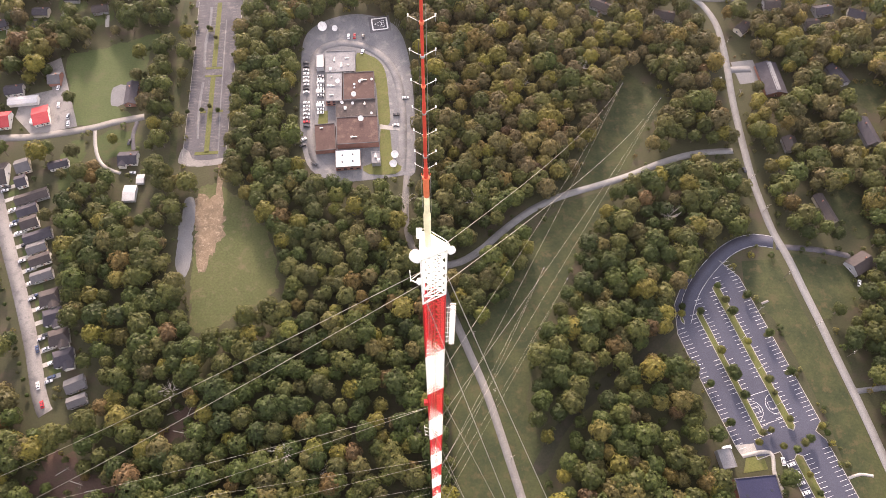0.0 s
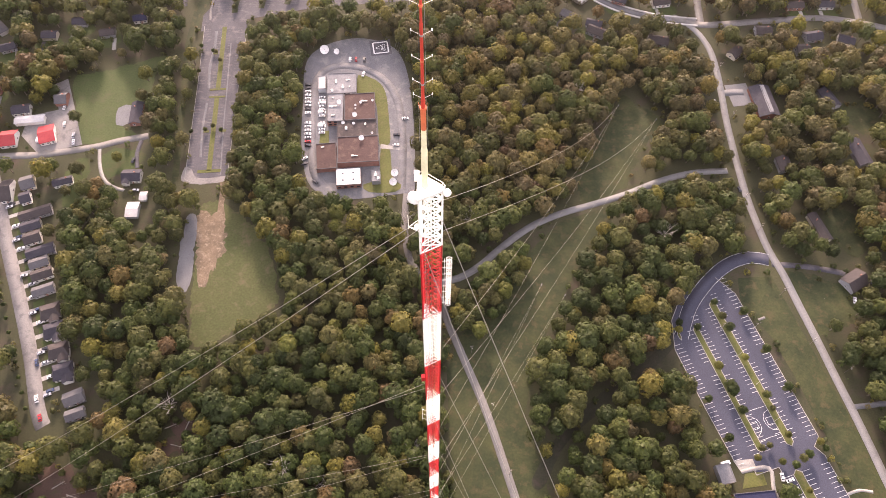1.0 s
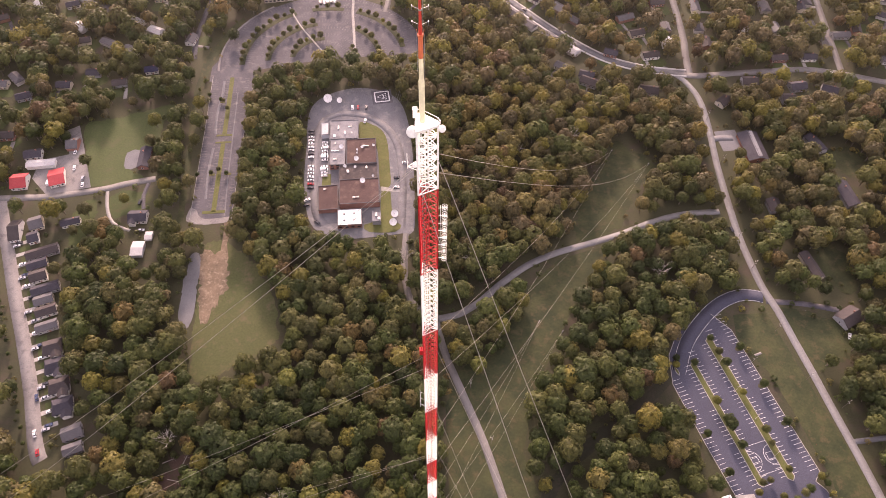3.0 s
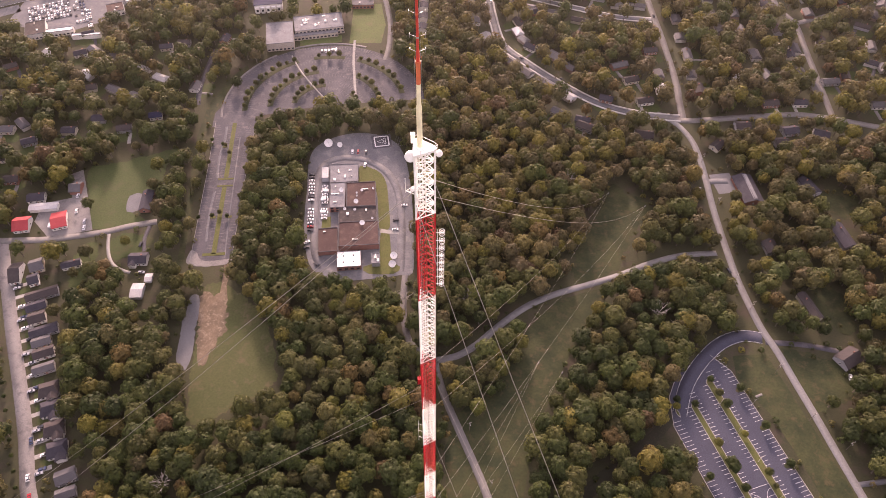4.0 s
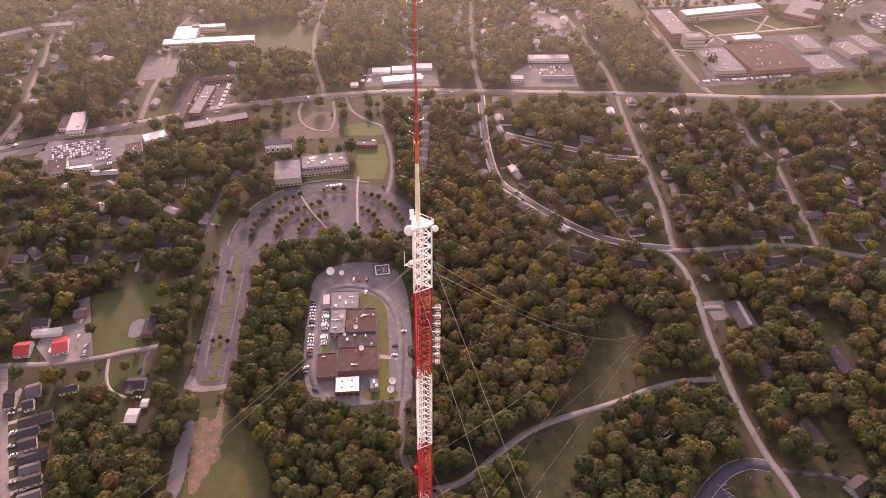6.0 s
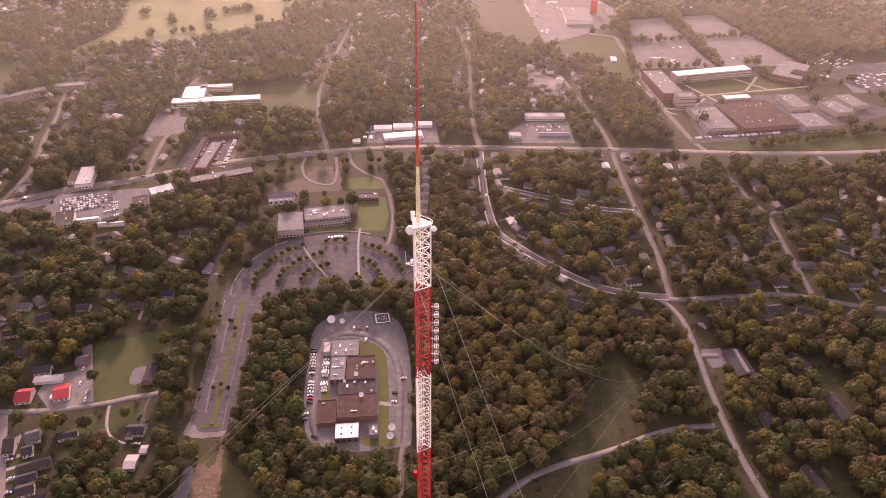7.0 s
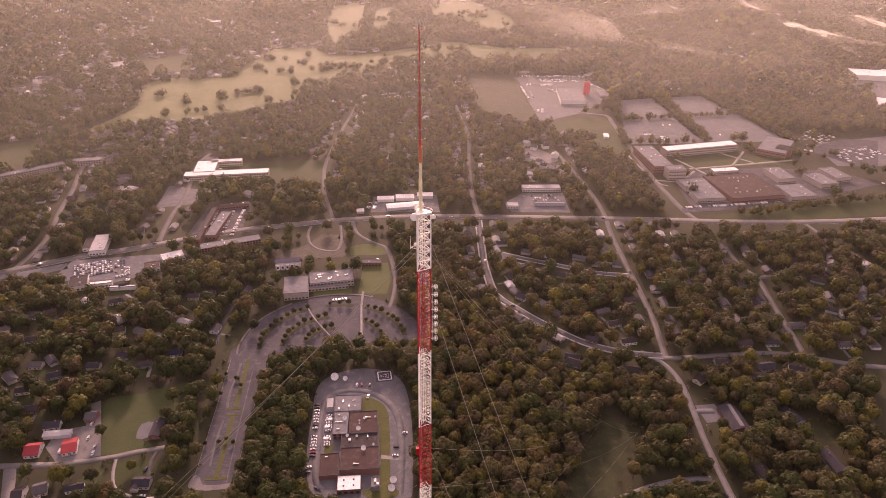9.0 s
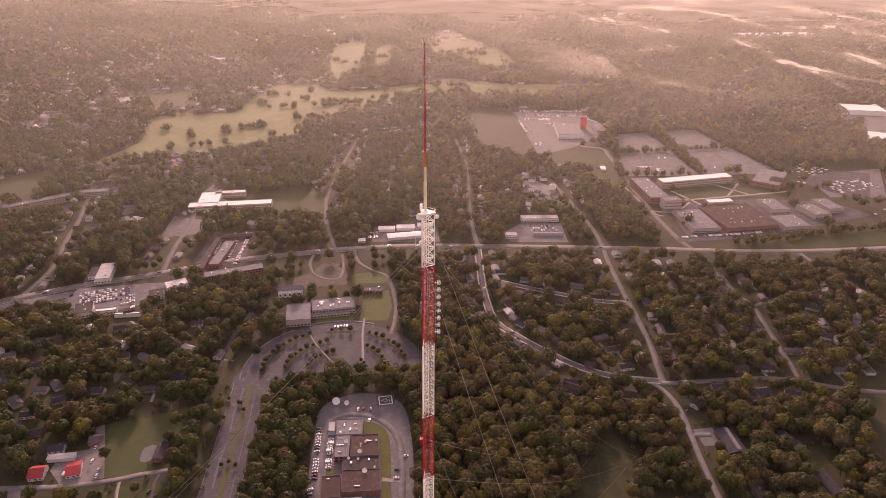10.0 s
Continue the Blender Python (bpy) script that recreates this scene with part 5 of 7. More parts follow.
def flat_block(x, y, w, d, h, rot, roof, wall, label, name="building", category="building", floors=2, windows=True, units=4, seed=1, skylights=0, sides=("s",), clear=2.0, bay=3.4):
    """A flat-roofed building: walls, roof behind a parapet, windows along its sides, plant on the roof."""
    rng = random.Random(seed)
    b = thing(name, label, category, pose(x, y, 0, 0, 0, rot))
    X, Y = w / 2, d / 2
    part("wall", boxed((-X, -Y, -0.3, X, Y, h)), WALLS[wall], b, wall + " outer walls")
    part("roof", boxed((-X + 0.3, -Y + 0.3, h, X - 0.3, Y - 0.3, h + 0.12)), ROOFS[roof], b, roof + " flat roof")
    part("parapet", boxed((-X - 0.06, -Y - 0.06, h, X + 0.06, -Y + 0.28, h + 0.55), (-X - 0.06, Y - 0.28, h, X + 0.06, Y + 0.06, h + 0.55), (-X - 0.06, -Y + 0.28, h, -X + 0.28, Y - 0.28, h + 0.55), (X - 0.28, -Y + 0.28, h, X + 0.06, Y - 0.28, h + 0.55)), ROOFS["gravel"] if wall not in ("brick",) else ROOFS["grey"], b, "low parapet coping")
    if windows:
        for side in sides:
            length, off, turn = (w, Y, 0) if side == "s" else (d, X, 90 if side == "e" else -90)
            n = max(1, int(length / bay))
            for k in range(floors):
                for i in range(n):
                    u = -length / 2 + (i + 0.5) * length / n
                    zz = 0.9 + k * (h / floors)
                    m = pose(u, -off, zz) if side == "s" else (pose(off, u, zz, 0, 0, 90) if side == "e" else pose(-off, u, zz, 0, 0, -90))
                    part("window", WINDOW(round(bay * 0.62, 1), 1.5), None, b, at=m)
    for i in range(units):
        ux, uy = rng.uniform(-X * 0.75, X * 0.75), rng.uniform(-Y * 0.75, Y * 0.75)
        s = rng.uniform(0.5, 1.05)
        u = part("roof_unit", boxed((-s, -s * 0.8, h + 0.12, s, s * 0.8, h + 0.12 + s), (-s * 0.7, -s * 0.5, h + 0.12 + s, s * 0.7, s * 0.5, h + 0.22 + s)), M_WHITE if i % 3 else M_STEEL, b, "boxy rooftop air unit", pose(ux, uy, 0, 0, 0, rng.choice((0, 90))))
        if i % 2 == 0:
            part("duct", boxed((s, -0.3, h + 0.3, s + rng.uniform(1, 3), 0.3, h + 0.8)), M_STEEL, u)
    for i in range(skylights):
        part("skylight", boxed((-0.6, -0.6, h + 0.1, 0.6, 0.6, h + 0.4)), M_GLASS, b, "small roof light", pose(-X * 0.6 + 1.2 * X * i / max(1, skylights - 1) if skylights > 1 else 0, rng.uniform(-Y * 0.4, Y * 0.4), 0))
    clear_poly(rect(x, y, w, d, rot, clear))
    return b


def satellite_dish(x, y, z, r, tilt=40, turn=180, parent=None):
    """A white parabolic dish on a pedestal, with a feed on struts."""
    m = pose(x, y, z)
    d = part("satellite_dish", boxed((-0.35, -0.35, 0, 0.35, 0.35, 0.25)), M_CONCRETE, parent, "white parabolic satellite dish", m) if parent else thing("satellite_dish", "large white parabolic satellite dish on a pedestal", "satellite dish", m, "satellite dishes")
    b = bmesh.new()
    add_bar(b, (0, 0, 0), (0, 0, r * 0.9), 0.14 * r ** 0.5, 8)
    part("pedestal", b, M_STEEL, d)
    prof = [(r * q, r * 0.32 * q * q) for q in (0.08, 0.35, 0.6, 0.8, 1.0)] + [(r * q, r * 0.32 * q * q - 0.06) for q in (1.0, 0.8, 0.6, 0.35, 0.08)]
    b = bmesh.new()
    add_revolved(b, prof, 24, pose(0, 0, r * 0.8, tilt, 0, turn))
    part("reflector", b, M_WHITE, d, "white dish reflector")
    b = bmesh.new()
    mm = pose(0, 0, r * 0.8, tilt, 0, turn)
    for k in range(3):
        a = 2 * math.pi * k / 3
        add_bar(b, mm @ Vector((r * 0.9 * math.cos(a), r * 0.9 * math.sin(a), r * 0.26)), mm @ Vector((0, 0, r * 0.8)), 0.04)
    add_bar(b, mm @ Vector((0, 0, r * 0.7)), mm @ Vector((0, 0, r * 0.95)), 0.13, 8)
    part("feed", b, M_STEEL, d)
    return d


# television station
flat_block(-70.0, -46.4, 21.5, 19.5, 5, 3, "gravel", "grey", "flat-roofed station wing with grey gravel roof", units=5, seed=3)
flat_block(-73.0, -69.6, 11.6, 26.0, 5, 3, "gravel", "brick", "flat-roofed station wing with grey gravel roof", units=4, seed=4, sides=("s", "w"))
flat_block(-55.4, -69.0, 22.1, 24.7, 5.3, 4, "rust", "brick", "flat-roofed brick station building with rust-brown roof", units=1, seed=5, sides=("s", "e"))
flat_block(-56.6, -89.2, 28.0, 15.4, 4.5, 4, "tar", "brick", "flat-roofed brick station block with dark roof", units=2, seed=6, sides=("e",))
flat_block(-54.6, -107.8, 28.4, 22.5, 5.5, 4, "rust", "brick", "large brick station studio with rust-brown roof", units=1, seed=7, sides=("e",))
flat_block(-76.5, -112.5, 14.0, 22.0, 3.8, 6, "rust", "brick", "low brick annex with rust-brown roof", units=1, seed=8, windows=False)
flat_block(-60.0, -130.0, 16.8, 13.9, 3.8, 4.6, "white", "brick", "low brick garage with a bright white roof", units=0, skylights=0, floors=1, seed=9)
for sx, sy in ((-64, -127.5), (-57, -126.8), (-63.6, -133), (-56.6, -132.3)):
    tagged(part("roof_light", boxed((-0.6, -0.6, 0, 0.6, 0.6, 0.35)), M_GLASS, None, at=pose(sx, sy, 3.9, 0, 0, 4.6)), "small dark square roof light on white roof", "roof light", "white roof lights")
flat_block(-84.9, -44.8, 5.6, 12.8, 4, 5, "light", "metal", "pale flat canopy beside the station", name="canopy", category="canopy", units=0, windows=False)
flat_block(-41.2, -129.5, 5.8, 9.0, 4, 3.7, "gravel", "grey", "small grey annex by the lawn", units=2, seed=11, windows=False)
satellite_dish(-28.8, -125.5, 0.2, 2.6, 38, 8)
satellite_dish(-29.6, -133.0, 0.2, 2.6, 38, 8)
satellite_dish(-86.0, -10.0, 0.1, 3.4, 45, 15)
satellite_dish(-76.5, -11.0, 0.1, 2.2, 45, -15)
for x, y, z, r in ((-52.5, -99.0, 5.6, 1.9), (-58.5, -77.6, 5.4, 1.8), (-59.0, -84.5, 4.6, 1.0), (-55.0, -65.6, 5.4, 1.0), (-70.5, -65.6, 5.1, 1.7), (-66.5, -84.0, 4.6, 1.2), (-46.5, -63.6, 5.4, 0.9), (-58.6, -68.1, 5.4, 0.8), (-58.4, -71.1, 5.4, 0.7), (-45.5, -93.0, 4.6, 0.9)):
    satellite_dish(x, y, z, r, 42, 5)

# lot in the east
flat_block(171.5, -346.5, 23.0, 18.0, 5, 5, "blue", "brick", "brick building with a dark blue flat roof", units=0, skylights=2, floors=1, seed=12, sides=("e",))
flat_block(157.7, -327.7, 7.8, 10.3, 4, 11, "gravel", "grey", "small grey flat-roofed outbuilding", units=0, windows=False)

# row houses along the street in the west
ROW = [(-277.0, -134.4, 8.5, 10.4, "grey"), (-275.0, -146.5, 6.4, 8.4, "charcoal"), (-264.8, -158.6, 20.0, 7.2, "brown"), (-265.0, -168.7, 12.0, 7.2, "charcoal"), (-261.4, -177.6, 10.0, 8.4, "brown"), (-253.5, -187.5, 16.5, 7.0, "charcoal"), (-252.0, -196.0, 11.0, 6.9, "grey"), (-247.8, -204.1, 12.0, 7.0, "brown"), (-244.0, -215.2, 12.3, 6.4, "grey")]
for i, (x, y, w, d, roof) in enumerate(ROW):
    house(x, y, w, d, 22, roof, ("cream", "white", "grey")[i % 3], chimney=False, garage=True, label="narrow gabled row house with a " + roof + " roof", group="row houses")
for i, (x, y) in enumerate(((-235.8, -229.9), (-230.4, -242.3), (-224.0, -255.2), (-218.0, -268.0))):
    house(x, y, 11.0, 9.6, 19, "charcoal" if i % 2 else "brown", "white", wing=(2.0, 5.5, 3.0), chimney=False, label="new gabled house with dark shingle roof and front garage", group="row houses", hip=2.0)
house(-207.7, -283.9, 10.5, 8.0, 24, "grey", "grey", chimney=False, label="grey house with a pale grey roof at the street end", group="row houses")
house(-204.5, -293.5, 10.0, 6.0, 22, "grey", "grey", chimney=False, label="low grey house at the street end", group="row houses")
house(-288.6, -141.0, 6.6, 17.0, 10, "brown", "white", chimney=False)
def street_side(y, out):
    """Place beside the street of row houses, that far east of its middle."""
    return float(np.interp(-y, [110, 152, 190, 222, 258, 290], [-312, -292, -274, -258, -241, -228])) + out


for i in range(16):
    y = -150 - 8.6 * i
    x = street_side(y, 9.4)
    patch("house_driveway", rect(x, y, 9.0, 2.8, 22), M_CONCRETE, "short pale concrete driveway", "driveway", z=0.10, grow=0.5)
    patch("front_lawn", rect(x + 0.2, y + 4.2, 6.6, 4.4, 22), M_LAWN, "small front lawn", "lawn", z=0.07, grow=0.5)
# red-roofed garage and neighbours
house(-275.5, -92.7, 10.2, 15.0, 18, "red", "white", rise=2.2, chimney=False, label="white garage with a bright red sheet roof")
house(-301.0, -96.7, 10.5, 13.0, 8, "red", "white", chimney=False, label="white house with a red roof")
house(-291.3, -79.5, 20.0, 6.0, 7, "light", "white", rise=0.7, chimney=False, label="long low white shed with pale roof", detail=1)
house(-300.0, -70.0, 12.0, 8.0, 10, "charcoal", "white")
house(-273.7, -59.5, 8.0, 10.5, 4, "grey", "brick", detail=1)
house(-253.5, -133.3, 12.2, 5.6, 17, "charcoal", "white")
house(-207.9, -128.6, 12.0, 9.0, 2, "charcoal", "white", wing=(-3.5, 4.5, 2.2), label="white house with a charcoal roof and bay front")
house(-201.6, -156.2, 7.4, 11.0, 2, "light", "metal", rise=1.0, chimney=False, label="pale metal outbuilding by trees", detail=1)
house(-196.9, -144.9, 4.3, 6.0, 3, "light", "metal", rise=0.6, chimney=False, label="small pale metal shed", detail=1, h=2.4)
house(-216.5, -73.7, 19.0, 7.6, 94, "charcoal", "brick", label="long dark-roofed house at the edge of the field")
patch("gravel_yard", [(-232, -66), (-222, -64), (-221, -80), (-230, -82)], M_GRAVEL, "pale gravel yard", "yard", z=0.08, smooth=True)

# houses under the trees in the east
house(241.5, -61.3, 28.0, 15.0, 95, "charcoal", "brick", rise=2.6, label="long dark-roofed hall with a grey ridge strip", chimney=False)
tagged(part("roof_strip", boxed((-13, -1.6, 0, 13, 1.6, 0.15)), ROOFS["gravel"], None, at=pose(242.4, -61.0, 5.85, 0, 0, 94)), "grey strip of roof sheeting on dark roof", "roof sheeting")
for x, y, w, d, rot in ((290.8, -57.9, 17.5, 9.0, 109), (298.2, -108.1, 22.0, 9.9, 100), (253.2, -169.6, 21.0, 6.5, 105), (242.3, -118.5, 11.0, 9.0, 96), (264.6, -209.4, 14.2, 11.0, 30), (296, 6, 13, 9, 10), (321, 2, 12, 9, -20), (231, -12, 11, 8, 40), (284, -8, 10, 9, 5), (126, 11, 14, 9, -30), (173, 1, 15, 9, -10), (258, 12, 12, 9, 0)):
    house(x, y, w, d, rot, "brown" if x < 285 else "charcoal", "grey" if d > 8.5 else "cream", label="low house with dark roof among trees", clear=0.3, open_front=False)
# houses along the northern streets
for i, (x, y, rot) in enumerate(((90, 121, -40), (200, 116, 10), (107, 28, -35), (125, 19, -20), (182, 44, 10), (149, 47, -20), (175, 73, 15), (353, 71, 5), (316, 42, 0), (290, 41, 5), (330, 193, 80), (365, 130, 70), (385, 39, 0), (410, 199, 20), (82, 160, -70), (42, 255, 80), (79, 239, 5), (168, 94, 20), (426, 270, 15), (415, 156, -30), (401, 98, -30), (233, 60, 85), (234, 110, 88), (197, 225, 88), (235, 260, 90), (100, 180, 30), (140, 165, -20), (165, 205, -20), (130, 225, 5), (370, 80, 80), (330, 110, 85), (330, 150, 85), (365, 215, 10), (450, 60, 0), (470, 130, 30), (440, 210, 60))):
    house(x, y, 11 + (i * 7) % 5, 7.5 + (i * 3) % 3, rot, GABLES[i % 5], ("white", "brick", "cream", "grey")[i % 4], label="small suburban house with pitched roof among trees", detail=1 if i > 12 else 2, group="suburban houses", clear=0.3, open_front=False)
    garden(x, y, rot, i)
for i, (x, y, rot) in enumerate(((-209, 62, 80), (-248, 120, 10), (-233, 126, 0), (-196, 132, 80), (-375, 44, 10), (-351, 6, 0), (-328, -8, 20), (-326, -51, 5), (-324, 110, 20), (-345, -28, 10), (-464, 372, 10), (-485, 364, 0), (-522, 355, 10), (-326, 140, 20), (-359, 268, 15), (-357, 301, 10), (-352, 432, 70), (-300, 60, 15), (-280, 20, 0), (-380, 90, 30), (-410, 60, 20), (-300, 5, 0), (-256, 8, 10), (-395, 10, 10), (-390, -40, 0), (-420, 330, 20), (-560, 300, 15))):
    house(x, y, 11 + (i * 5) % 5, 7.5 + (i * 3) % 3, rot, GABLES[(i + 2) % 5], ("white", "cream", "grey", "brick")[i % 4], label="small suburban house with pitched roof among trees", detail=1 if i > 9 else 2, group="suburban houses", clear=0.3, open_front=False)
    garden(x, y, rot, i)
house(-234, 24, 10, 7, 10, "blue", "white", label="small house with a bright blue tarpaulin roof")

for i in range(8):
    house(-12.0 + 0.5 * i, 150 + 18 * i, 9.0, 9.5, 90, "charcoal", "white", h=5.0, rise=1.6, chimney=False, label="narrow dark-roofed terrace house with pale front", detail=1, group="dark terrace houses", clear=1.0)

# the school above the fan-shaped lot
flat_block(-144.6, 134.5, 25.0, 34.0, 8, 9, "gravel", "tan", "school auditorium with a plain grey roof", units=0, floors=1, sides=("s", "w"))
flat_block(-110.5, 153.5, 46.0, 24.0, 7.2, 11, "gravel", "tan", "two-storey tan school block with rooftop units", units=14, seed=21, floors=2)
flat_block(-112.0, 138.5, 42.0, 4.0, 4.5, 11, "gravel", "tan", "low glazed school corridor", units=0, floors=1, seed=22)
ter = thing("terraced_building", "unfinished building with a dark roof and white bays", "building", pose(-163.3, 186.0, 0, 0, 0, 9))
part("wall", boxed((-13.5, -5, -0.3, 13.5, 5, 8)), WALLS["white"], ter)
part("roof", boxed((-13.8, -5.3, 8.0, 13.8, 5.3, 8.4)), ROOFS["blue"], ter, "dark flat roof")
for i in range(5):
    part("bay", boxed((-12.6 + 5.2 * i, -7.0, -0.3, -9.0 + 5.2 * i, -5.0, 6.0)), M_WHITE, ter, "white projecting bay")
    part("bay_window", WINDOW(2.0, 2.4), None, ter, at=pose(-10.8 + 5.2 * i, -7.0, 2.0))
clear_poly(rect(-163, 185, 29, 16, 9))
flat_block(-71.0, 192.0, 21.4, 10.0, 4, 2.6, "grey", "brick", "low classroom block on the school lawn", units=2, seed=23, floors=1)

# along the main road
flat_block(-300.0, 446.0, 118.0, 18.0, 7, 8, "white", "cream", "long school building with a bright white roof", units=6, seed=31, floors=2)
flat_block(-336.0, 468.0, 30.0, 44.0, 7.5, 8, "white", "cream", "school wing with a bright white roof", units=6, seed=32, floors=2)
flat_block(-312.0, 492.0, 44.0, 12.0, 7.5, 8, "white", "cream", "school wing with a white roof", units=2, seed=33, floors=2)
flat_block(-267.5, 285.0, 13.0, 68.0, 5, -2, "gravel", "brick", "long low motel range with grey roof with dark roof", units=4, seed=34, floors=1)
flat_block(-283.0, 288.0, 6.0, 98.0, 5, 3, "tar", "brick", "long low motel range with a dark roof", units=1, seed=70, floors=1)
flat_block(-268.0, 340.0, 48.0, 8.0, 5, 14, "tar", "brick", "low motel range with dark roof", units=2, seed=35, floors=1)
flat_block(-240.0, 236.0, 68.0, 15.0, 5, 22, "gravel", "brick", "long low motel with a grey roof", units=3, seed=36, floors=2)
flat_block(-390.0, 231.0, 17.0, 42.0, 6, 12, "light", "white", "angular showroom with a pale grey roof", units=4, seed=37, floors=1)
flat_block(-404.0, 232.0, 9.0, 26.0, 4.5, 12, "tar", "white", "low canopy wing of a showroom", units=0, seed=73, floors=1)
flat_block(-312.0, 180.0, 16.0, 15.0, 5, 22, "rust", "white", "flat brown-roofed roadside shop building", units=2, seed=38, floors=1)
flat_block(-297.0, 203.0, 24.0, 17.0, 5, 30, "white", "white", "flat-roofed shop with a pale roof", units=3, seed=39, floors=1)
flat_block(-376.0, 144.0, 18.0, 22.0, 6, 20, "tar", "white", "car showroom with a dark roof and white front", units=2, seed=40, floors=1)
flat_block(-355.0, 142.0, 28.0, 6.0, 5, 14, "white", "white", "long low white car workshop", units=1, seed=41, floors=1)
flat_block(-327.0, 137.0, 26.0, 4.0, 4, 6, "white", "white", "low white car port", units=0, seed=74, floors=1, windows=False)
for x, y, w, d, rot in ((-66.5, 366.0, 22.0, 11.0, 3), (-41.0, 371.0, 24.0, 12.0, 3), (-14.0, 378.0, 21.0, 12.0, 3), (-40.0, 344.0, 48.0, 14.0, 12)):
    house(x, y, w, d, rot, "white", "white", h=4.0, rise=1.2, chimney=False, label="long shed with a bright white roof", detail=0, group="white sheds")
house(-97, 328, 9, 8, 10, "white", "cream", label="small white hut by the road", detail=0)
flat_block(147.0, 404.0, 53.0, 14.0, 5, 2, "light", "white", "long roadside shop with a pale roof", units=8, seed=42, floors=1)
flat_block(102.0, 346.0, 15.0, 12.0, 4.5, 0, "light", "white", "small white roadside shop", units=1, seed=43, floors=1)
flat_block(152.0, 352.0, 40.0, 4.0, 4.0, 1, "light", "metal", "long pale forecourt canopy", name="canopy", category="canopy", units=0, windows=False)

# campus in the north-east
flat_block(331.0, 508.0, 30.0, 88.0, 12, 6, "gravel", "brick", "large three-storey brick campus building", units=12, seed=51, floors=3, sides=("s", "w"))
wing = flat_block(348.0, 452.0, 26.0, 18.0, 15, 6, "gravel", "tan", "pale stair tower of the brick campus building", name="stair_tower", units=2, seed=50, floors=3)
flat_block(419.0, 557.0, 126.0, 20.0, 11, 14, "white", "tan", "long campus building with a bright white roof", units=6, seed=52, floors=3)
flat_block(430.0, 407.0, 78.0, 80.0, 7, 10, "rust", "brick", "broad low campus building with a rust-brown roof", units=16, seed=53, floors=1)
flat_block(368.0, 398.0, 40.0, 70.0, 6, 6, "gravel", "tan", "low campus building with a grey roof", units=8, seed=54, floors=1)
flat_block(428.0, 471.0, 40.0, 14.0, 5, 9, "white", "tan", "small pale flat-roofed campus building", units=4, seed=55, floors=1)
flat_block(546.0, 569.0, 42.0, 76.0, 9, -34, "gravel", "brick", "campus hall with an angled roof", units=2, seed=56, floors=2)
house(552, 552, 24, 20, -34, "brown", "brick", h=10, rise=4.0, chimney=False, label="dark hipped roof lantern over a campus hall", detail=0, hip=6.0)
for k, (x, y, w, d, rot) in enumerate(((501, 453, 27, 44, 8), (497, 390, 38, 42, 8), (552, 433, 28, 40, 15), (583, 456, 26, 40, 12))):
    flat_block(x, y, w, d, 7, rot, "gravel", "tan", "tan flat-roofed campus building with rooftop units", units=5, seed=57 + k, floors=1)
flat_block(265.0, 856.0, 48.0, 92.0, 8, -3, "gravel", "white", "car dealer hall with a grey roof", units=2, seed=60, floors=1)
flat_block(332.0, 886.0, 20.0, 58.0, 5, 3, "gravel", "tan", "low workshop beside a car dealer hall", units=1, seed=71, floors=1)
house(286, 628, 8, 18, -5, "white", "white", h=3.0, rise=1.0, chimney=False, label="small white-roofed shed beside a campus road", detail=0)
sign = thing("red_sign_tower", "tall plain red sign pylon by hall", "sign pylon", pose(301, 886, 0, 0, 0, 5))
part("pylon", boxed((-6, -2.5, 0, 6, 2.5, 24)), painted("red_sign_panel", (0.62, 0.03, 0.05), 0.4), sign)
part("cap", boxed((-6.3, -2.8, 24, 6.3, 2.8, 24.8)), M_MAST_RED, sign)
# terraces among the trees
for k, (x, y, rot) in enumerate(((138, 577, -35), (148, 586, -35), (157, 566, -20), (176, 572, 10), (141, 519, -30), (150, 512, -30), (158, 502, -30), (163, 486, -35), (174, 487, 60), (185, 531, 70))):
    house(x, y, 10, 10, rot, ("grey", "light", "grey", "charcoal")[k % 4], "white", h=5.5, rise=2.4, label="pale terraced house with a grey roof", detail=1, group="pale terraces", clear=1.5)
flat_block(-700.0, 1085.0, 60.0, 46.0, 8, 25, "light", "tan", "distant low flat-roofed building in a car park", units=1, seed=72, windows=False)
flat_block(955.0, 1035.0, 90.0, 60.0, 10, -12, "white", "white", "distant warehouse with a bright white roof", units=2, seed=61, windows=False)
flat_block(880.0, 805.0, 70.0, 60.0, 9, -25, "white", "white", "distant warehouse with a white roof", units=3, seed=62, windows=False)
flat_block(-592.0, 445.0, 110.0, 14.0, 8, 36, "gravel", "tan", "long flat-roofed tan apartment block", units=2, seed=63, floors=3)
flat_block(-520.0, 492.0, 40.0, 14.0, 8, 12, "gravel", "tan", "flat-roofed tan apartment block", units=1, seed=64, floors=3)
flat_block(1370.0, 2560.0, 90.0, 40.0, 42, 5, "light", "tan", "tall tan tower block in mist", units=2, seed=65, floors=8, bay=8)
flat_block(1230.0, 2120.0, 330.0, 90.0, 14, 8, "white", "tan", "distant low white complex", units=6, seed=66, floors=2, bay=14)
flat_block(-660.0, 1590.0, 130.0, 20.0, 8, 20, "white", "white", "distant long white low building", units=2, seed=67, windows=False)
flat_block(-655.0, 1505.0, 50.0, 30.0, 8, 10, "white", "white", "distant low white flat-roofed hall", units=2, seed=68, windows=False)
flat_block(-410.0, 2090.0, 90.0, 40.0, 9, 20, "white", "white", "distant low white flat-roofed buildings", units=2, seed=69, windows=False)


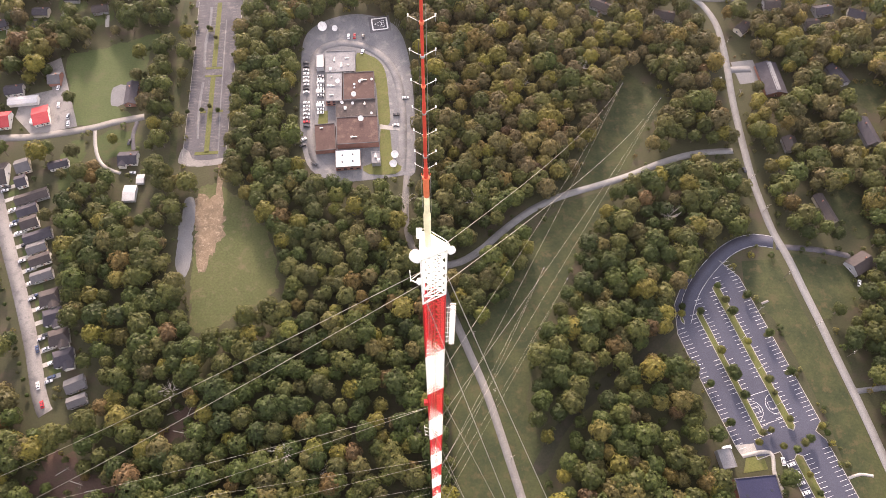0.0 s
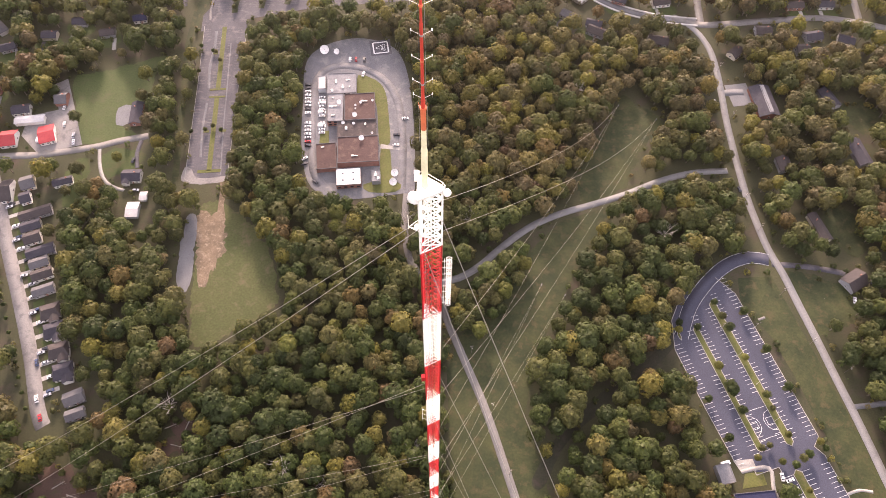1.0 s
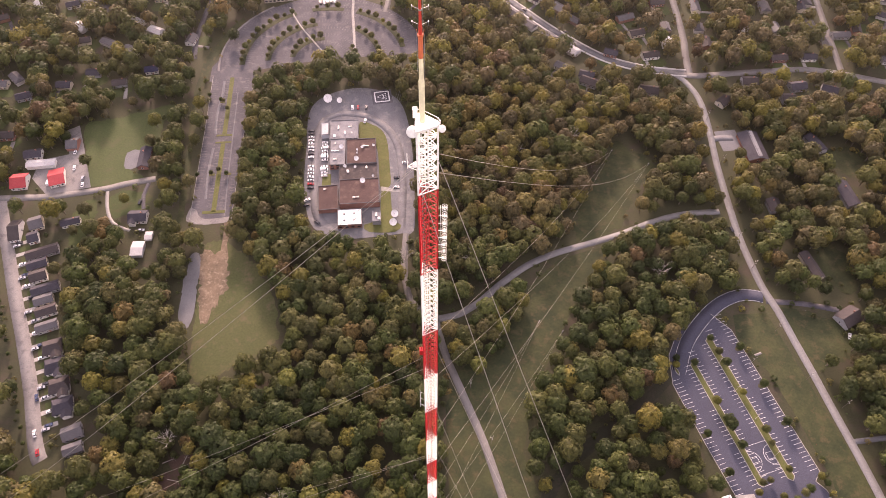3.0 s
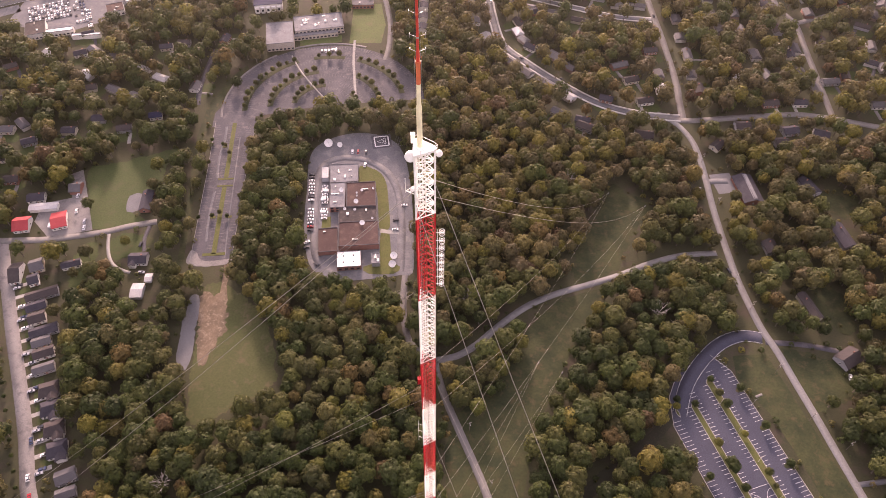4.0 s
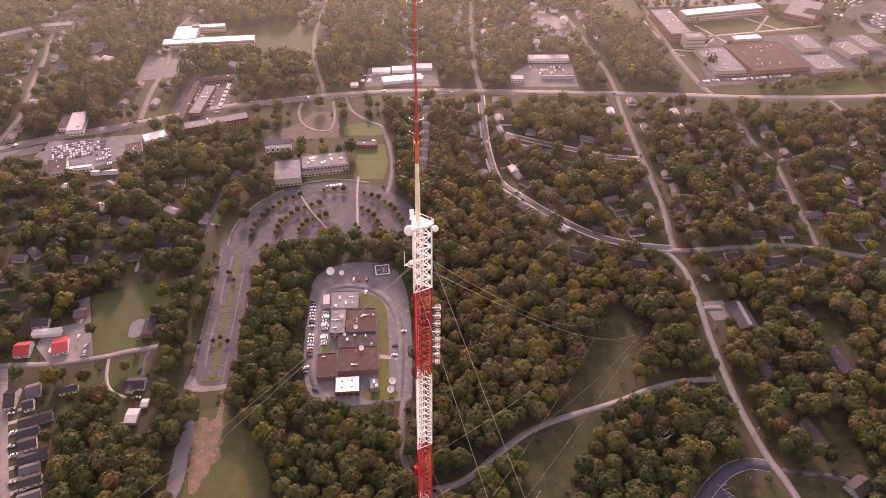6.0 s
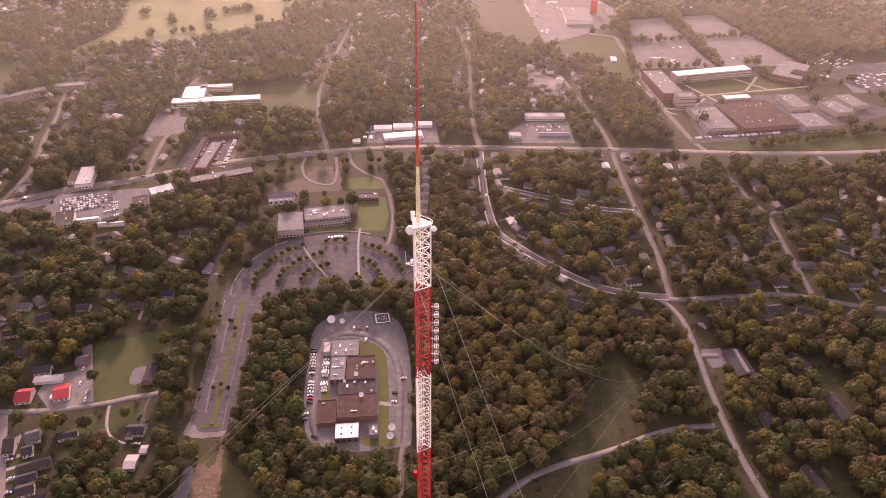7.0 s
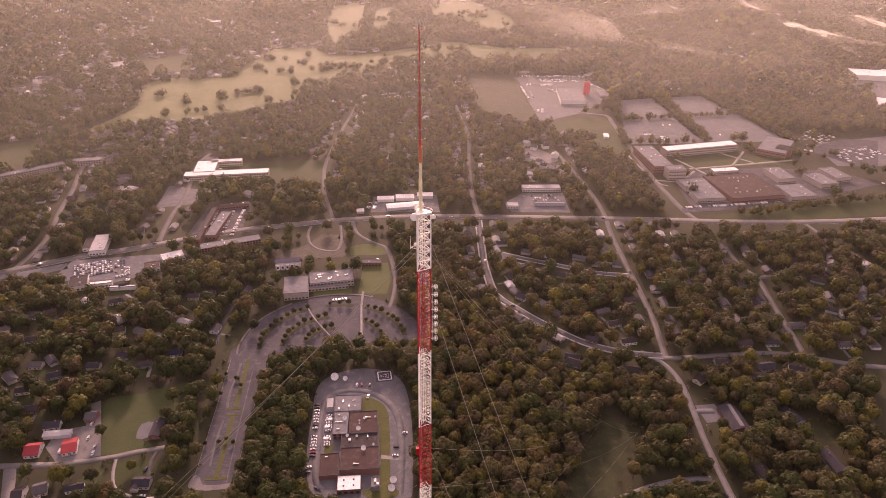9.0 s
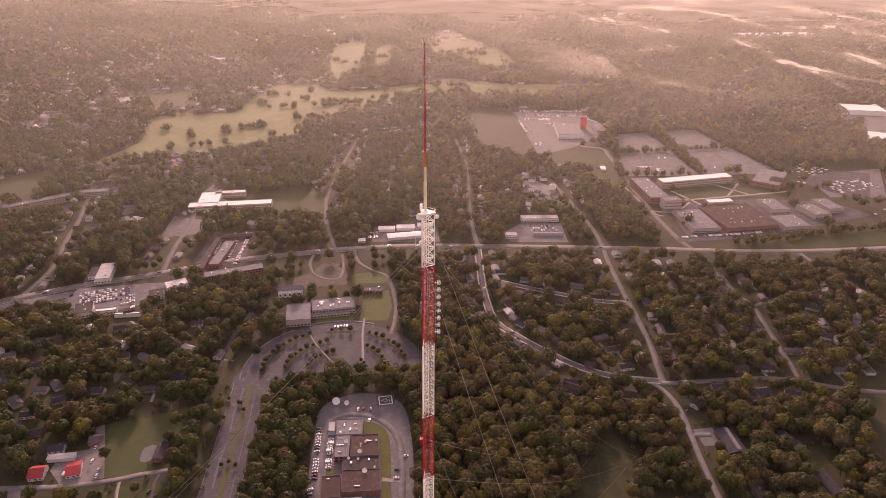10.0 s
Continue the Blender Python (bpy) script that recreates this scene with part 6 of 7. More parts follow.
# ---- vehicles ----
def car_template(colour, kind="car"):
    long, wide, tall = (4.6, 1.85, 1.45) if kind == "car" else (5.6, 2.1, 2.3)
    c = thing(kind, f"{colour} {'car' if kind == 'car' else 'van'} parked on asphalt", kind)
    bm = bmesh.new()
    if kind == "car":
        prof = [(-2.3, 0.35), (-2.3, 0.8), (-2.1, 0.95), (-0.9, 1.02), (1.35, 1.02), (2.15, 0.92), (2.3, 0.75), (2.3, 0.35)]
    else:
        prof = [(-2.8, 0.4), (-2.8, 2.25), (1.1, 2.3), (1.9, 1.3), (2.7, 1.1), (2.8, 0.4)]
    sides = [[bm.verts.new((x, s * wide / 2, z)) for x, z in prof] for s in (-1, 1)]
    bm.faces.new(sides[0]), bm.faces.new(sides[1][::-1])
    for i in range(len(prof)):
        j = (i + 1) % len(prof)
        bm.faces.new((sides[0][i], sides[1][i], sides[1][j], sides[0][j]))
    part("body", bm, CAR_PAINT[colour], c, colour + " painted body")
    bm = bmesh.new()
    if kind == "car":
        lo = [bm.verts.new((x, y, 1.0)) for x, y in ((-1.75, -0.82), (1.1, -0.82), (1.1, 0.82), (-1.75, 0.82))]
        hi = [bm.verts.new((x, y, 1.42)) for x, y in ((-1.25, -0.66), (0.35, -0.66), (0.35, 0.66), (-1.25, 0.66))]
    else:
        lo = [bm.verts.new((x, y, 1.3)) for x, y in ((0.9, -1.06), (1.95, -1.06), (1.95, 1.06), (0.9, 1.06))]
        hi = [bm.verts.new((x, y, 2.1)) for x, y in ((0.9, -1.06), (1.36, -1.06), (1.36, 1.06), (0.9, 1.06))]
    for i in range(4):
        bm.faces.new((lo[i], lo[(i + 1) % 4], hi[(i + 1) % 4], hi[i]))
    bm.faces.new(hi)
    part("cabin_glass", bm, M_GLASS, c, "dark car windows")
    if kind == "car":
        part("car_roof", boxed((-1.22, -0.64, 1.42, 0.33, 0.64, 1.47)), CAR_PAINT[colour], c)
    wheel = bmesh.new()
    add_revolved(wheel, [(0.2, -0.12), (0.34, -0.1), (0.34, 0.1), (0.2, 0.12)], 10)
    wheel = as_mesh("wheel", wheel, M_RUBBER)
    for x in (-1.4, 1.42):
        for y in (-wide / 2 + 0.05, wide / 2 - 0.05):
            part("wheel", wheel, None, c, at=pose(x, y, 0.34, 90))
    return c


car_kinds = {c: car_template(c) for c in CAR_PAINT}
van_kind = car_template("white", "van")
used = set()


def park(x, y, heading, colour="white", z=0.11):
    src = van_kind if colour == "van" else car_kinds[colour]
    m = pose(x, y, z, 0, 0, heading)
    if colour not in used:
        used.add(colour)
        src.matrix_basis = m
        return src
    return copy_thing(src, m)


rng = random.Random(8)
for k, colour in enumerate("black black silver white white white silver black white white white white white silver red black".split()):
    p = to_plane((-97.5, -52), 5.0)(2.4, -8 + 3.4 * k + (6 if k > 8 else 0))
    park(p[0], p[1], 2 + rng.uniform(-3, 3) + (180 if k % 3 else 0), colour)
for k in range(11):
    p = to_plane((-86.5, -56), 4.0)(2.3, 0.5 + 2.9 * k + (4 if k > 6 else 0))
    park(p[0], p[1], rng.choice((2, 182)), "van" if k in (2, 5, 8) else "white")
for x, y, h, c in ((-66, -18, 92, "white"), (-61.5, -17.8, 92, "red"), (-55, -18.5, 90, "black"), (-55, -33, 80, "white"), (-22.5, -76, 5, "white"), (-28.5, -91, 5, "black"), (-28.6, -100, 5, "white"), (-83, -132, 140, "black"), (-92, -112, 30, "white"), (-92, -117, 30, "black"), (207.5, -138, 100, "black"), (-236, -262, 115, "blue"), (-230, -284, 110, "white"), (-225, -295, 115, "red"), (-204, -139, 0, "silver"), (-267, -82, 100, "white"), (-258, -92, 95, "silver"), (-256.5, -98, 100, "white"), (-271, -66, 90, "white"), (-211, -114, 85, "black"), (262, -222, 70, "white"), (277, -209, 60, "black"), (190, -329, 90, "white"), (242, -80, 10, "white"), (206, -60, 90, "silver"), (114, 76, 135, "black"), (80, 107, 130, "black")):
    park(x, y, h, c)
park(160, -321.5, 15, "van")
park(-281.5, -96, 95, "van")
for k in range(5):
    p = lot(24, 90 + 5.2 * k)
    park(p[0], p[1], 17.5, "white" if k != 2 else "silver")
for i in range(16):
    y = -150 - 8.6 * i
    if i % 5 != 1:
        park(street_side(y, 10.0 + rng.uniform(-1.5, 1.5)), y, 22, ("black", "silver", "white", "blue", "white", "black")[i % 6])
    if i % 3 == 0:
        park(street_side(y, 8.0), y - 2.6, 22, ("silver", "black", "white")[i % 3])


def car_rows(x, y, heading, n, rows, pitch, gap, fill, turn, seed):
    """Rows of parked cars in a distant lot."""
    r = random.Random(seed)
    a = radians(heading)
    for j in range(rows):
        for i in range(n):
            if r.random() < fill:
                u, v = i * pitch, j * gap
                park(x + math.cos(a) * u - math.sin(a) * v, y + math.sin(a) * u + math.cos(a) * v, heading + turn, r.choice(("white", "silver", "black", "white", "blue", "silver", "white", "white", "silver", "black")))


car_rows(-279, 262, 93, 22, 1, 3.2, 6, 0.75, 90, 1)
car_rows(-259, 262, 92, 24, 1, 3.2, 6, 0.7, 90, 2)
car_rows(-246, 262, 92, 26, 1, 3.2, 6, 0.8, 90, 14)
car_rows(-388, 160, 24, 14, 6, 2.8, 5.2, 0.9, 90, 3)
car_rows(-344, 162, 24, 4, 7, 3.0, 6.0, 0.75, 90, 4)
car_rows(-328, 152, 112, 12, 1, 2.9, 6.0, 0.8, 90, 15)
car_rows(196, 985, 2, 22, 2, 6.6, 14.0, 0.75, 90, 41)
car_rows(196, 955, 3, 9, 1, 6.0, 8.0, 0.7, 90, 42)
car_rows(192, 860, 92, 14, 1, 7.0, 8.0, 0.75, 0, 43)
car_rows(-262, 222, 22, 18, 1, 3.2, 6, 0.45, 90, 5)
car_rows(122, 366, 2, 14, 3, 3.4, 8, 0.4, 90, 6)
car_rows(-104, 116, 10, 5, 1, 3.2, 6, 0.7, 90, 7)
car_rows(-80, 340, 85, 8, 2, 3.2, 8, 0.5, 90, 8)
for k, (x, y, h) in enumerate(((-440, 190, 25), (-395, 212, 22), (-330, 238, 25), (-205, 283, 18), (-150, 299, 12), (-60, 316, 5), (20, 315, 0), (75, 319, 0), (215, 312, 0), (260, 312, 0), (300, 308, 0), (216, 175, 90), (213, 150, 90), (57, 200, 90), (-440, 186, 205), (330, 25, 0))):
    park(x, y, h, ("white", "silver", "black")[k % 3], 0.2)
# the tight ranks of the far car yards, too many to count
vs, fs = [], []
r = random.Random(5)
for x0, y0, h, n, rows in ((178, 1020, 0, 46, 2), (224, 978, 3, 28, 3), (188, 950, 0, 18, 2), (176, 938, -86, 28, 1), (222, 915, -30, 9, 2), (196, 760, 80, 8, 2), (320, 965, -60, 12, 1), (620, 590, 38, 22, 6), (330, 346, 8, 36, 1), (345, 640, 0, 10, 1), (400, 690, 10, 5, 1), (480, 640, 5, 6, 1), (600, 560, 60, 12, 2), (380, 612, 12, 4, 3), (640, 520, 20, 26, 6), (640, 430, 20, 12, 2), (880, 1000, 80, 20, 5), (380, 352, 10, 22, 1)):
    c, s = math.cos(radians(h)), math.sin(radians(h))
    for i in range(n):
        for j in range(rows):
            if r.random() < (0.25 if x0 > 590 else 0.6):
                cx, cy = x0 + c * i * 3.2 - s * j * 8, y0 + s * i * 3.2 + c * j * 8
                k = len(vs)
                for sz, zz in ((1.0, 0.4), (1.0, 1.0), (0.72, 1.5)):
                    vs += [(cx - s * a * sz + c * b * sz, cy + c * a * sz + s * b * sz, zz) for a, b in ((-2.3, -0.9), (2.3, -0.9), (2.3, 0.9), (-2.3, 0.9))]
                for q in (0, 4):
                    fs += [(k + q + e, k + q + (e + 1) % 4, k + q + 4 + (e + 1) % 4, k + q + 4 + e) for e in range(4)]
                fs.append((k + 8, k + 9, k + 10, k + 11))
m_far_car, nt, bsdf, _ = node_material("far_car_paint")
geo = nt.nodes.new("ShaderNodeNewGeometry")
link(nt, ramp(nt, geo.outputs["Random Per Island"], [(0.0, (0.04, 0.04, 0.05)), (0.35, (0.3, 0.31, 0.33)), (0.7, (0.75, 0.75, 0.75)), (1.0, (0.7, 0.7, 0.68))]).outputs["Color"], bsdf.inputs["Base Color"])
bsdf.inputs["Roughness"].default_value = 0.3
tagged(new("distant_cars", np_mesh("distant_cars", vs, fs, m_far_car)), "ranks of parked cars in distant car parks", "cars", kind="stuff")

# far houses along the suburban streets, beyond counting
wv, wf, rv, rf, far_spots = [], [], [], [], []
r = random.Random(12)


def far_house(x, y, w, d, h, rise, a):
    c, s = math.cos(a), math.sin(a)
    k = len(wv)
    wv.extend((x + c * u - s * v, y + s * u + c * v, z) for z in (0, h) for u, v in ((-w, -d), (w, -d), (w, d), (-w, d)))
    wf.extend((k + e, k + (e + 1) % 4, k + 4 + (e + 1) % 4, k + 4 + e) for e in range(4))
    k = len(rv)
    q = [(-w - 0.4, -d - 0.4, h), (w + 0.4, -d - 0.4, h), (w * 0.8, 0, h + rise), (-w * 0.8, 0, h + rise), (w + 0.4, d + 0.4, h), (-w - 0.4, d + 0.4, h)]
    rv.extend((x + c * u - s * v, y + s * u + c * v, z) for u, v, z in q)
    rf.extend(((k, k + 1, k + 2, k + 3), (k + 4, k + 5, k + 3, k + 2), (k + 1, k + 4, k + 2, k + 2), (k + 5, k, k + 3, k + 3)))
    clear_line([(x, y)], max(w, d) + 1)
    if y > 780 or abs(x) > 680:
        far_spots.append((x, y))


def along(points, offset, gap, seed, both=True):
    rr = random.Random(seed)
    ln = smooth_line(points, gap)
    t = np.gradient(ln, axis=0)
    for (x, y), (tx, ty) in zip(ln, t):
        for sgn in ((-1, 1) if both else (1,)):
            if rr.random() < 0.8:
                m = math.hypot(tx, ty)
                o = offset + rr.uniform(-3, 4)
                hx, hy = x - sgn * ty / m * o, y + sgn * tx / m * o
                i, j = int((hx - X0) / CELL), int((hy - Y0) / CELL)
                if 0 <= i < NX and 0 <= j < NY and taken[i, j]:
                    continue
                far_house(hx, hy, rr.uniform(5, 7.5), rr.uniform(3.6, 5), 3.2, rr.uniform(1.8, 2.8), math.atan2(ty, tx) + rr.uniform(-0.1, 0.1))


along([(51, 390), (50, 488), (55, 621), (45, 720), (37, 806)], 17, 20, 1)
along([(-155, 420), (-166, 500), (-164, 585), (-158, 700), (-150, 810)], 18, 22, 2)
along([(205, 468), (190, 560), (200, 640)], 18, 22, 3)
along([(-20, 430), (-60, 520), (-60, 620), (-30, 760)], 16, 22, 5)
along([(120, 440), (130, 540), (140, 640), (120, 720)], 16, 22, 6)
along([(-499, 394), (-521, 470)], 16, 22, 7)
along([(-350, 540), (-420, 580), (-520, 580)], 16, 24, 8)
along([(430, 40), (430, 120), (470, 200)], 16, 22, 9)
along([(540, 20), (560, 140), (560, 250)], 16, 24, 10)
along([(-560, 180), (-620, 260), (-640, 340)], 16, 24, 11)
along([(-100, 860), (0, 900), (60, 960)], 16, 26, 12)
along([(216, 60), (217, 137), (216, 199), (217, 290)], 16, 24, 21)
along([(350, 60), (350, 120), (350, 230)], 16, 24, 22)
along([(143, 50), (111, 80), (83, 112), (64, 140), (57, 200), (56, 290)], 17, 22, 23)
along([(100, 203), (150, 186), (200, 172)], 15, 22, 24)
along([(285, 80), (285, 150), (285, 230), (285, 290)], 10, 26, 25)
along([(-330, -20), (-380, 30), (-420, 90)], 14, 24, 26)
along([(-250, 60), (-300, 90), (-380, 150)], 14, 24, 27)
along([(-463, 200), (-485, 330), (-499, 394)], 16, 22, 28)
along([(-337, 280), (-340, 380), (-350, 440)], 16, 22, 29)
for k in range(1300):
    x, y = r.uniform(-2200, 2300), r.uniform(900, 3600)
    if abs(x) < 0.66 * (y + 520) and not (-620 < x < 560 and 640 < y < 1900) and not (500 < x < 1050 and y < 1200):
        far_house(x, y, r.uniform(7, 15), r.uniform(5, 8), 4.5, 3.0, r.uniform(-0.5, 0.5))
for k in range(160):
    x, y = r.uniform(-900, -400), r.uniform(560, 1300)
    if abs(x) < 0.66 * (y + 520) and not inside([(-610, 600), (-700, 1130), (-350, 1400), (-60, 1357), (-330, 700)], x, y):
        far_house(x, y, r.uniform(5, 8), r.uniform(4, 5), 3.3, 2.4, r.uniform(0, 3.1))


for k in range(620):
    x, y = r.choice((-1, 1)) * r.uniform(80, 1150), r.uniform(480, 1700)
    if abs(x) < 0.66 * (y + 520) and not any(p[:, 1].max() > 400 and inside(p, x, y) for p in far_clear) and not (240 < x < 760 and y < 900):
        i, j = int((x - X0) / CELL), int((y - Y0) / CELL)
        if not (0 <= i < NX and 0 <= j < NY and taken[i, j]):
            far_house(x, y, r.uniform(5, 9), r.uniform(4, 6), 4.0, 2.4, r.uniform(0, 3.1))


for k in range(1500):
    x, y = r.uniform(-1500, -250), r.uniform(380, 2300)
    if abs(x) < 0.62 * (y + 520) and not any(p[:, 1].max() > 300 and inside(p, x, y) for p in far_clear):
        i, j = int((x - X0) / CELL), int((y - Y0) / CELL)
        if not (0 <= i < NX and 0 <= j < NY and taken[i, j]):
            far_house(x, y, r.uniform(5, 9), r.uniform(4, 6), 4.2, 2.4, r.uniform(0, 3.1))


def island_material(name, stops, rough=0.8):
    m, nt, bsdf, _ = node_material(name)
    g = nt.nodes.new("ShaderNodeNewGeometry")
    base = ramp(nt, g.outputs["Random Per Island"], stops).outputs["Color"]
    n = ramp(nt, noise_node(nt, 0.9, 4.0).outputs["Fac"], [(0.3, (0.8, 0.8, 0.8)), (0.7, (1.15, 1.15, 1.15))]).outputs["Color"]
    link(nt, mixed(nt, 1.0, base, n, "MULTIPLY"), bsdf.inputs["Base Color"])
    bsdf.inputs["Roughness"].default_value = rough
    return m


m_far_wall = island_material("far_house_walls", [(0.0, (0.20, 0.10, 0.08)), (0.35, (0.36, 0.33, 0.29)), (1.0, (0.60, 0.59, 0.56))])
m_far_roof = island_material("far_house_roofs", [(0.0, (0.05, 0.047, 0.052)), (0.5, (0.09, 0.085, 0.087)), (0.74, (0.15, 0.147, 0.147)), (0.86, (0.34, 0.34, 0.335)), (1.0, (0.72, 0.71, 0.69))])
tagged(new("distant_house_walls", np_mesh("distant_house_walls", wv, wf, m_far_wall)), "walls of many distant small houses", "houses", kind="stuff")
bm = bmesh.new()
rvv = [bm.verts.new(p) for p in rv]
for q in rf:
    bm.faces.new([rvv[i] for i in dict.fromkeys(q)])
tagged(part("distant_house_roofs", bm, m_far_roof), "pitched roofs of many distant small houses", "houses", kind="stuff")


# ---- trees ----
def crown(seed, blobs, leaves, size, squash=0.85, core=True):
    """Corners of the leaf clumps of a crown of radius one, gathered in rounded tufts round a shaded core, as triangles."""
    g = np.random.default_rng(seed)
    cen, rad = [], []
    for i in range(blobs):
        if i == 0:
            cen.append((g.uniform(-0.1, 0.1), g.uniform(-0.1, 0.1), 0.55))
        else:
            a = 2 * math.pi * (i * 0.618 + g.uniform(-0.08, 0.08))
            el = math.asin(-0.62 + 1.52 * (i / blobs))
            q = g.uniform(0.5, 0.68)
            cen.append((q * math.cos(el) * math.cos(a), q * math.cos(el) * math.sin(a), q * math.sin(el) * squash))
        rad.append(g.uniform(0.75, 1.25) * 1.45 / math.sqrt(blobs))
    cen, rad = np.array(cen), np.array(rad)
    pts, nrm = [], []
    for c, q in zip(cen, rad):
        d = g.normal(size=(leaves, 3)) + np.array([0, 0, 0.6]) + c * 1.3
        d /= np.linalg.norm(d, axis=1)[:, None]
        p = c + d * q * g.uniform(0.82, 1.08, (leaves, 1))
        near = np.linalg.norm(p[:, None] - cen[None], axis=2) / rad[None]
        keep = (near < 0.78).sum(1) == 0
        pts.append(p[keep])
        n = 0.75 * d[keep] + 0.55 * p[keep] + np.array([0, 0, 0.15]) + 0.22 * g.normal(size=(keep.sum(), 3))
        nrm.append(n / np.linalg.norm(n, axis=1)[:, None])
    pts, nrm = np.concatenate(pts), np.concatenate(nrm)
    ref = g.normal(size=pts.shape)
    u = np.cross(nrm, ref)
    u /= np.linalg.norm(u, axis=1)[:, None]
    w = np.cross(nrm, u)
    s = size * g.uniform(0.6, 1.25, (len(pts), 1))
    r = g.uniform(0.8, 1.35, (len(pts), 3, 1))
    q = np.stack([pts + u * s * r[:, 0], pts + (-0.5 * u + 0.87 * w) * s * r[:, 1], pts + (-0.5 * u - 0.87 * w) * s * r[:, 2]], 1)
    if core:
        k, rows = 6, 3
        ring = [[np.array([0.66 * math.cos(e) * math.cos(2 * math.pi * i / k), 0.66 * math.cos(e) * math.sin(2 * math.pi * i / k), 0.62 * squash * math.sin(e)]) for i in range(k)] for e in np.linspace(-0.9, 1.35, rows + 1)]
        body = [[ring[a][i], ring[a][(i + 1) % k], ring[a + 1][(i + 1) % k]] for a in range(rows) for i in range(k)] + [[ring[a][i], ring[a + 1][(i + 1) % k], ring[a + 1][i]] for a in range(rows) for i in range(k)]
        q = np.concatenate([q, np.array(body)])
    return q


def trunk_mesh(name, h, r, limbs=5, seed=0, material=None):
    g = random.Random(seed)
    b = bmesh.new()
    p = Vector((0, 0, -0.3))
    k = 4
    for i in range(k):
        q = Vector((g.uniform(-0.25, 0.25), g.uniform(-0.25, 0.25), h * (i + 1) / k))
        add_bar(b, p, q, r * (1 - 0.2 * i), 7, r * (0.8 - 0.2 * i))
        p = q
    for i in range(limbs):
        z = h * g.uniform(0.45, 0.95)
        a = 2 * math.pi * i / limbs + g.uniform(-0.3, 0.3)
        m = Vector((0.28 * h * math.cos(a), 0.28 * h * math.sin(a), z + 0.12 * h))
        add_bar(b, (0, 0, z), m, r * 0.4, 5, r * 0.24)
        add_bar(b, m, m + Vector((0.14 * h * math.cos(a + 0.4), 0.14 * h * math.sin(a + 0.4), 0.14 * h)), r * 0.24, 4, r * 0.1)
    return as_mesh(name, b, material or M_BARK)


# where woodland stands, and how thickly
def density(x, y):
    d = np.ones_like(x)
    d = np.where((x > 222 + np.maximum(0, (-180 - y) * 0.24)) & (y < 40), 0.92, d)
    d = np.where((x < -212) & (y > -130) & (y < 40), 0.88, d)
    d = np.where((x < -245) & (y < -120) & (y > -298), 0.35, d)
    d = np.where((x < -300) & (y < -100) & (y > -295), 0.3, d)
    d = np.where((y > 30) & (x < -190), 0.95, d)
    d = np.where((y > 100) & (y < 250) & (x > -190) & (x < -40), 0.45, d)
    d = np.where((y > 250) & (y < 340), 0.55, d)
    d = np.where((y > 340), 0.9, d)
    d = np.where((y > 830), 0.78, d)
    d = np.where((x > 300) & (x < 760) & (y > 310) & (y < 660), 0.08, d)
    return d


def grove(x0, x1, y0, y1, gap, seed):
    """Tree places on a jittered grid, where the ground is free."""
    g = np.random.default_rng(seed)
    nx, ny = int((x1 - x0) / gap), int((y1 - y0) / gap)
    ix, iy = np.meshgrid(np.arange(nx), np.arange(ny), indexing="ij")
    x = x0 + gap * (ix + 0.5 * (iy % 2) + g.uniform(-0.38, 0.38, ix.shape))
    y = y0 + gap * (iy + g.uniform(-0.38, 0.38, ix.shape))
    x, y = x.ravel(), y.ravel()
    keep = g.random(len(x)) < density(x, y)
    i, j = ((x - X0) / CELL).astype(int), ((y - Y0) / CELL).astype(int)
    near = (i >= 0) & (j >= 0) & (i < NX) & (j < NY)
    keep[near] &= ~taken[i[near], j[near]]
    # open ground is kept open a crown's width on its near side too
    lean = 8.0 / 380.0
    i, j = ((x + lean * x - X0) / CELL).astype(int), ((y + lean * (y + 440) - Y0) / CELL).astype(int)
    near = (i >= 0) & (j >= 0) & (i < NX) & (j < NY)
    keep[near] &= ~taken[i[near], j[near]]
    for p in far_clear:
        if p[:, 1].max() > 800:
            keep &= ~inside(p, x, y)
    if y1 > 830:
        for hx, hy in far_spots:
            keep &= (np.abs(x - hx) > 9) | (y > hy + 6) | (y < hy - 26)
    keep &= np.abs(x) < np.maximum(0.70 * (y + 520) + 30, 345.0)
    return x[keep], y[keep], g


def tints(x, y, g):
    """Autumn colour by stand and tree: greener by the tower, browner to the north."""
    n = np.array([noise.noise(Vector((a * 0.012, b * 0.012, 3.0))) for a, b in zip(x, y)])
    north = np.clip((y + 180) / 200, 0, 1)
    rise = np.clip((x + 40) / 60, 0, 1) * np.clip((y + 170) / 60, 0, 1)
    base = 0.31 + 0.22 * n + 0.10 * north + 0.20 * rise
    near = 1.0 - 0.55 * np.clip((y - 150) / 500, 0, 1)
    t = base + g.normal(0, 0.16, len(x)) * near
    odd = g.random(len(x))
    t = np.where(odd < 0.085 * near + 0.07 * (y < -215) * (x > -130), g.uniform(0.70, 0.82, len(x)), t)
    t = np.where(odd > 1 - 0.03 * near, g.uniform(0.86, 1.0, len(x)), t)
    return np.clip(t, 0.0, 1.0)


